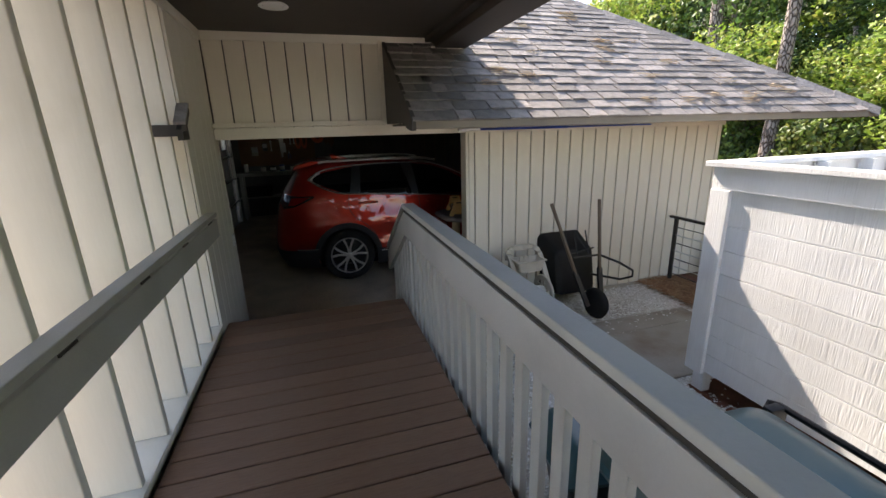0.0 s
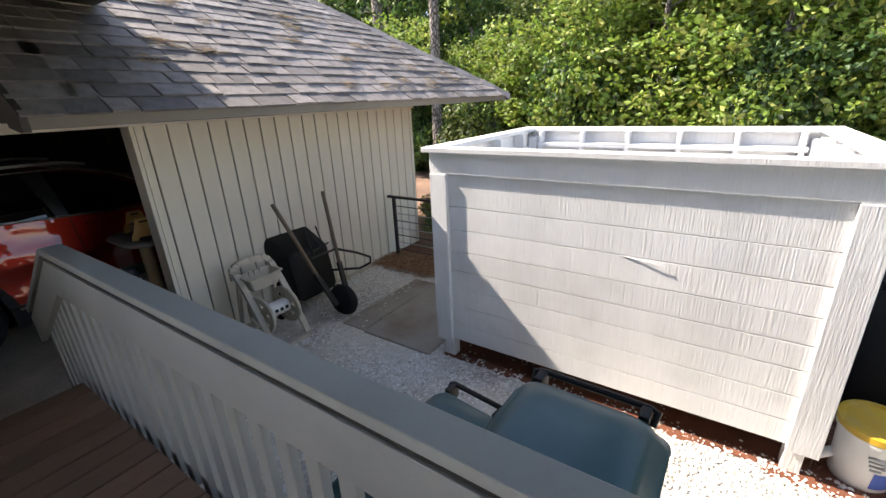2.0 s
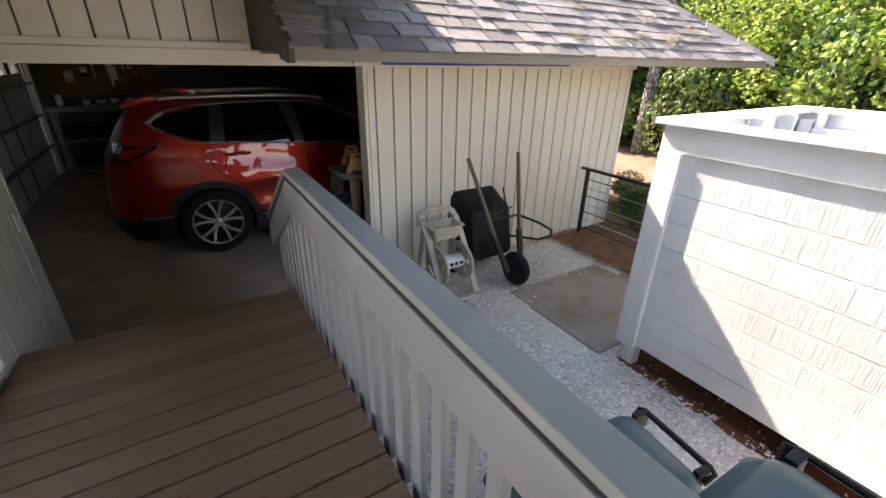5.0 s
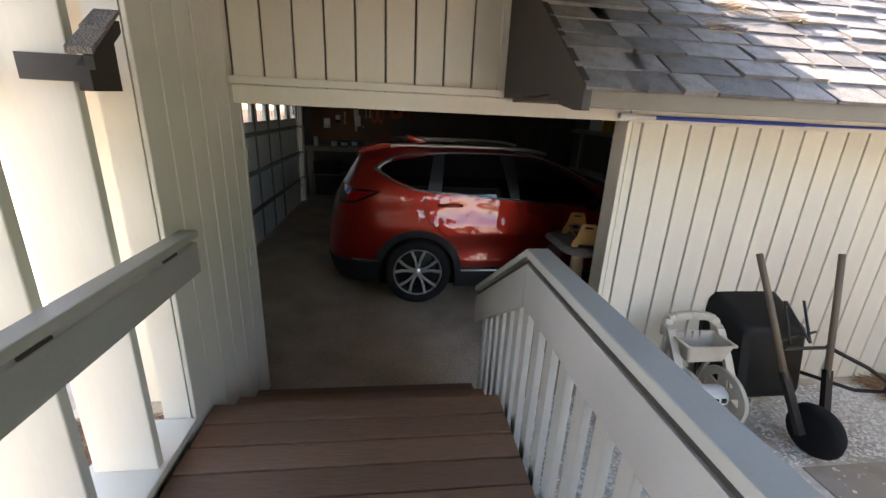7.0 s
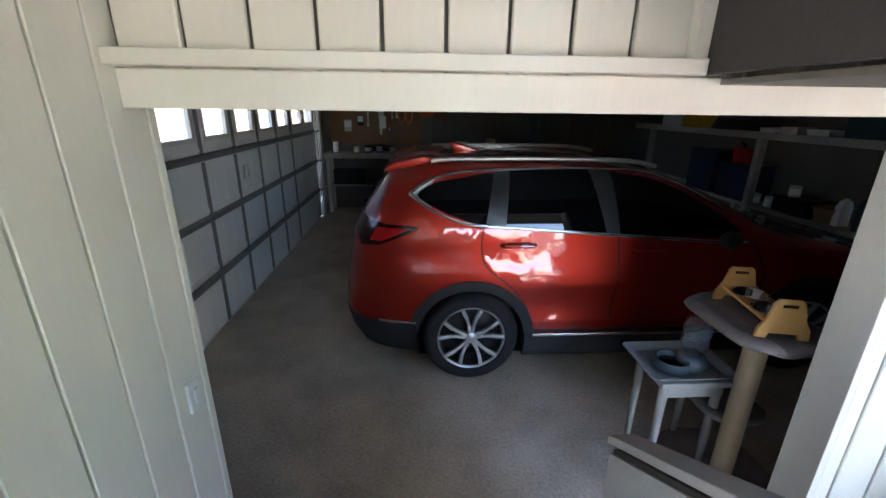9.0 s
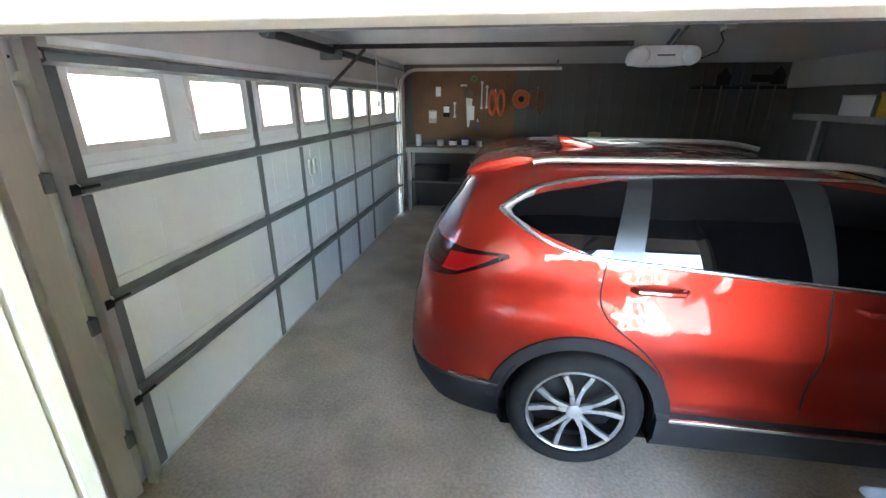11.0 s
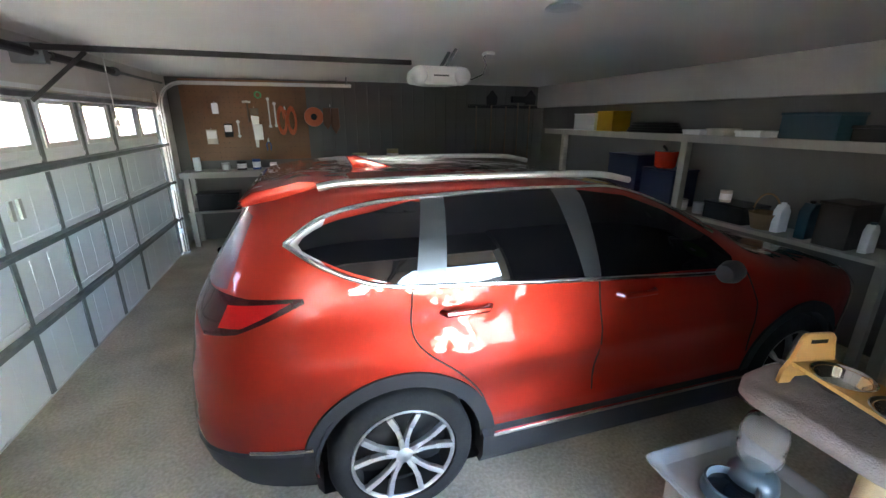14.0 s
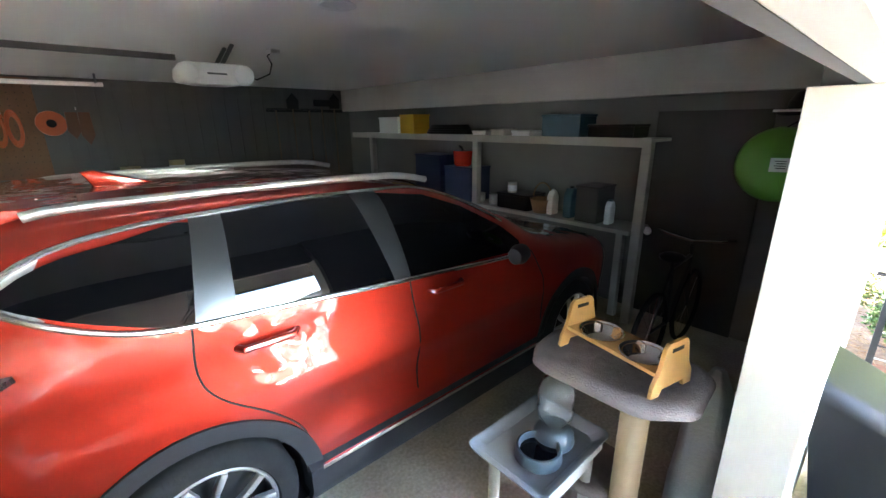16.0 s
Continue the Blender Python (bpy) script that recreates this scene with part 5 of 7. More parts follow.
ASH = mat("ash_handle", (0.19, 0.145, 0.10), (0.12, 0.09, 0.065), rough=0.7, scale=6, fine=60, stretch=(1, 1, 0.1), bump=0.2)
for x0, x1 in ((3.05, 2.80), (3.22, 3.42)):
    bm = B()
    beam(bm, (x0, 3.56, 0.18), (x0 + (x1 - x0) * 0.35, 3.72, 0.55), 0.035, 0.05, (1, 0, 0))
    part("frame_bar", bm, BLACKM, wb)
    bm = B()
    tube(bm, [(x0 + (x1 - x0) * 0.3, 3.70, 0.5), (x0 + (x1 - x0) * 0.7, 3.86, 0.95), (x1, 3.98, 1.27)], 0.02, 8)
    part("handle", bm, ASH, wb, "weathered wooden handle", smooth=True)
bm = B()
tube(bm, [(3.32, 3.80, 0.68), (3.50, 3.66, 0.60), (3.66, 3.62, 0.50), (3.68, 3.64, 0.42), (3.60, 3.74, 0.36), (3.30, 3.88, 0.42)], 0.013, 8)
part("stand", bm, BLACKM, wb, "bent steel stand", smooth=True)
bm = B()
tube(bm, [(2.98, 3.78, 0.68), (3.32, 3.78, 0.68)], 0.012, 8)
part("cross_bar", bm, BLACKM, wb)
for x0, z0, x1, z1 in ((2.95, 0.78, 3.0, 0.98), (3.05, 0.78, 3.12, 0.98), (3.2, 0.78, 3.13, 0.98), (3.2, 0.78, 3.27, 0.98), (2.93, 0.79, 3.33, 0.79)):
    bm = B()
    tube(bm, [(x0, 3.80 + 0.1 * (z0 - 0.7), z0 - 0.08), (x1, 3.93 + 0.5 * (z1 - 0.85), z1 - 0.06)], 0.009, 6)
    part("brace", bm, BLACKM, wb)
bm = B()
lathe(bm, [(0.06, -0.035), (0.13, -0.045), (0.16, -0.035), (0.175, 0.0), (0.16, 0.035), (0.13, 0.045), (0.06, 0.035)], (3.15, 3.56, 0.205), 32, (1, 0.1, 0))
part("wheel", bm, RUBBER, wb, "black pneumatic wheel", auto=50)
wb.location += Vector((0.05, 0.08, -0.03))

# ---- garage: overhead door ----
EDGE = [5.53, 6.245, 6.96, 7.635, 8.31, 8.985, 9.66, 10.38, 11.1]
SEAM = [0.012, 0.535, 1.07, 1.60, 2.15]
gd = thing("garage_door", (DOOR_X, 8.3, 0), "white sectional garage door with a row of windows and grey steel struts", "garage door", kind="structure")
GX0, GX1 = DOOR_X - 0.045, DOOR_X
for k in range(4):
    bm = B()
    z0, z1 = SEAM[k] + 0.002, SEAM[k + 1] - 0.002
    if k < 3:
        box(bm, GX0, GX1, EDGE[0], EDGE[-1], z0, z1, 0.004)
    else:
        wz0, wz1 = 1.755, 2.065
        box(bm, GX0, GX1, EDGE[0], EDGE[-1], z0, wz0)
        box(bm, GX0, GX1, EDGE[0], EDGE[-1], wz1, z1)
        prev = EDGE[0]
        for a, b in zip(EDGE, EDGE[1:]):
            box(bm, GX0, GX1, prev, a + 0.115, wz0, wz1)
            prev = b - 0.095
        box(bm, GX0, GX1, prev, EDGE[-1], wz0, wz1)
    part("door_section", bm, STEELWHITE, gd)
    if k < 3:
        for a, b in zip(EDGE, EDGE[1:]):
            for f in (0.3, 0.62):
                bm = B()
                y = a + (b - a) * f
                box(bm, GX1 + 0.0005, GX1 + 0.0025, y - 0.02, y + 0.02, z0 + 0.06, z1 - 0.08, 0.0008)
                part("pressed_rib", bm, STEELWHITE, gd)
PANE_LIGHT = glass("door_pane", (0.42, 0.44, 0.43))
for a, b in zip(EDGE, EDGE[1:]):
    y0, y1 = a + 0.115, b - 0.095
    bm = B()
    for d in ((y0 - 0.03, y0 + 0.012, 1.725, 2.095), (y1 - 0.012, y1 + 0.03, 1.725, 2.095), (y0 + 0.013, y1 - 0.013, 1.725, 1.767), (y0 + 0.013, y1 - 0.013, 2.053, 2.095)):
        box(bm, GX1 + 0.001, GX1 + 0.013, d[0], d[1], d[2], d[3], 0.003)
    part("window_frame", bm, WHITE, gd)
    bm = B()
    box(bm, GX0 + 0.018, GX0 + 0.022, y0, y1, 1.755, 2.065)
    part("window_pane", bm, PANE_LIGHT, gd)
for y in [EDGE[0] + 0.035] + EDGE[2:7] + [EDGE[-1] - 0.035]:
    for k in range(4):
        bm = B()
        w = 0.026 if y in EDGE else 0.05
        box(bm, GX1 + 0.003, GX1 + 0.016, y - w, y + w, SEAM[k] + 0.01, SEAM[k + 1] - 0.045, 0.003)
        part("stile", bm, GALV, gd, "grey steel stile")
for z in SEAM[1:]:
    bm = B()
    zz = z if z < 2 else z - 0.03
    prism(bm, [(GX1 + 0.017, zz - 0.038), (GX1 + 0.055, zz - 0.024), (GX1 + 0.055, zz + 0.014), (GX1 + 0.017, zz + 0.028), (GX1 + 0.017, zz + 0.020), (GX1 + 0.043, zz + 0.009), (GX1 + 0.043, zz - 0.019), (GX1 + 0.017, zz - 0.030)], "y", EDGE[0] + 0.02, EDGE[-1] - 0.02)
    part("strut", bm, GALV, gd, "grey steel strut")
    bm = B()
    box(bm, GX1 + 0.0035, GX1 + 0.0115, EDGE[0] + 0.08, EDGE[-1] - 0.08, zz + 0.042, zz + 0.075, 0.002)
    part("section_lip", bm, STEELWHITE, gd)
for k, z in enumerate(SEAM[1:4]):
    for y in (EDGE[0] + 0.03, EDGE[-1] - 0.03):
        bm = B()
        tube(bm, [(GX1 + 0.07, y - 0.09, z), (GX1 + 0.07, y + 0.05, z)], 0.008, 6)
        lathe(bm, [(0.012, -0.02), (0.024, -0.015), (0.024, 0.015), (0.012, 0.02)], (GX1 + 0.07, y - 0.07 if y < 8 else y + 0.07, z), 12, (0, 1, 0))
        part("roller", bm, BLACKM, gd)
bm = B()
box(bm, GX0, GX1 + 0.006, EDGE[0], EDGE[-1], 0.0, 0.012)
part("bottom_seal", bm, WHITE, gd, "white bottom seal")
bm = B()
box(bm, GX1 + 0.002, GX1 + 0.02, 7.76, 7.80, 1.28, 1.42, 0.003)
box(bm, GX1 + 0.002, GX1 + 0.02, 7.86, 7.90, 1.28, 1.42, 0.003)
part("lock_bracket", bm, ZINC, gd)
for y, s in ((EDGE[0] - 0.05, -1), (EDGE[-1] + 0.06, 1)):
    tr = thing("door_track", (DOOR_X + 0.07, y, 0), "galvanised overhead door track with a curved corner", "door track", "garage door tracks", kind="structure")
    bm = B()
    pts = [(DOOR_X + 0.07, y, 0.03), (DOOR_X + 0.07, y, 1.0), (DOOR_X + 0.07, y, 2.12)]
    for i in range(1, 9):
        a = radians(90 * i / 8)
        pts.append((DOOR_X + 0.07 + 0.3 * (1 - math.cos(a)), y, 2.12 + 0.3 * math.sin(a)))
    pts.append((1.12, y, 2.43))
    prev = None
    for i, p in enumerate(pts):
        p0, p1 = Vector(pts[max(0, i - 1)]), Vector(pts[min(len(pts) - 1, i + 1)])
        d = (p1 - p0).normalized()
        nrm = Vector((d.z, 0, -d.x))
        ringv = [bm.verts.new(Vector(p) + nrm * u + Vector((0, s * w, 0))) for u, w in ((-0.025, 0.034), (0.025, 0.034), (0.025, 0.022), (0.006, 0.022), (0.006, -0.03), (-0.006, -0.03), (-0.006, 0.022), (-0.025, 0.022))]
        if prev:
            bridge(bm, prev, ringv)
        prev = ringv
    part("rail", bm, ZINC, tr, auto=30)
    for z in (0.3, 0.95, 1.6):
        bm = B()
        box(bm, DOOR_X - 0.015, DOOR_X + 0.05, y + s * 0.032, y + s * 0.075, z, z + 0.08, 0.003)
        part("bracket", bm, GALV, tr)
    bm = B()
    tube(bm, [(1.05, y, 2.44), (1.05, y, CEIL_Z)], 0.012, 6)
    part("hanger", bm, GALV, tr)
    bm = B()
    beam(bm, (DOOR_X + 0.03, y + s * 0.045, 2.02), (DOOR_X + 0.03, y + s * 0.045, CEIL_Z), 0.035, 0.004, (1, 0, 0))
    br = part("angle_bracket", bm, ZINC, tr, "bright perforated angle bracket")
    bm = B()
    box(bm, DOOR_X + 0.01, DOOR_X + 0.09, y + s * 0.038 - 0.002, y + s * 0.038 + 0.002, 2.0, 2.05, 0.001)
    part("bracket_plate", bm, ZINC, br)
    for k in range(5):
        bm = B()
        lathe(bm, [(0.0, -0.0035), (0.006, -0.0035), (0.006, 0.0035), (0.0, 0.0035)], (DOOR_X + 0.03, y + s * 0.045, 2.1 + 0.08 * k), 8, (0, 1, 0))
        part("hole", bm, BLACKP, br)
bm = B()
box(bm, DOOR_X - 0.018, DOOR_X + 0.035, 5.29, 5.42, 0.0, 2.3, 0.005)
tagged(part("door_post", bm, WOODTRIM), "worn bare wood post beside the garage door track", "post", kind="structure")
bm = B()
box(bm, DOOR_X - 0.018, DOOR_X + 0.02, 11.22, 11.34, 0.0, 2.3, 0.005)
tagged(part("door_post", bm, WOODTRIM), "worn bare wood post beside the garage door track", "post", kind="structure")
sp = thing("spring_shaft", (-1.38, 8.3, 2.42), "dark torsion spring shaft above the garage door", "spring shaft")
bm = B()
tube(bm, [(-1.38, 5.5, 2.40), (-1.38, 11.1, 2.40)], 0.014, 10)
part("shaft", bm, GALV, sp)
for y0, y1 in ((7.05, 8.2), (8.45, 9.6)):
    bm = B()
    tube(bm, [(-1.38, y0, 2.40), (-1.38, y1, 2.40)], 0.032, 12)
    part("coil_spring", bm, BLACKM, sp)
    bm = B()
    lathe(bm, [(0.02, -0.05), (0.042, -0.045), (0.042, 0.04), (0.02, 0.05)], (-1.38, y0 if y0 < 8 else y1, 2.40), 12, (0, 1, 0))
    part("winding_cone", bm, GALV, sp)
bm = B()
box(bm, DOOR_X - 0.015, -1.34, 8.29, 8.36, 2.33, 2.47, 0.004)
part("centre_bracket", bm, GALV, sp)

# opener
op = thing("door_opener", (1.6, 8.2, 2.3), "white garage door opener hung from the ceiling", "door opener")
OY = 8.2
bm = B()
prism(bm, [(1.34, 2.29), (1.36, 2.26), (1.48, 2.245), (1.72, 2.245), (1.84, 2.26), (1.86, 2.29), (1.85, 2.36), (1.80, 2.40), (1.40, 2.40), (1.35, 2.36)], "y", OY - 0.13, OY + 0.13, 0.015)
part("housing", bm, WHITE, op, auto=40)
for x in (1.40, 1.80):
    bm = B()
    lathe(bm, [(0.0, -0.175), (0.05, -0.17), (0.075, -0.14), (0.078, -0.1)], (x, OY, 2.32), 20, (0, 1, 0), caps=False)
    part("lamp_cover", bm, WHITE, op, "white lamp cover", smooth=True)
bm = B()
box(bm, 1.50, 1.70, OY - 0.137, OY - 0.131, 2.27, 2.36, 0.002)
lab = part("face_plate", bm, WHITE, op)
bm = B()
box(bm, 1.53, 1.67, OY - 0.1385, OY - 0.1372, 2.315, 2.328)
part("print", bm, mat("dark_print", (0.1, 0.1, 0.1), bump=0), lab, "unreadable dark print")
bm = B()
box(bm, -1.36, 1.36, OY - 0.02, OY + 0.02, 2.41, 2.45, 0.003)
part("drive_rail", bm, BLACKM, op, "black drive rail")
for y in (OY - 0.1, OY + 0.1):
    bm = B()
    beam(bm, (1.65, y, 2.39), (1.75, y * 1.0, CEIL_Z), 0.03, 0.004, (0, 1, 0))
    part("hanger_strap", bm, GALV, op)
bm = B()
tube(bm, [(1.86, OY, 2.33), (1.95, OY + 0.03, 2.31), (2.06, OY + 0.02, 2.36), (2.08, OY, 2.44), (2.05, OY, 2.50), (2.1, OY, CEIL_Z)], 0.006, 6)
part("cord", bm, BLACKP, op, smooth=True)
bm = B()
beam(bm, (-1.05, OY, 2.41), (-1.44, OY, 2.07), 0.03, 0.008, (0, 1, 0))
part("door_arm", bm, BLACKM, op)
bm = B()
tube(bm, [(-0.95, OY, 2.40), (-0.95, OY, 1.95)], 0.004, 5)
lathe(bm, [(0.006, 0.0), (0.018, -0.01), (0.02, -0.05), (0.006, -0.06)], (-0.95, OY, 1.95), 10)
part("release_cord", bm, WHITE, op)
so = thing("ceiling_socket", (2.1, OY, CEIL_Z), "white ceiling socket for the opener", "socket")
bm = B()
box(bm, 2.06, 2.14, OY - 0.06, OY + 0.06, CEIL_Z - 0.03, CEIL_Z, 0.004)
part("body", bm, WHITE, so)

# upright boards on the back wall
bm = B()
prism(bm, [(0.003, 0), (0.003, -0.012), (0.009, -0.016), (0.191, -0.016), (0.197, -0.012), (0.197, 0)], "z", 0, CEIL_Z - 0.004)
bw_me = mesh_of("wall_board", bm, DRYWALL_DIM)
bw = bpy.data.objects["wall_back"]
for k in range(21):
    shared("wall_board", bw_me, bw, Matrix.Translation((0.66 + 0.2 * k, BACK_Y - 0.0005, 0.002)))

# back wall: pegboard, bench, tools
PEG = mat("pegboard_brown", (0.20, 0.105, 0.05), (0.15, 0.08, 0.04), rough=0.7, scale=2, fine=50, bump=0.2, dirt=(0.09, 0.05, 0.03), dirt_scale=2, dirt_amount=0.5)
WORN = mat("worn_white_wood", (0.36, 0.34, 0.30), (0.28, 0.26, 0.225), rough=0.8, scale=4, fine=60, bump=0.2)
ORANGE = mat("orange_plastic", (0.5, 0.10, 0.02), (0.4, 0.075, 0.016), rough=0.45, bump=0.05)
pg = thing("pegboard", (-0.5, BACK_Y, 1.3), "brown pegboard panel on the back wall", "pegboard")
bm = B()
box(bm, -1.38, 0.45, BACK_Y - 0.012, BACK_Y - 0.002, 1.30, 2.53, 0.002)
part("panel", bm, PEG, pg)
bm = B()
for i in range(24):
    for j in range(16):
        x, z = -1.32 + 0.0765 * i, 1.35 + 0.0765 * j
        bm.faces.new([bm.verts.new((x + 0.004 * a, BACK_Y - 0.0128, z + 0.004 * b)) for a, b in ((-1, -1), (1, -1), (1, 1), (-1, 1))])
part("peg_holes", bm, BLACKP, pg, "rows of small holes", kind="stuff")
YB = BACK_Y - 0.03


def hung(name, label, cat, make, material, at):
    t = thing(name, at, label, cat, "tools on the pegboard")
    pieces = make()
    for nm, bm, m in pieces:
        part(nm, bm, m or material, t, auto=40)
    bm = B()
    tube(bm, [(at[0], BACK_Y - 0.012, at[2] + 0.01), (at[0], YB - 0.03, at[2] + 0.01), (at[0], YB - 0.035, at[2] + 0.025)], 0.003, 5)
    part("hook", bm, ZINC, t)


def hammer(x, z):
    b1, b2 = B(), B()
    tube(b1, [(x, YB, z), (x, YB, z - 0.30)], 0.014, 8, radii=[0.011, 0.017])
    tube(b2, [(x - 0.07, YB, z), (x - 0.02, YB, z + 0.005), (x + 0.05, YB, z)], 0.017, 8)
    return [("handle", b1, ASH), ("head", b2, ZINC)]


def wrench(x, z, L):
    b1 = B()
    box(b1, x - 0.011, x + 0.011, YB - 0.005, YB + 0.005, z - L, z, 0.002)
    lathe(b1, [(0.012, -0.006), (0.026, -0.006), (0.026, 0.006), (0.012, 0.006)], (x, YB, z), 12, (0, 1, 0))
    lathe(b1, [(0.012, -0.006), (0.024, -0.006), (0.024, 0.006), (0.012, 0.006)], (x, YB, z - L), 12, (0, 1, 0))
    return [("body", b1, ZINC)]


def saw(x, z):
    b1, b2 = B(), B()
    prism(b1, [(x, z), (x + 0.12, z - 0.02), (x + 0.07, z - 0.5), (x + 0.03, z - 0.5)], "y", YB - 0.002, YB + 0.002)
    box(b2, x - 0.005, x + 0.12, YB - 0.012, YB + 0.012, z, z + 0.11, 0.01)
    return [("blade", b1, ZINC), ("grip", b2, ASH)]


def pack(x, z, w, h, m):
    b1, b2 = B(), B()
    box(b1, x - w / 2, x + w / 2, YB - 0.012, YB + 0.01, z - h, z, 0.004)
    box(b2, x - w / 2 + 0.008, x + w / 2 - 0.008, YB - 0.016, YB - 0.0125, z - h * 0.62, z - h * 0.1)
    return [("pack", b1, m), ("card", b2, WHITE)]


def pliers(x, z, m):
    b1, b2 = B(), B()
    tube(b1, [(x, YB, z + 0.05), (x, YB, z - 0.01)], 0.016, 8, radii=[0.004, 0.018])
    tube(b2, [(x, YB, z), (x - 0.035, YB, z - 0.06), (x - 0.025, YB, z - 0.15)], 0.009, 6)
    tube(b2, [(x, YB, z), (x + 0.035, YB, z - 0.06), (x + 0.025, YB, z - 0.15)], 0.009, 6)
    return [("jaws", b1, ZINC), ("grips", b2, m)]


BLUEP = mat("blue_plastic", (0.03, 0.08, 0.25), rough=0.5, bump=0.05)
hung("hammer", "claw hammer with a wooden handle on the pegboard", "hammer", lambda: hammer(-0.45, 2.2), ASH, (-0.45, YB, 2.2))
hung("saw", "hand saw hung on the pegboard", "saw", lambda: saw(-0.42, 2.0), ZINC, (-0.36, YB, 2.11))
hung("wrench", "long steel wrench on the pegboard", "wrench", lambda: wrench(-0.14, 2.25, 0.42), ZINC, (-0.14, YB, 2.25))
hung("wrench", "steel wrench on the pegboard", "wrench", lambda: wrench(-0.05, 2.18, 0.34), ZINC, (-0.05, YB, 2.18))
hung("wrench", "short steel wrench on the pegboard", "wrench", lambda: wrench(-0.62, 1.9, 0.22), ZINC, (-0.62, YB, 1.9))
hung("blister_pack", "white carded hardware pack on the pegboard", "pack", lambda: pack(-0.92, 2.18, 0.09, 0.16, WHITE), WHITE, (-0.92, YB, 2.18))
hung("blister_pack", "pale carded hardware pack on the pegboard", "pack", lambda: pack(-1.02, 1.78, 0.15, 0.22, BEIGE), WHITE, (-1.02, YB, 1.78))
hung("blister_pack", "dark carded hardware pack on the pegboard", "pack", lambda: pack(-0.77, 1.87, 0.12, 0.2, BLACKP), WHITE, (-0.77, YB, 1.87))
hung("blister_pack", "white and red hardware pack on the pegboard", "pack", lambda: pack(-0.33, 1.86, 0.13, 0.24, WHITE), WHITE, (-0.33, YB, 1.86))
hung("pliers", "orange-handled pliers on the pegboard", "pliers", lambda: pliers(0.1, 2.1, ORANGE), ZINC, (0.1, YB, 2.1))
hung("pliers", "blue-handled pliers on the pegboard", "pliers", lambda: pliers(-0.2, 1.6, BLUEP), ZINC, (-0.2, YB, 1.6))
hung("tape_roll", "roll of green tape on the pegboard", "tape", lambda: [("roll", lathe(B(), [(0.035, -0.02), (0.055, -0.02), (0.055, 0.02), (0.035, 0.02), (0.035, -0.02)], (-0.28, YB - 0.01, 2.31), 20, (0, 1, 0), caps=False), mat("green_tape", (0.08, 0.3, 0.12), bump=0))], ZINC, (-0.28, YB, 2.34))
for x, lab in ((0.05, "coil of orange extension cord hung on the pegboard"), (0.20, "bundle of orange extension cord on the pegboard")):
    c = thing("extension_cord", (x, YB, 2.05), lab, "cord", "cords by the pegboard")
    for k in range(5):
        bm = B()
        r = 0.11 + 0.012 * k
        tube(bm, [(x + 0.45 * r * math.cos(a), YB - 0.012 * k - 0.01, 1.92 + 1.4 * r * math.sin(a)) for a in [2 * math.pi * i / 24 for i in range(25)]], 0.008, 6, caps=False)
        part("loop", bm, ORANGE, c, smooth=True)
cr = thing("cord_reel", (0.55, BACK_Y, 1.95), "orange round cord reel hung on the wall", "cord reel")
bm = B()
lathe(bm, [(0.04, -0.02), (0.15, -0.02), (0.155, 0.0), (0.15, 0.02), (0.13, 0.03), (0.05, 0.03)], (0.55, YB - 0.06, 1.98), 32, (0, 1, 0))
part("disc", bm, ORANGE, cr, auto=40)
bm = B()
lathe(bm, [(0.05, -0.09), (0.055, -0.021)], (0.55, YB - 0.0, 1.98), 20, (0, 1, 0))
part("hub", bm, BLACKP, cr)
bt = thing("tool_belt", (0.82, BACK_Y, 1.9), "brown leather tool belt hung on a hook", "tool belt")
LEATHER = mat("brown_leather", (0.16, 0.07, 0.035), (0.1, 0.045, 0.025), rough=0.6, bump=0.3)
for dx, w, h in ((-0.06, 0.12, 0.34), (0.07, 0.12, 0.42)):
    bm = B()
    prism(bm, [(0.82 + dx - w / 2, 2.12), (0.82 + dx + w / 2, 2.12), (0.82 + dx + w / 2 + 0.01, 2.12 - h * 0.7), (0.82 + dx, 2.12 - h), (0.82 + dx - w / 2 - 0.01, 2.12 - h * 0.7)], "y", YB - 0.06 - abs(dx), YB + 0.02, 0.01)
    part("pouch", bm, LEATHER, bt)
bm = B()
tube(bm, [(0.82, BACK_Y, 2.15), (0.82, YB - 0.05, 2.15), (0.82, YB - 0.05, 2.18)], 0.005, 6)
part("hook", bm, ZINC, bt)

wbch = thing("workbench", (-0.5, 11.6, 0), "white-edged wooden workbench along the back wall", "workbench")
bm = B()
box(bm, -1.46, 2.6, 11.42, BACK_Y - 0.004, 1.13, 1.17, 0.004)
part("top", bm, WORN, wbch)
bm = B()
box(bm, -1.46, 2.6, 11.40, 11.42, 1.08, 1.17, 0.004)
part("front_edge", bm, WORN, wbch)
bm = B()
box(bm, -1.46, 2.6, 11.44, BACK_Y - 0.004, 0.53, 0.56, 0.004)
part("lower_shelf", bm, WORN, wbch)
for x in (-1.42, -0.1, 1.25, 2.52):
    for y in (11.45, BACK_Y - 0.1):
        bm = B()
        box(bm, x, x + 0.07, y, y + 0.07, -0.005, 1.13, 0.004)
        part("leg", bm, WORN, wbch)


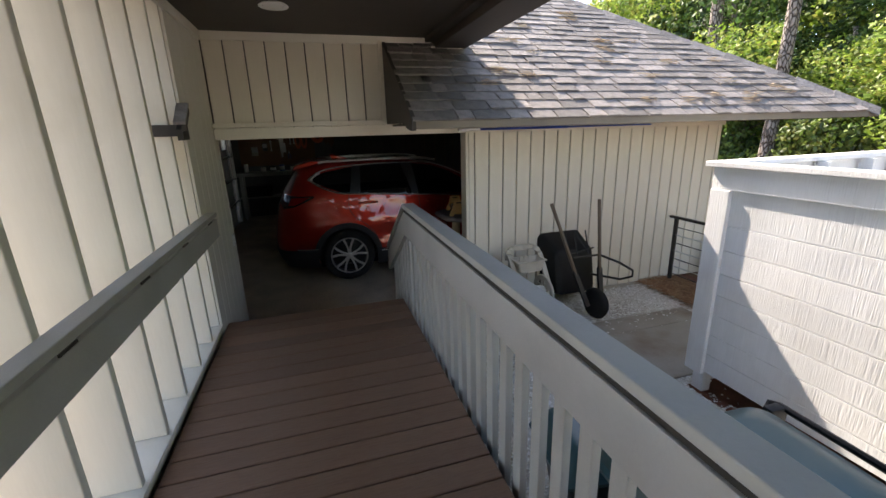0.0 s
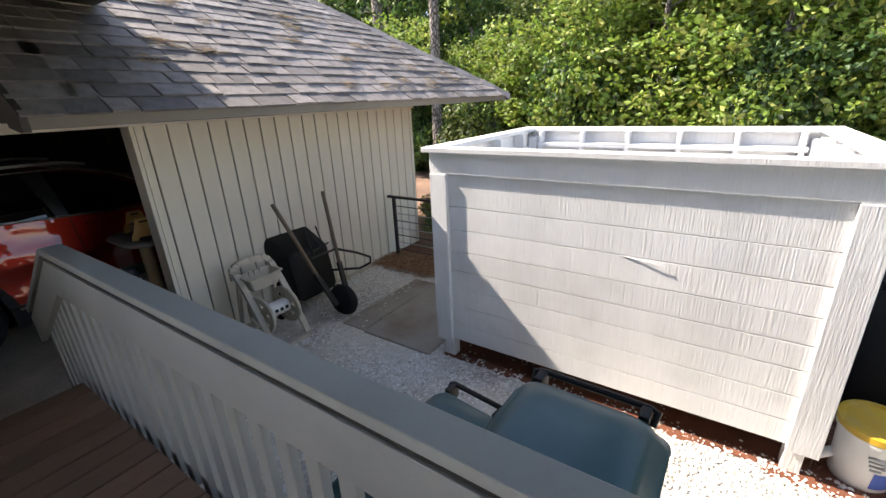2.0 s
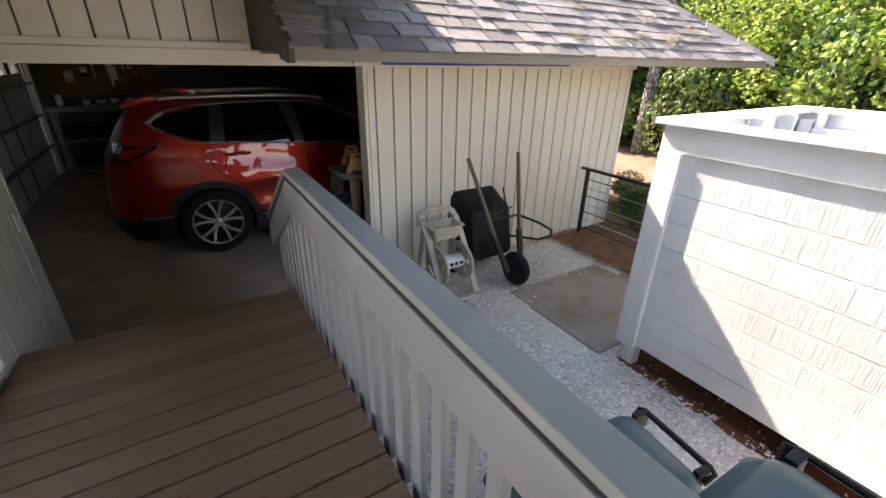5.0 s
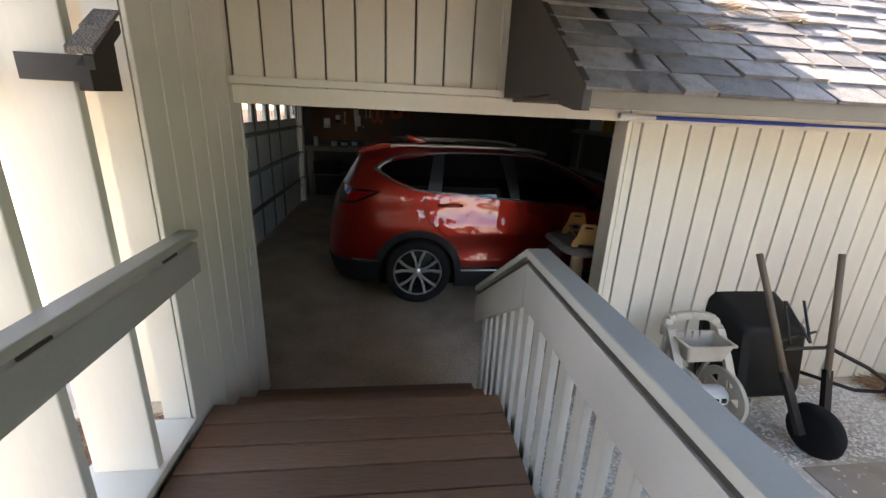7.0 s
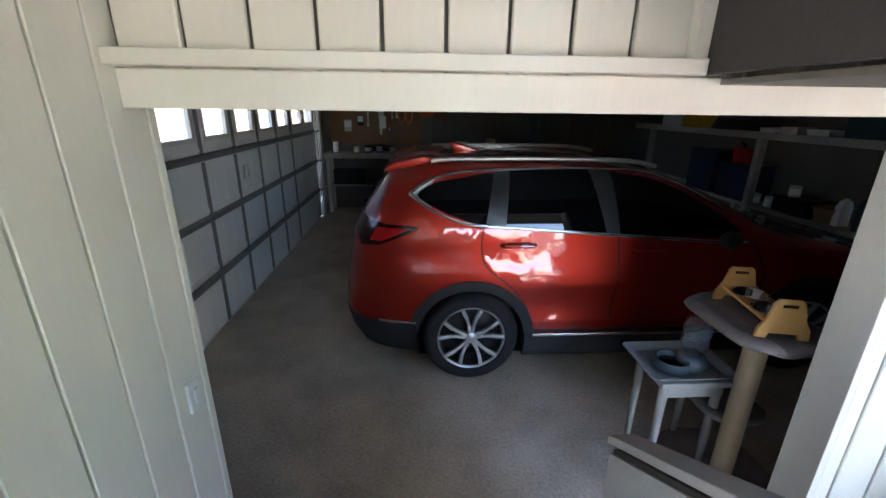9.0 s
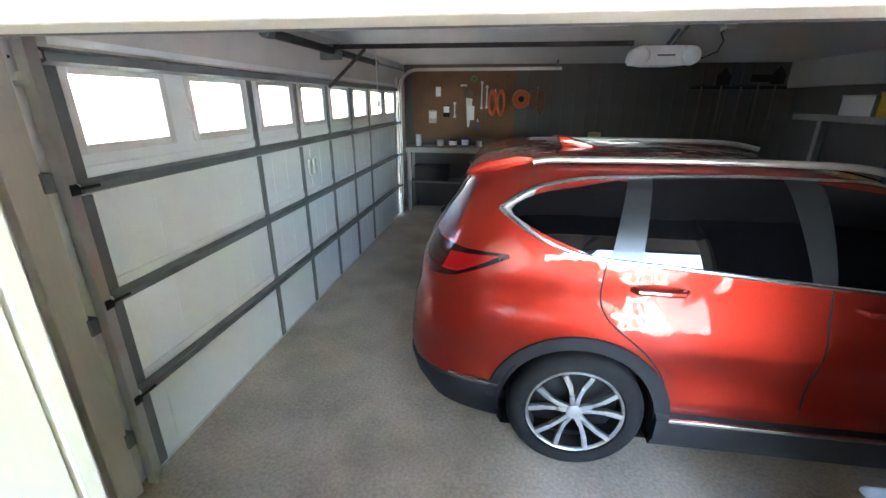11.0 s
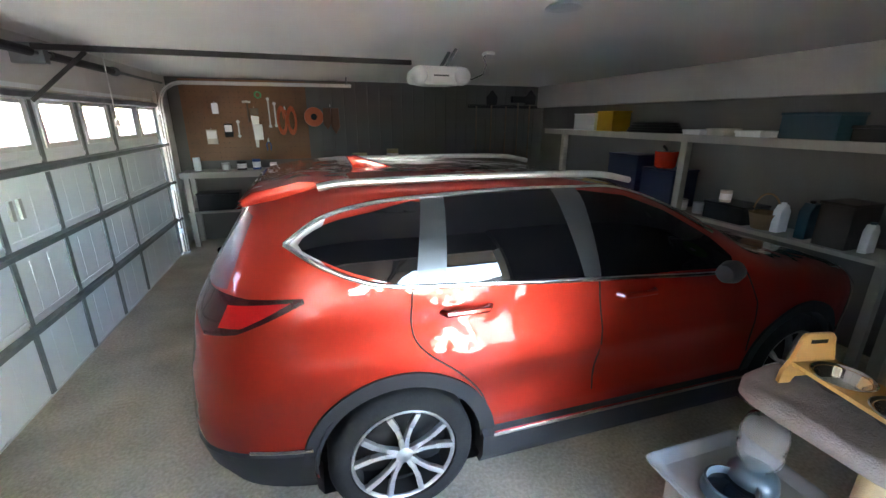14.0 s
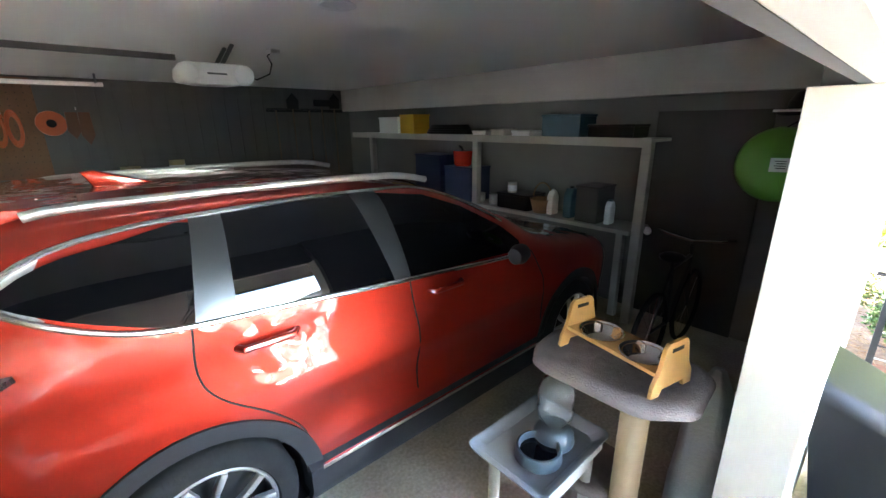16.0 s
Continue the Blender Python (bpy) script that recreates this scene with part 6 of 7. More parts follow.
def can(x, y, z, r, h, m, label, nm="paint_can"):
    c = thing(nm, (x, y, z), label, nm.replace("_", " "), "things on the benches")
    bm = B()
    lathe(bm, [(0.0, 0.0), (r, 0.0), (r, h - 0.01), (r + 0.003, h - 0.006), (r + 0.003, h), (r - 0.006, h), (r - 0.008, h - 0.006), (0.0, h - 0.006)], (x, y, z), 20, caps=False)
    part("can", bm, m, c, auto=40)
    bm = B()
    lathe(bm, [(r + 0.001, h * 0.2), (r + 0.0015, h * 0.21), (r + 0.0015, h * 0.75), (r + 0.001, h * 0.76)], (x, y, z), 20, caps=False)
    part("label", bm, WHITE, c, smooth=True)


def jug(x, y, z, w, h, m, label, lid=WHITE):
    c = thing("jug", (x, y, z), label, "jug", "things on the benches")
    bm = B()
    prism(bm, [(x - w / 2, z), (x + w / 2, z), (x + w / 2, z + h * 0.72), (x + w * 0.2, z + h * 0.93), (x - w * 0.2, z + h * 0.93), (x - w / 2, z + h * 0.72)], "y", y - w * 0.3, y + w * 0.3, 0.012)
    part("body", bm, m, c, auto=40)
    bm = B()
    lathe(bm, [(0.02, h * 0.92), (0.022, h), (0.0, h)], (x, y, z), 12, caps=False)
    part("cap", bm, lid, c)
    bm = B()
    tube(bm, [(x + w * 0.25, y, z + h * 0.92), (x + w * 0.52, y, z + h * 0.85), (x + w * 0.55, y, z + h * 0.6), (x + w * 0.5, y, z + h * 0.5)], 0.012, 6)
    part("handle", bm, m, c, smooth=True)


def crate(x0, x1, y0, y1, z, h, m, label, nm="storage_box", lid=None):
    c = thing(nm, ((x0 + x1) / 2, (y0 + y1) / 2, z), label, "box", "things on the shelves")
    bm = B()
    t = 0.012
    for d in ((x0, x1, y0, y0 + t, z, z + h), (x0, x1, y1 - t, y1, z, z + h), (x0, x0 + t, y0 + t, y1 - t, z, z + h), (x1 - t, x1, y0 + t, y1 - t, z, z + h), (x0 + t, x1 - t, y0 + t, y1 - t, z, z + t)):
        box(bm, *d)
    part("body", bm, m, c)
    bm = B()
    box(bm, x0 - 0.01, x1 + 0.01, y0 - 0.01, y1 + 0.01, z + h, z + h + 0.025, 0.006)
    part("lid", bm, lid or m, c)


DIRTY = mat("tan_can", (0.42, 0.33, 0.16), (0.3, 0.24, 0.12), rough=0.5)
for x, r, h, m, lab in ((-1.25, 0.05, 0.2, WHITE, "white spray can on the workbench"), (-0.85, 0.06, 0.11, ZINC, "small steel paint can on the workbench"), (-0.62, 0.07, 0.13, BLACKM, "dark paint can on the workbench"), (-0.4, 0.06, 0.16, BLUEP, "blue paint can on the workbench"), (-0.15, 0.05, 0.1, ZINC, "small steel can on the workbench"), (0.9, 0.09, 0.17, BEIGE, "beige paint can on the workbench"), (1.25, 0.12, 0.22, DIRTY, "tan paint tin on the workbench"), (1.82, 0.1, 0.28, DIRTY, "tall tan tin on the workbench"), (2.25, 0.07, 0.2, BLACKM, "dark tin on the workbench")):
    can(x, 11.66, 1.17, r, h, m, lab)
crate(-1.3, -0.7, 11.5, 11.8, 0.56, 0.25, BLACKP, "black storage box on the lower bench shelf")
crate(-0.3, 0.5, 11.5, 11.82, 0.56, 0.3, BLACKP, "dark storage box on the lower bench shelf")
crate(0.8, 1.1, 11.5, 11.8, 1.17, 0.12, WHITE, "low white box on the workbench")

# long tools hung in the far corner
rack = thing("tool_rack", (4.1, BACK_Y, 2.2), "wall rack with garden tools hung in the corner", "tool rack")
bm = B()
box(bm, 3.3, 4.75, BACK_Y - 0.03, BACK_Y - 0.004, 2.15, 2.2, 0.004)
part("rail", bm, BLACKM, rack)
for x, top, head in ((3.45, 2.18, "rake"), (3.75, 2.2, "shovel"), (4.05, 2.18, "rake"), (4.3, 2.25, "broom"), (4.55, 2.22, "shovel")):
    t = thing(head, (x, BACK_Y - 0.08, 0.6), f"dark {head} with a long handle hung on the wall rack", head, "garden tools on the rack")
    bm = B()
    tube(bm, [(x, BACK_Y - 0.08, 0.75), (x, BACK_Y - 0.07, top)], 0.014, 8)
    part("handle", bm, ASH, t, smooth=True)
    bm = B()
    if head == "rake":
        box(bm, x - 0.17, x + 0.17, BACK_Y - 0.1, BACK_Y - 0.07, top, top + 0.03)
        for k in range(10):
            box(bm, x - 0.165 + 0.036 * k, x - 0.158 + 0.036 * k, BACK_Y - 0.16, BACK_Y - 0.1, top + 0.01, top + 0.02)
    elif head == "broom":
        box(bm, x - 0.15, x + 0.15, BACK_Y - 0.11, BACK_Y - 0.04, top, top + 0.12, 0.01)
    else:
        prism(bm, [(x - 0.1, top), (x + 0.1, top), (x + 0.11, top + 0.15), (x, top + 0.27), (x - 0.11, top + 0.15)], "y", BACK_Y - 0.09, BACK_Y - 0.075)
    part("head", bm, BLACKM, t)

# shelf along the side wall
sh = thing("wall_shelf", (4.7, 8.4, 1.75), "long grey-white wooden shelf on posts along the side wall", "shelf")
bm = B()
box(bm, 4.45, RIGHT_X - 0.004, 5.9, 11.0, 1.765, 1.795, 0.003)
part("board", bm, WORN, sh)
bm = B()
box(bm, 4.425, 4.45, 5.9, 11.0, 1.72, 1.80, 0.003)
part("front_edge", bm, WORN, sh)
for y in (5.9, 8.0, 10.4):
    bm = B()
    box(bm, 4.44, 4.52, y, y + 0.085, -0.005, 1.764 if y > 6 else 1.764, 0.004)
    part("post", bm, WORN, sh)
bm = B()
box(bm, RIGHT_X - 0.02, RIGHT_X - 0.004, 6.0, 8.0, 0.95, 1.76)
part("back_panel", bm, DRYWALL_DIM, sh, "back panel in the dimmed wall grey")
bench2 = thing("side_bench", (4.7, 8, 0), "cluttered wooden side bench under the shelf", "bench")
bm = B()
box(bm, 4.44, RIGHT_X - 0.022, 6.0, 11.0, 0.90, 0.94, 0.004)
part("top", bm, WORN, bench2)
for y in (6.1, 8.3, 10.8):
    bm = B()
    box(bm, 4.53, 4.6, y, y + 0.07, -0.005, 0.9, 0.004)
    part("leg", bm, WORN, bench2)
TEAL = mat("teal_plastic", (0.012, 0.05, 0.07), rough=0.5, bump=0.05)
YELP = mat("yellow_plastic", (0.6, 0.36, 0.02), rough=0.45, bump=0.05)
NAVY = mat("navy_plastic", (0.01, 0.02, 0.07), rough=0.5, bump=0.05)
crate(4.5, 4.85, 9.75, 10.25, 1.795, 0.22, WHITE, "white box on the long shelf")
crate(4.5, 4.8, 9.35, 9.68, 1.795, 0.25, YELP, "yellow tool case on the long shelf", "tool_case")
hose = thing("coiled_hose", (4.66, 8.8, 1.795), "black hose coiled on the long shelf", "hose")
for k in range(4):
    bm = B()
    tube(bm, [(4.66 + 0.17 * math.cos(a), 8.75 + (0.42 - 0.03 * k) * math.sin(a), 1.815 + 0.03 * k) for a in [2 * math.pi * i / 28 for i in range(29)]], 0.018, 6, caps=False)
    part("coil", bm, BLACKP, hose, smooth=True)
for y, w, h in ((8.05, 0.22, 0.03), (7.75, 0.2, 0.05), (7.4, 0.25, 0.035)):
    crate(4.52, 4.75, y - w / 2, y + w / 2, 1.795, h, WHITE if h < 0.05 else BEIGE, "flat pale box on the long shelf")
crate(4.5, 4.82, 6.65, 7.1, 1.795, 0.2, TEAL, "teal storage box on the long shelf")
crate(4.5, 4.82, 6.1, 6.55, 1.795, 0.1, BLACKP, "low black case on the long shelf")
crate(4.48, 4.85, 8.75, 9.3, 0.94, 0.55, NAVY, "navy storage tub on the side bench")
crate(4.48, 4.85, 8.15, 8.65, 0.94, 0.42, NAVY, "low navy storage tub on the side bench")
lamp = thing("gas_can", (4.6, 8.4, 1.386), "glossy red plastic fuel can on a navy tub", "fuel can")
bm = B()
lathe(bm, [(0.0, 0.0), (0.10, 0.0), (0.12, 0.02), (0.13, 0.15), (0.135, 0.2), (0.03, 0.205)], (4.6, 8.42, 1.386), 24, caps=False)
part("can", bm, mat("red_can_paint", (0.6, 0.03, 0.01), rough=0.25, bump=0.02, coat=0.6), lamp, auto=40)
bm = B()
tube(bm, [(4.6, 8.42, 1.585), (4.58, 8.42, 1.62), (4.54, 8.42, 1.65)], 0.016, 8)
part("spout", bm, BLACKP, lamp)
jug(4.62, 6.98, 0.94, 0.13, 0.28, WHITE, "white plastic jug on the side bench")
jug(4.62, 6.75, 0.94, 0.16, 0.34, TEAL, "teal watering jug on the side bench", BLACKP)
jug(4.62, 6.3, 0.94, 0.11, 0.25, WHITE, "clear white spray bottle on the side bench", TEAL)
crate(4.5, 4.85, 7.25, 7.7, 0.94, 0.16, BLACKP, "black tray box full of odds and ends on the side bench")
crate(4.5, 4.85, 6.38, 6.62, 0.94, 0.35, BROWN, "brown carton on the side bench")
for y, m, lab in ((7.85, WHITE, "white roll on the side bench"), (7.55, BEIGE, "beige roll on top of the black tray box"), (8.07, ZINC, "steel tin on the side bench")):
    can(4.6, y, 0.94 if y != 7.55 else 1.125, 0.055, 0.12, m, lab, "tin")
bk = thing("basket_handle", (4.62, 7.2, 0.94), "wicker basket with a hoop handle on the side bench", "basket")
WICKER = mat("wicker", (0.25, 0.15, 0.07), (0.15, 0.09, 0.04), rough=0.8, fine=40, bump=0.6)
bm = B()
lathe(bm, [(0.0, 0.0), (0.1, 0.0), (0.14, 0.15), (0.145, 0.16), (0.13, 0.15), (0.09, 0.02)], (4.62, 7.2 - 0.08, 0.94), 20, caps=False)
part("body", bm, WICKER, bk, smooth=True)
bm = B()
tube(bm, [(4.62, 7.12 + 0.13 * math.cos(a), 1.08 + 0.2 * math.sin(a)) for a in [math.pi * i / 14 for i in range(15)]], 0.009, 6)
part("hoop", bm, WICKER, bk, smooth=True)

# bicycle, green disc and sacks by the front corner
bc = thing("bicycle", (4.1, 5.3, 0), "dark bicycle standing in the unlit corner", "bicycle")
for x, z in ((3.75, 0.34), (4.55, 0.34)):
    bm = B()
    lathe(bm, [(0.31, -0.018), (0.335, -0.014), (0.34, 0.0), (0.335, 0.014), (0.31, 0.018), (0.305, 0.0), (0.31, -0.018)], (x, 5.45, z), 40, (0, 1, 0), caps=False)
    w = part("wheel", bm, RUBBER, bc, smooth=True)
    for k in range(14):
        a = 2 * math.pi * k / 14
        bm = B()
        tube(bm, [(x, 5.45, z), (x + 0.31 * math.cos(a), 5.45, z + 0.31 * math.sin(a))], 0.0018, 4)
        part("spoke", bm, CHROME, w)
for p, q, r in (((3.75, 5.45, 0.34), (4.12, 5.45, 0.32), 0.012), ((4.12, 5.45, 0.32), (4.02, 5.45, 0.88), 0.016), ((4.12, 5.45, 0.32), (4.46, 5.45, 0.78), 0.018), ((4.03, 5.45, 0.82), (4.44, 5.45, 0.84), 0.016), ((3.75, 5.45, 0.34), (4.03, 5.45, 0.82), 0.01), ((4.55, 5.45, 0.34), (4.42, 5.45, 0.95), 0.016)):
    bm = B()
    tube(bm, [p, q], r, 8)
    part("frame_tube", bm, BLACKM, bc)
bm = B()
tube(bm, [(4.46, 5.15, 1.02), (4.42, 5.25, 1.0), (4.42, 5.45, 0.97), (4.42, 5.65, 1.0), (4.46, 5.75, 1.02)], 0.012, 8)
part("handlebar", bm, CHROME, bc, smooth=True)
bm = B()
lathe(bm, [(0.0, -0.02), (0.09, -0.02), (0.095, 0.01), (0.06, 0.03), (0.0, 0.035)], (4.0, 5.45, 0.92), 16, caps=False)
part("saddle", bm, BLACKP, bc, smooth=True)
gdk = thing("snow_disc", (4.1, 5.0, 1.65), "round green plastic disc hung in the corner with a white tag", "disc")
GREEN = mat("green_plastic", (0.12, 0.33, 0.04), (0.1, 0.28, 0.03), rough=0.45, bump=0.05)
dn = Vector((-0.92, -0.28, 0.05)).normalized()
bm = B()
lathe(bm, [(0.0, 0.03), (0.16, 0.025), (0.23, 0.0), (0.245, -0.02), (0.22, -0.015), (0.0, 0.01)], (4.1, 4.93, 1.66), 36, dn, caps=False)
part("disc", bm, GREEN, gdk, smooth=True)
bm = B()
c = Vector((4.1, 4.93, 1.66)) + dn * 0.032
sd = dn.cross(Vector((0, 0, 1))).normalized()
beam(bm, c - sd * 0.055, c + sd * 0.055, 0.004, 0.09)
tg = part("tag", bm, WHITE, gdk, "white printed tag")
bm = B()
for k in range(4):
    beam(bm, c + dn * 0.004 - sd * 0.03 + Vector((0, 0, 0.024 - 0.015 * k)), c + dn * 0.004 + sd * (0.03 - 0.008 * (k % 2)) + Vector((0, 0, 0.024 - 0.015 * k)), 0.002, 0.005)
part("print", bm, BLACKP, tg, "unreadable dark print", kind="stuff")
bm = B()
tube(bm, [(4.1, 4.93, 1.90), (4.15, 4.80, 2.0), (4.2, IN_Y + 0.005, 2.03)], 0.005, 6)
part("hanging_cord", bm, BLACKP, gdk)
cap = thing("cap", (4.1, 4.75, 2.05), "dark cap with a white trim on a hook", "cap")
bm = B()
lathe(bm, [(0.0, 0.11), (0.06, 0.1), (0.1, 0.05), (0.11, 0.0), (0.16, -0.01), (0.16, -0.016), (0.0, -0.012)], (4.12, 4.85, 2.02), 20, (-0.2, 0.1, 1), caps=False)
part("crown", bm, BLACKP, cap, smooth=True)
bm = B()
tube(bm, [(3.96, 4.82, 2.0), (3.96, 4.92, 2.0), (3.98, 5.0, 2.0)], 0.008, 6)
part("piping", bm, WHITE, cap)
bm = B()
tube(bm, [(4.12, 4.85, 2.13), (4.15, IN_Y, 2.15)], 0.006, 6)
part("hook", bm, BLACKM, cap)
kn = thing("door_knob", (RIGHT_X, 5.75, 1.0), "dark side door with a bright round knob", "door", kind="structure")
bm = B()
box(bm, RIGHT_X - 0.03, RIGHT_X - 0.003, 5.15, 6.05, 0.0, 2.03, 0.004)
part("door_leaf", bm, BROWN, kn)
# pale, barely metallic colour carries the gleam reflected from the opening
bm = B()
lathe(bm, [(0.016, 0.0), (0.018, 0.03), (0.036, 0.042), (0.043, 0.058), (0.036, 0.076), (0.02, 0.085), (0.0, 0.088)], (RIGHT_X - 0.03, 5.985, 0.89), 20, (-1, 0, 0), caps=False)
part("knob", bm, mat("knob_gleam_nickel", (0.85, 0.85, 0.84), rough=0.4, metal=0.3, bump=0.0), kn, "steel knob, coloured pale for the opening's reflection", smooth=True)
sk = thing("sack", (2.35, 4.72, 0), "pale translucent plastic sack beside the cat tree", "sack")
bm = B()
rows2 = []
for z, s in ((0.0, 0.8), (0.1, 1.0), (0.4, 1.0), (0.7, 0.85), (0.9, 0.55), (1.0, 0.2)):
    rows2.append([bm.verts.new((2.36 + 0.11 * s * math.cos(a) * (1 + 0.12 * math.sin(5 * a + z * 9)), 4.68 + 0.11 * s * math.sin(a) * (1 + 0.12 * math.sin(4 * a + z * 7)), z)) for a in [2 * math.pi * i / 28 for i in range(28)]])
for r0, r1 in zip(rows2, rows2[1:]):
    bridge(bm, r0, r1)
bm.faces.new(rows2[-1])
part("bag", bm, mat("pale_bag", (0.4, 0.4, 0.38), rough=0.4, scale=9, bump=0.4), sk, smooth=True)

# ---- cat corner ----
PLUSH = mat("taupe_plush", (0.235, 0.195, 0.178), (0.14, 0.115, 0.105), rough=0.95, scale=14, fine=140, bump=0.7)
SISAL = mat("sisal_rope", (0.50, 0.37, 0.23), (0.38, 0.27, 0.16), rough=0.9, scale=3, fine=130, bump=0.6, stretch=(1, 1, 4))
BAMBOO = mat("bamboo", (0.56, 0.31, 0.10), (0.46, 0.25, 0.08), rough=0.4, scale=4, fine=60, bump=0.08, stretch=(1, 0.15, 1))
STEEL = mat("polished_steel", (0.7, 0.7, 0.7), (0.66, 0.66, 0.66), rough=0.12, metal=1.0, bump=0.0)
ct = thing("cat_tree", (2.0, 4.9, 0), "cat tree with a taupe plush platform on a sisal post", "cat tree")


def cushion(cx, cy, z0, z1, hx, hy, bulge, n=3.2, turn=0.0):
    bm = B()
    rows = []
    for z, s in ((z0, 0.86), (z0 + (z1 - z0) * 0.25, 0.97), ((z0 + z1) / 2, 1.0 + bulge), (z1 - (z1 - z0) * 0.2, 0.98), (z1, 0.88), (z1 - 0.012, 0.7), (z1 - 0.016, 0.3)):
        row = []
        for i in range(48):
            a = 2 * math.pi * i / 48
            x = hx * s * math.copysign(abs(math.cos(a)) ** (2 / n), math.cos(a))
            y = hy * s * math.copysign(abs(math.sin(a)) ** (2 / n), math.sin(a))
            w = 1 + 0.02 * math.sin(7 * a + z * 40)
            row.append(bm.verts.new((cx + w * (x * math.cos(turn) - y * math.sin(turn)), cy + w * (x * math.sin(turn) + y * math.cos(turn)), z + 0.004 * math.sin(5 * a))))
        rows.append(row)
    for r0, r1 in zip(rows, rows[1:]):
        bridge(bm, r0, r1)
    bm.faces.new(rows[0])
    bm.faces.new(rows[-1])
    return bm


part("platform", cushion(2.05, 4.95, 0.985, 1.055, 0.23, 0.31, 0.03, turn=0.08), PLUSH, ct, "taupe plush platform", smooth=True)
bm = B()
tube(bm, [(2.0, 4.84, 0.05), (2.0, 4.84, 1.0)], 0.052, 20)
part("sisal_post", bm, SISAL, ct, auto=40)
bm = B()
tube(bm, [(2.12, 5.1, 0.05), (2.12, 5.1, 0.42)], 0.05, 20)
part("plush_post", bm, PLUSH, ct, auto=40)
part("base", cushion(2.1, 4.95, 0.0, 0.06, 0.27, 0.33, 0.02), PLUSH, ct, "grey plush base", smooth=True)
part("low_step", cushion(2.12, 5.08, 0.40, 0.46, 0.17, 0.2, 0.02), PLUSH, ct, smooth=True)

bs = thing("bowl_stand", (2.08, 4.97, 1.05), "bamboo feeding stand with two steel bowls", "bowl stand")
TS = Matrix.Translation((2.05, 4.945, 1.045)) @ Matrix.Rotation(radians(-12), 4, "Z")


def spart(nm, bm, m, parent, label="", auto=40):
    bmesh.ops.transform(bm, matrix=TS, verts=bm.verts)
    return part(nm, bm, m, parent, label, auto=auto)


for y in (-0.205, 0.205):
    bm = B()
    out = [(-0.115, 0.0), (-0.07, 0.0), (-0.06, 0.03), (0.06, 0.03), (0.07, 0.0), (0.115, 0.0), (0.11, 0.05), (0.08, 0.095), (0.068, 0.15), (0.063, 0.18), (0.048, 0.195), (-0.048, 0.195), (-0.063, 0.18), (-0.068, 0.15), (-0.08, 0.095), (-0.11, 0.05)]
    prism(bm, out, "y", y - 0.0075, y + 0.0075, 0.002)
    e = spart("end_panel", bm, BAMBOO, bs, "bamboo end panel with a slot grip")
    bm = B()
    box(bm, -0.032, 0.032, y - 0.0085, y + 0.0085, 0.158, 0.173)
    spart("grip_slot", bm, BLACKP, e, "dark slot grip")
bm = B()
n = 24
# top board with two round holes
for z in (0.075, 0.089):
    for y0, c in ((-0.197, -0.096), (0.0, 0.096)):
        ro = [bm.verts.new((0.074 * math.cos(2 * math.pi * i / n), c + 0.074 * math.sin(2 * math.pi * i / n), z)) for i in range(n)]
        sq = []
        for i in range(n):
            a = 2 * math.pi * i / n
            k = 1 / max(abs(math.cos(a)), abs(math.sin(a)))
            sq.append(bm.verts.new((0.085 * k * math.cos(a), c + 0.0985 * k * math.sin(a), z)))
        bridge(bm, ro, sq)
for x in (-0.085, 0.085):
    box(bm, *sorted((x, x * 0.97)), -0.197, 0.197, 0.0752, 0.0888)
spart("top_board", bm, BAMBOO, bs, "bamboo board with two round holes")
bm = B()
box(bm, -0.012, 0.012, -0.197, 0.197, 0.03, 0.045, 0.003)
spart("stretcher", bm, BAMBOO, bs)
for c in (-0.096, 0.096):
    bm = B()
    lathe(bm, [(0.086, 0.09), (0.088, 0.094), (0.084, 0.096), (0.071, 0.085), (0.064, 0.055), (0.055, 0.048), (0.0, 0.046), (0.0, 0.043), (0.058, 0.045), (0.068, 0.055), (0.074, 0.088), (0.086, 0.09)], (0, c, 0), 36, caps=False)
    spart("bowl", bm, STEEL, bs, "polished steel bowl", auto=50)

tb = thing("side_table", (1.84, 5.14, 0), "small worn white table", "table")
bm = B()
box(bm, 1.66, 2.06, 4.97, 5.30, 0.60, 0.635, 0.006)
part("tabletop", bm, WORN, tb)
for x in (1.70, 2.01):
    for y in (5.01, 5.26):
        bm = B()
        tube(bm, [(x, y, 0.0), (x, y, 0.6)], 0.022, 12, radii=[0.018, 0.026])
        part("leg", bm, WORN, tb, smooth=True)
for y in (5.0, 5.27):
    bm = B()
    box(bm, 1.69, 2.03, y - 0.01, y + 0.01, 0.53, 0.6, 0.002)
    part("apron", bm, WORN, tb)
TRAYM = mat("grey_tray_plastic", (0.31, 0.32, 0.32), (0.26, 0.27, 0.27), rough=0.4, bump=0.06, dirt=(0.22, 0.2, 0.17), dirt_scale=9, dirt_amount=0.4)
ty = thing("tray", (1.84, 5.14, 0.636), "grey plastic tray on the small table", "tray")
bm = B()
rows2 = []
for hx, hy, z in ((0.19, 0.135, 0.638), (0.205, 0.15, 0.642), (0.235, 0.178, 0.672), (0.25, 0.19, 0.676), (0.25, 0.19, 0.68), (0.232, 0.175, 0.679), (0.2, 0.145, 0.648)):
    row = []
    for cx, cy, a0 in ((1, 1, 0), (-1, 1, 90), (-1, -1, 180), (1, -1, 270)):
        for i in range(6):
            a = radians(a0 + 18 * i)
            row.append(bm.verts.new((1.84 + cx * (hx - 0.04) + 0.04 * math.cos(a), 5.14 + cy * (hy - 0.04) + 0.04 * math.sin(a), z)))
    rows2.append(row)
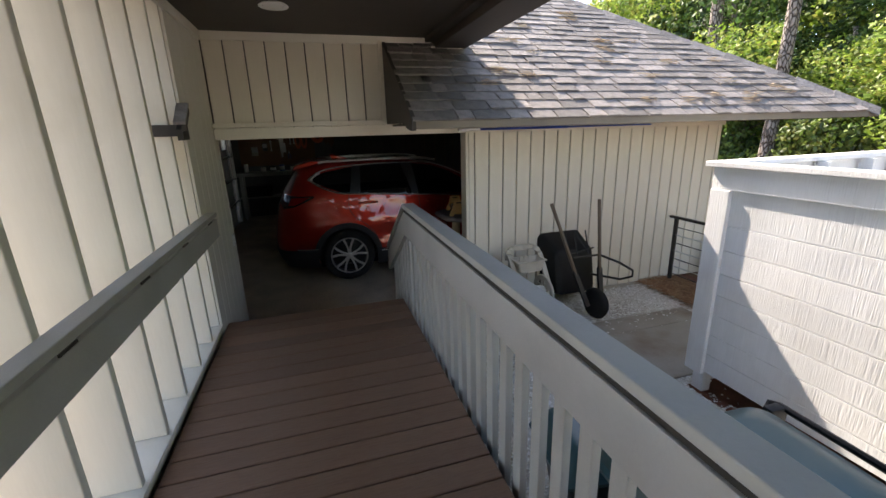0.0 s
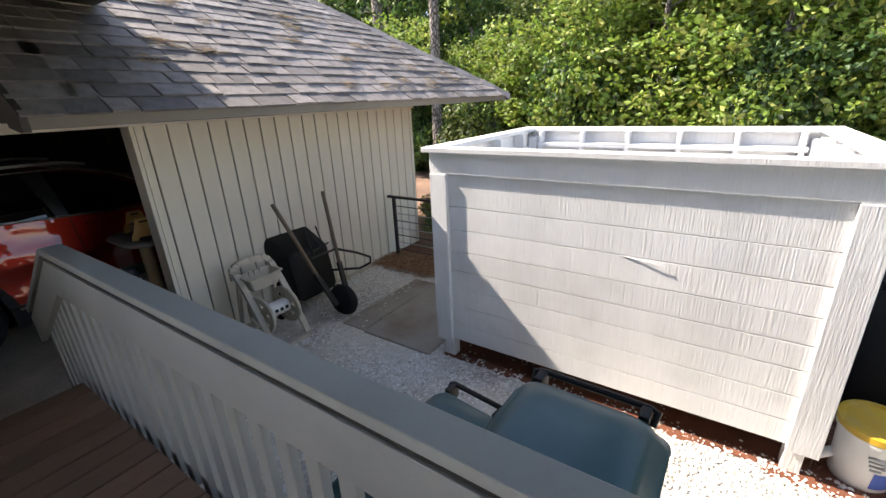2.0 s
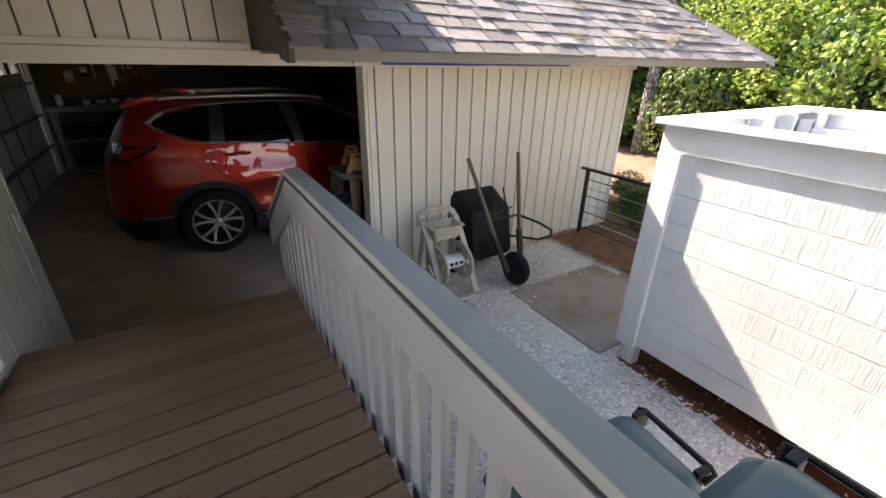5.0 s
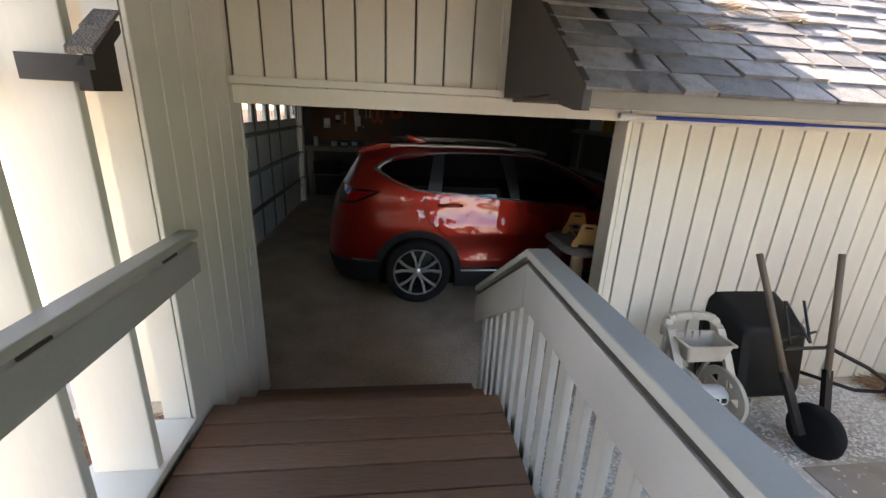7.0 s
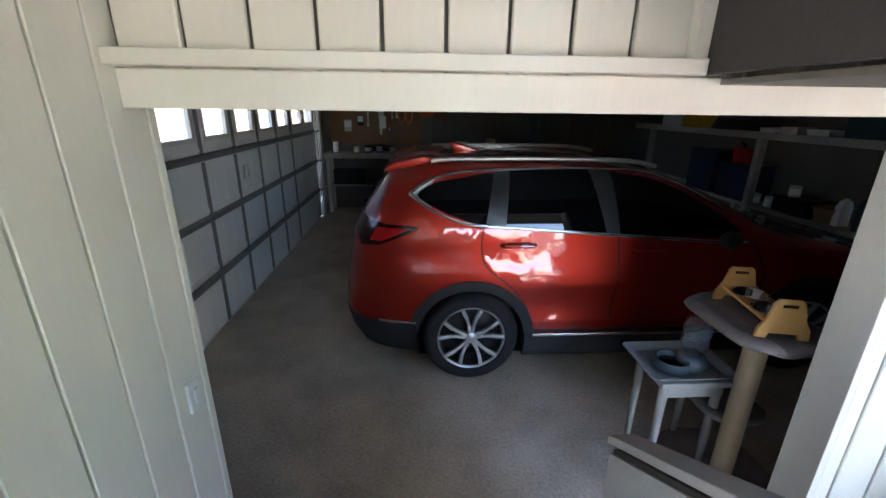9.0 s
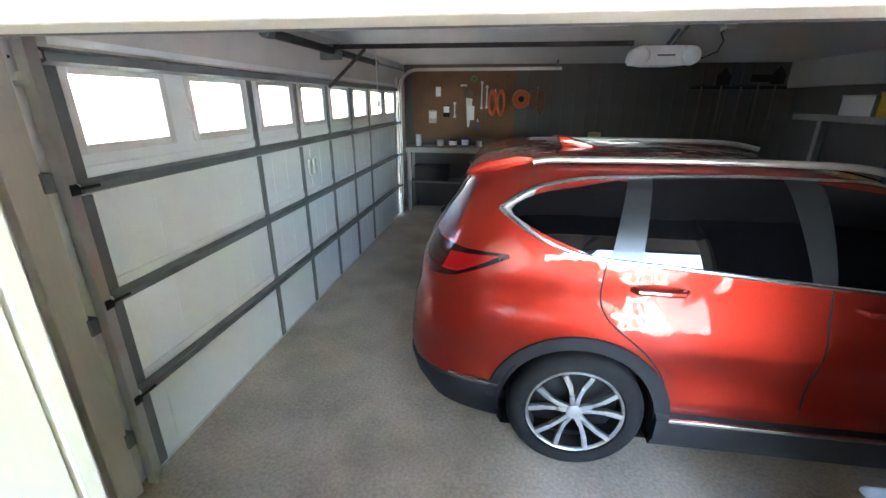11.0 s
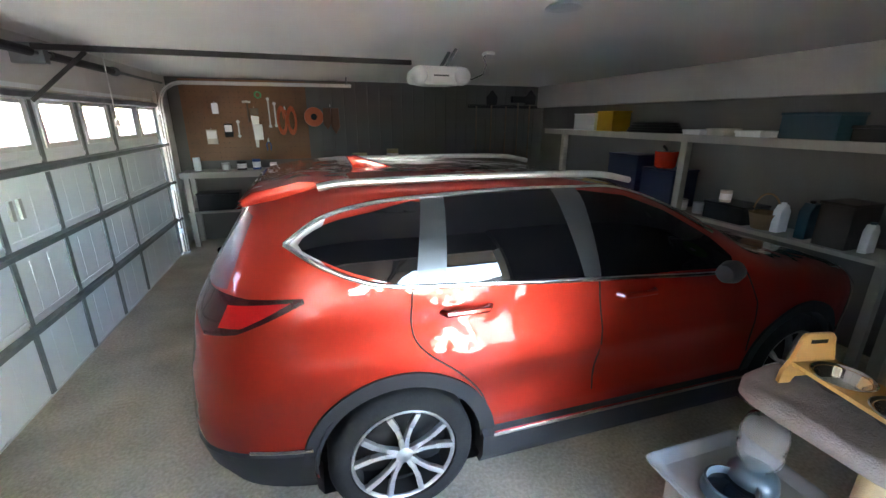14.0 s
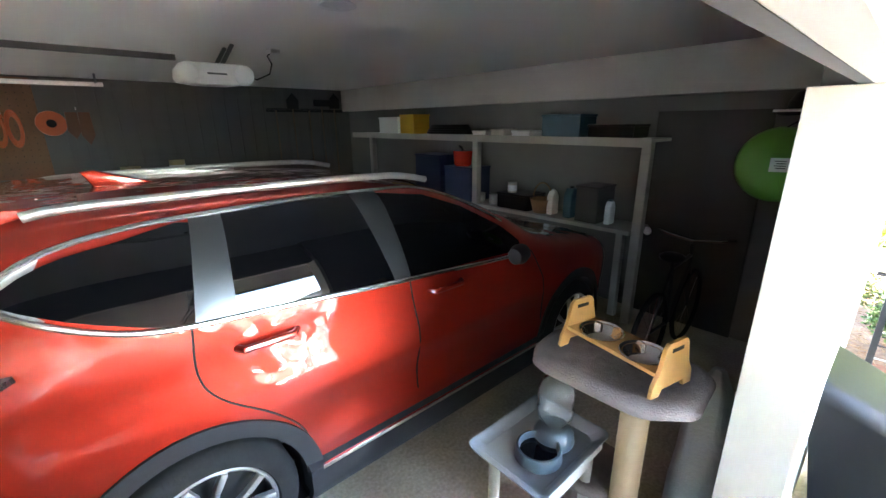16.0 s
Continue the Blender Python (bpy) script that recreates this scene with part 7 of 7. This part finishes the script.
for r0, r1 in zip(rows2, rows2[1:]):
    bridge(bm, r0, r1)
bm.faces.new(rows2[0])
bm.faces.new(rows2[-1])
part("dish", bm, TRAYM, ty, auto=40)
CLEARP = glass("clear_bottle", (0.95, 0.97, 0.98), 0.03)
CLEARP.node_tree.nodes["Principled BSDF"].inputs["Transmission Weight"].default_value = 0.96
CLEARP.node_tree.nodes["Principled BSDF"].inputs["IOR"].default_value = 1.2
fd = thing("water_dispenser", (1.84, 5.11, 0.65), "blue-grey gravity water bowl with a clear bottle", "pet dispenser")
FEED = mat("feeder_blue_grey", (0.07, 0.09, 0.105), (0.055, 0.075, 0.09), rough=0.35, bump=0.05)
bm = B()
lathe(bm, [(0.0, 0.0), (0.085, 0.0), (0.095, 0.012), (0.088, 0.06), (0.08, 0.062), (0.072, 0.02), (0.0, 0.016)], (1.775, 5.10, 0.65), 32, caps=False)
part("bowl", bm, FEED, fd, auto=50)
bm = B()
lathe(bm, [(0.0, 0.034), (0.074, 0.034)], (1.775, 5.10, 0.65), 28, caps=False)
part("water", bm, mat("dark_water", (0.008, 0.010, 0.014), rough=0.02, bump=0.0), fd, "dark water in the bowl")
bm = B()
lathe(bm, [(0.0, 0.0), (0.08, 0.0), (0.088, 0.015), (0.08, 0.055), (0.065, 0.075), (0.05, 0.085), (0.0, 0.085)], (1.90, 5.115, 0.65), 32, caps=False)
part("neck", bm, FEED, fd, auto=50)
bm = B()
lathe(bm, [(0.04, 0.085), (0.045, 0.1), (0.07, 0.13), (0.074, 0.17), (0.066, 0.185), (0.074, 0.2), (0.074, 0.25), (0.06, 0.29), (0.03, 0.305), (0.0, 0.307), (0.0, 0.304), (0.028, 0.302), (0.057, 0.288), (0.071, 0.25), (0.071, 0.2), (0.063, 0.185), (0.071, 0.17), (0.067, 0.13), (0.042, 0.1), (0.037, 0.085)], (1.90, 5.115, 0.65), 32, caps=False)
bo = part("bottle", bm, CLEARP, fd, "clear plastic bottle", smooth=True)

# ---- trees and shrubs ----
def leaf_mat(name, cols):
    m = island_mat(name, cols, rough=0.55, bump=0.0)
    n, l = m.node_tree.nodes, m.node_tree.links
    tr, mx = n.new("ShaderNodeBsdfTranslucent"), n.new("ShaderNodeMixShader")
    ramp = [q for q in n if q.type == "VALTORGB"][0]
    l.new(ramp.outputs[0], tr.inputs[0])
    mx.inputs[0].default_value = 0.35
    l.new(n["Principled BSDF"].outputs[0], mx.inputs[1])
    l.new(tr.outputs[0], mx.inputs[2])
    l.new(mx.outputs[0], n["Material Output"].inputs[0])
    return m


LEAF_A = leaf_mat("leaf_bright", [(0.13, 0.22, 0.03), (0.24, 0.36, 0.05), (0.34, 0.44, 0.08), (0.03, 0.065, 0.015), (0.46, 0.47, 0.11)])
LEAF_B = leaf_mat("leaf_dark", [(0.04, 0.085, 0.022), (0.085, 0.17, 0.035), (0.012, 0.028, 0.01), (0.16, 0.25, 0.055)])
LEAF_C = leaf_mat("leaf_olive", [(0.065, 0.12, 0.026), (0.14, 0.19, 0.04), (0.018, 0.036, 0.012), (0.22, 0.24, 0.055)])
BARK = mat("pine_bark", (0.44, 0.39, 0.345), (0.12, 0.095, 0.08), rough=0.95, scale=9, fine=30, bump=1.0, stretch=(1, 1, 0.3), dirt=(0.34, 0.28, 0.22), dirt_scale=5, dirt_amount=0.6)
rng = random.Random(11)


def leaves(clumps, count, size, seed, material, name):
    """Many small folded leaves gathered in clumps; each clump is (centre, radii)."""
    r = random.Random(seed)
    V, Fc = [], []
    for i in range(count):
        c, rad = clumps[r.randrange(len(clumps))]
        d = Vector((r.gauss(0, 1), r.gauss(0, 1), r.gauss(0, 1))).normalized()
        k = r.uniform(0.55, 1.0) ** 0.5
        p = Vector(c) + Vector((d.x * rad[0], d.y * rad[1], d.z * rad[2])) * k
        u = Vector((r.gauss(0, 1), r.gauss(0, 1), r.gauss(0, 0.6))).normalized()
        w = u.cross(d + Vector((r.gauss(0, 0.5), r.gauss(0, 0.5), r.gauss(0, 0.5)))).normalized()
        nn = u.cross(w)
        s = size * r.uniform(0.6, 1.3)
        n = len(V)
        V += [p, p + u * s * 0.5 + w * s * 0.3 + nn * s * 0.1, p + u * s, p + u * s * 0.5 - w * s * 0.3 + nn * s * 0.1]
        Fc += [(n, n + 1, n + 2), (n, n + 2, n + 3)]
    me = bpy.data.meshes.new(name)
    me.from_pydata(V, [], Fc)
    me.materials.append(material)
    return me


def clump_set(seed, n, spread, z0, z1, rad):
    r = random.Random(seed)
    out = []
    for i in range(n):
        a, q = r.uniform(0, 6.28), r.uniform(0.1, 1) ** 0.6
        z = z0 + (z1 - z0) * r.random()
        f = 1 - 0.55 * abs((z - z0) / (z1 - z0) - 0.4)
        k = r.uniform(0.6, 1.25)
        out.append(((spread * q * f * math.cos(a), spread * q * f * math.sin(a), z), (rad * k, rad * k, rad * k * r.uniform(0.5, 0.9))))
    return out


# flaky plates with dark cracks between them
bn, bk_ = BARK.node_tree.nodes, BARK.node_tree.links
bcrd, bmap, bvor, brng, bmix = bn.new("ShaderNodeTexCoord"), bn.new("ShaderNodeMapping"), bn.new("ShaderNodeTexVoronoi"), bn.new("ShaderNodeMapRange"), bn.new("ShaderNodeMix")
bmap.inputs["Scale"].default_value = (1, 1, 0.38)
bvor.feature = "DISTANCE_TO_EDGE"
bvor.inputs["Scale"].default_value = 15
brng.inputs["From Max"].default_value = 0.16
bk_.new(bcrd.outputs["Object"], bmap.inputs["Vector"])
bk_.new(bmap.outputs[0], bvor.inputs["Vector"])
bk_.new(bvor.outputs["Distance"], brng.inputs["Value"])
bmix.data_type = "RGBA"
bmix.inputs["A"].default_value = (0.05, 0.038, 0.03, 1)
bsdf = bn["Principled BSDF"]
bk_.new(bsdf.inputs["Base Color"].links[0].from_socket, bmix.inputs["B"])
bk_.new(brng.outputs[0], bmix.inputs["Factor"])
bk_.new(bmix.outputs["Result"], bsdf.inputs["Base Color"])
for q in bn:
    if q.type == "BUMP":
        q.inputs["Distance"].default_value = 0.05
        bk_.new(brng.outputs[0], q.inputs["Height"])


def trunk_mesh(seed, h, r0, lean, limbs, material, name="trunk"):
    r = random.Random(seed)
    bm = B()
    pts = [(lean[0] * (z / h) + 0.06 * math.sin(z * 0.7 + seed), lean[1] * (z / h) + 0.05 * math.sin(z * 0.9 + 2 * seed), z) for z in [h * i / 14 for i in range(15)]]
    tube(bm, [(p[0], p[1], p[2] - 0.15) for p in pts], r0, 16, radii=[r0 * (1.35 if i == 0 else 1.08 if i == 1 else 1 - 0.5 * i / 14) for i in range(15)])
    for k in range(limbs):
        i = r.randrange(4, 14)
        p = Vector(pts[i])
        a = r.uniform(0, 6.28)
        L = r.uniform(0.8, 1.8) * h / 7
        q = [p, p + Vector((math.cos(a) * L * 0.5, math.sin(a) * L * 0.5, L * 0.25)), p + Vector((math.cos(a) * L, math.sin(a) * L, L * 0.6))]
        tube(bm, q, 0.04, 6, radii=[r0 * 0.3, r0 * 0.18, 0.01])
    return mesh_of(name, bm, material, True)


kinds = []
for i, (m, cnt, spread, z0, z1, rad, size) in enumerate(((LEAF_A, 8500, 1.7, 0.4, 5.2, 0.75, 0.16), (LEAF_B, 8500, 1.8, 0.3, 5.5, 0.8, 0.15), (LEAF_C, 8000, 1.5, 0.3, 4.6, 0.7, 0.14), (LEAF_A, 8500, 1.9, 1.2, 7.0, 0.9, 0.19))):
    cr_me = leaves(clump_set(20 + i, 46, spread, z0, z1, rad), cnt, size, 40 + i, m, "crown")
    tr_me = trunk_mesh(60 + i, z1 * 0.85, 0.11, (0.3, 0.2), 9, BARK)
    kinds.append((tr_me, cr_me))
bush_me = [leaves(clump_set(80 + i, 18, 0.8, 0.1, 1.3, 0.42), 6000, 0.085, 90 + i, m, "foliage") for i, m in enumerate((LEAF_B, LEAF_C, LEAF_A))]
bush_tr = [trunk_mesh(95 + i, 1.0, 0.03, (0.1, 0.1), 5, BARK, "stem") for i in range(3)]


def tree(kind, at, turn, s, label):
    t = thing("tree", at, label, "tree", "trees behind the yard")
    t.rotation_euler, t.scale = (0, 0, turn), (s, s, s * random.Random(int(turn * 100)).uniform(0.9, 1.15))
    for nm, me in zip(("trunk", "crown"), kinds[kind]):
        ob = new(nm, me)
        ob.parent = t


LAB = ("bright green leafy tree with loose foliage", "dark green leafy tree at the edge of the wood", "olive green leafy tree at the edge of the wood", "tall bright green leafy tree in the sun")
for row, (x0, n, ya, yb, smin, smax) in enumerate(((11.5, 13, -12, 12, 0.75, 1.0), (14.5, 13, -16, 17, 1.0, 1.35), (19, 13, -22, 24, 1.5, 1.9), (26, 13, -32, 36, 2.2, 2.9))):
    for i in range(n):
        y = ya + (yb - ya) * (i + rng.uniform(0.2, 0.8)) / n
        k = rng.choice((0, 1, 2, 3, 1))
        if row < 2 and -6.5 < y < 0.3:
            k = (0, 3)[row]
        tree(k, (x0 + rng.uniform(-1.0, 1.4) + 0.03 * (y + 1) ** 2 * (row == 0) * (y < -4), y, -0.03), rng.uniform(0, 6.28), rng.uniform(smin, smax), LAB[k])
for i in range(14):
    y = -9 + 18 * (i + rng.uniform(0.1, 0.9)) / 14
    k = rng.randrange(3)
    t = thing("shrub", (11.3 + rng.uniform(-0.5, 0.9), y, -0.03), ("dark green shrub on the bare earth", "olive shrub on the bare earth", "bright green shrub on the bare earth")[k], "shrub", "shrubs at the edge of the wood")
    if -3.6 < y < -1.0:
        t.location.x += 1.2
    t.rotation_euler, t.scale = (0, 0, rng.uniform(0, 6)), (1.5, 1.5, 1.9)
    for nm, me in (("stem", bush_tr[k]), ("foliage", bush_me[k])):
        ob = new(nm, me)
        ob.parent = t
for at, k in (((5.75, 3.9, -0.03), 0), ((6.6, 4.7, -0.03), 1)):
    t = thing("shrub", at, ("dark low shrub by the fence", "olive low shrub behind the garage corner", "bright green low plants on the earth")[k], "shrub", "shrubs by the yard")
    t.scale = (0.45, 0.45, 0.4)
    for nm, me in (("stem", bush_tr[k]), ("foliage", bush_me[k])):
        ob = new(nm, me)
        ob.parent = t
# tall pines, bare trunks in view
for i, (at, h, r, lean, lab) in enumerate((((8.75, -2.25, -0.03), 15, 0.23, (1.2, 0.6), "tall pine trunk with flaky grey-brown bark"), ((12.2, 10.6, -0.03), 16, 0.2, (0.3, 0.6), "tall straight pine trunk among the leaves"), ((10.6, 7.4, -0.03), 16, 0.15, (0.7, 0.5), "slender pine trunk behind the garage roof"), ((16, 2, -0.03), 18, 0.22, (0.4, 0.2), "distant pine trunk in the wood"))):
    t = thing("pine_tree", at, lab, "pine tree", "pines")
    bm_me = trunk_mesh(130 + i, h, r, lean, 0, BARK)
    ob = new("trunk", bm_me)
    ob.parent = t
    cl = [((lean[0] + 1.6 * math.cos(2.4 * j), lean[1] + 1.6 * math.sin(2.4 * j), h - 3.5 + 0.42 * j), (1.1, 1.1, 0.5)) for j in range(10)]
    ob = new("crown", leaves(cl, 2600, 0.3, 150 + i, LEAF_B, "crown"))
    ob.parent = t
    if i == 0:
        # ivy climbing the near trunk
        cl = [((lean[0] * z / h + 0.06 * math.sin(z * 0.7 + 130) + 0.2 * math.cos(a), lean[1] * z / h + 0.05 * math.sin(z * 0.9 + 260) + 0.2 * math.sin(a), z), (0.13, 0.13, 0.22)) for z, a in ((0.9, 2.2), (1.3, 2.6), (1.7, 2.3), (2.2, 4.6), (2.7, 3.9), (3.1, 2.4), (3.6, 4.4), (4.2, 3.2), (4.6, 2.0))]
        ob = new("ivy", leaves(cl, 700, 0.07, 171, LEAF_A, "ivy"))
        ob.parent = t

# pine needles lying on earth
NEEDLE = island_mat("pine_needle", [(0.30, 0.16, 0.08), (0.20, 0.10, 0.05), (0.38, 0.24, 0.13), (0.15, 0.075, 0.04)])


def needles(name, label, spots, count, seed, material=NEEDLE, length=0.14, lift=0.01):
    r = random.Random(seed)
    V, Fc = [], []
    for i in range(count):
        x0, x1, y0, y1, zf = spots[r.randrange(len(spots))]
        x, y, a = r.uniform(x0, x1), r.uniform(y0, y1), r.uniform(0, 3.14)
        z = zf(x, y) + r.uniform(0, lift)
        L, w, n = length * r.uniform(0.5, 1.1), 0.0022, len(V)
        u, v = Vector((math.cos(a), math.sin(a), r.uniform(-0.12, 0.12))), Vector((-math.sin(a), math.cos(a), 0)) * w
        p = Vector((x, y, z))
        V += [p - v, p + v, p + u * L + v, p + u * L - v, p + u * L * 0.5 + Vector((0, 0, 0.006))]
        Fc += [(n, n + 1, n + 4), (n + 1, n + 2, n + 4), (n + 2, n + 3, n + 4), (n + 3, n, n + 4)]
    me = bpy.data.meshes.new(name)
    me.from_pydata(V, [], Fc)
    me.materials.append(material)
    return tagged(new(name, me), label, "needles", kind="stuff")


flat = lambda x, y: -0.028
needles("pine_straw", "fallen brown pine straw on the ground", [(-1.6, -0.72, -1, 4.3, lambda x, y: -0.005), (5.0, 7.5, 2.2, 5.5, flat), (5.2, 8.5, -3.5, 1.5, flat), (3.3, 5.0, -1.1, -0.15, lambda x, y: -0.004), (4.4, 5.0, 3.1, 4.3, lambda x, y: 0.03), (3.2, 3.9, -2.6, -1.2, lambda x, y: -0.004)], 16000, 5)
STRAW = island_mat("dry_needle", [(0.5, 0.38, 0.24), (0.4, 0.27, 0.16), (0.6, 0.5, 0.36)])
roofz = lambda x, y: EAVE_Z + SLOPE * (y - EAVE_Y) + 0.022
spots = []
for i in range(46):
    x, k = rng.uniform(1.3, 5.6), rng.uniform(0.05, 2.4)
    if x < EAVE_X - k - 0.2:
        spots.append((x, x + 0.09, EAVE_Y + k, EAVE_Y + k + 0.07, roofz))
needles("roof_needles", "dry tan pine needles lying on the shingles", spots, 900, 8, STRAW, 0.17, 0.035)

# ---- roof shingles ----
ROW, LENG = 0.142, math.sqrt(1 + SLOPE * SLOPE)
tilt = Matrix.Rotation(math.atan(SLOPE), 4, "X")
sh_mesh = {}
for w in (0.14, 0.19, 0.24, 0.3):
    for th in (0.01, 0.018):
        bm = B()
        prism(bm, [(0.0, 0.002), (0.0, th + 0.004), (ROW + 0.05, 0.004), (ROW + 0.05, 0.0005)], "x", 0.006, w - 0.006)
        sh_mesh[(w, th)] = mesh_of("shingle", bm, SHINGLE)
rr = random.Random(77)
made, V, Fc = 0, [], []
for row in range(36):
    k = row * ROW / LENG
    x = RAKE_X - rr.uniform(0.0, 0.12)
    x_end = EAVE_X - k
    while x < x_end - 0.03:
        w = rr.choice((0.14, 0.19, 0.24, 0.3))
        th = rr.choice((0.01, 0.018))
        m = Matrix.Translation((max(x, RAKE_X - 0.03), EAVE_Y - 0.012 + k, EAVE_Z + SLOPE * (k - 0.012) + 0.001)) @ tilt
        if x + w < x_end + 0.06:
            if made < 300:
                shared("shingle", sh_mesh[(w, th)], roof, Matrix.Translation(-roof.location) @ m)
                made += 1
            else:
                n = len(V)
                src = sh_mesh[(w, th)]
                V += [m @ v.co for v in src.vertices]
                Fc += [tuple(n + i for i in p.vertices) for p in src.polygons]
        x += w
SHINGLE_REST = island_mat("asphalt_shingle_far", [(0.22, 0.20, 0.19), (0.13, 0.117, 0.112), (0.27, 0.245, 0.228), (0.10, 0.09, 0.087), (0.18, 0.163, 0.153)], rough=0.7, bump=0.6)
me = bpy.data.meshes.new("shingles_upper")
me.from_pydata(V, [], Fc)
me.materials.append(SHINGLE_REST)
ob = new("shingles_upper", me)
ob.parent = roof
ob.matrix_parent_inverse = Matrix.Translation(-roof.location)
ob["kind"] = "stuff"
bm = B()
prism(bm, [(-0.13, -0.075), (0, 0.012), (0.13, -0.075), (0.13, -0.085), (0, 0.0), (-0.13, -0.085)], "y", 0, 0.27)
hipm = mesh_of("hip_shingle", bm, SHINGLE)
hd = Vector((-1, 1, SLOPE)).normalized()
hx = Vector((1, 1, 0)).normalized()
hz = hx.cross(hd)
for i in range(28):
    p = Vector((EAVE_X, EAVE_Y, EAVE_Z + 0.02)) + hd * (0.2 * i)
    m = Matrix((hx, hd, hz)).transposed().to_4x4()
    m = Matrix.Translation(p + hz * (0.006 if i % 2 else 0.0)) @ m @ Matrix.Rotation(0.03, 4, "X")
    shared("hip_shingle", hipm, roof, Matrix.Translation(-roof.location) @ m)
make_car((-9.5, 2.4, -0.012), 0, mat("pale_blue_car_paint", (0.45, 0.52, 0.56), rough=0.3, coat=1.0, bump=0.0), "pale blue car parked on the driveway in the sun")
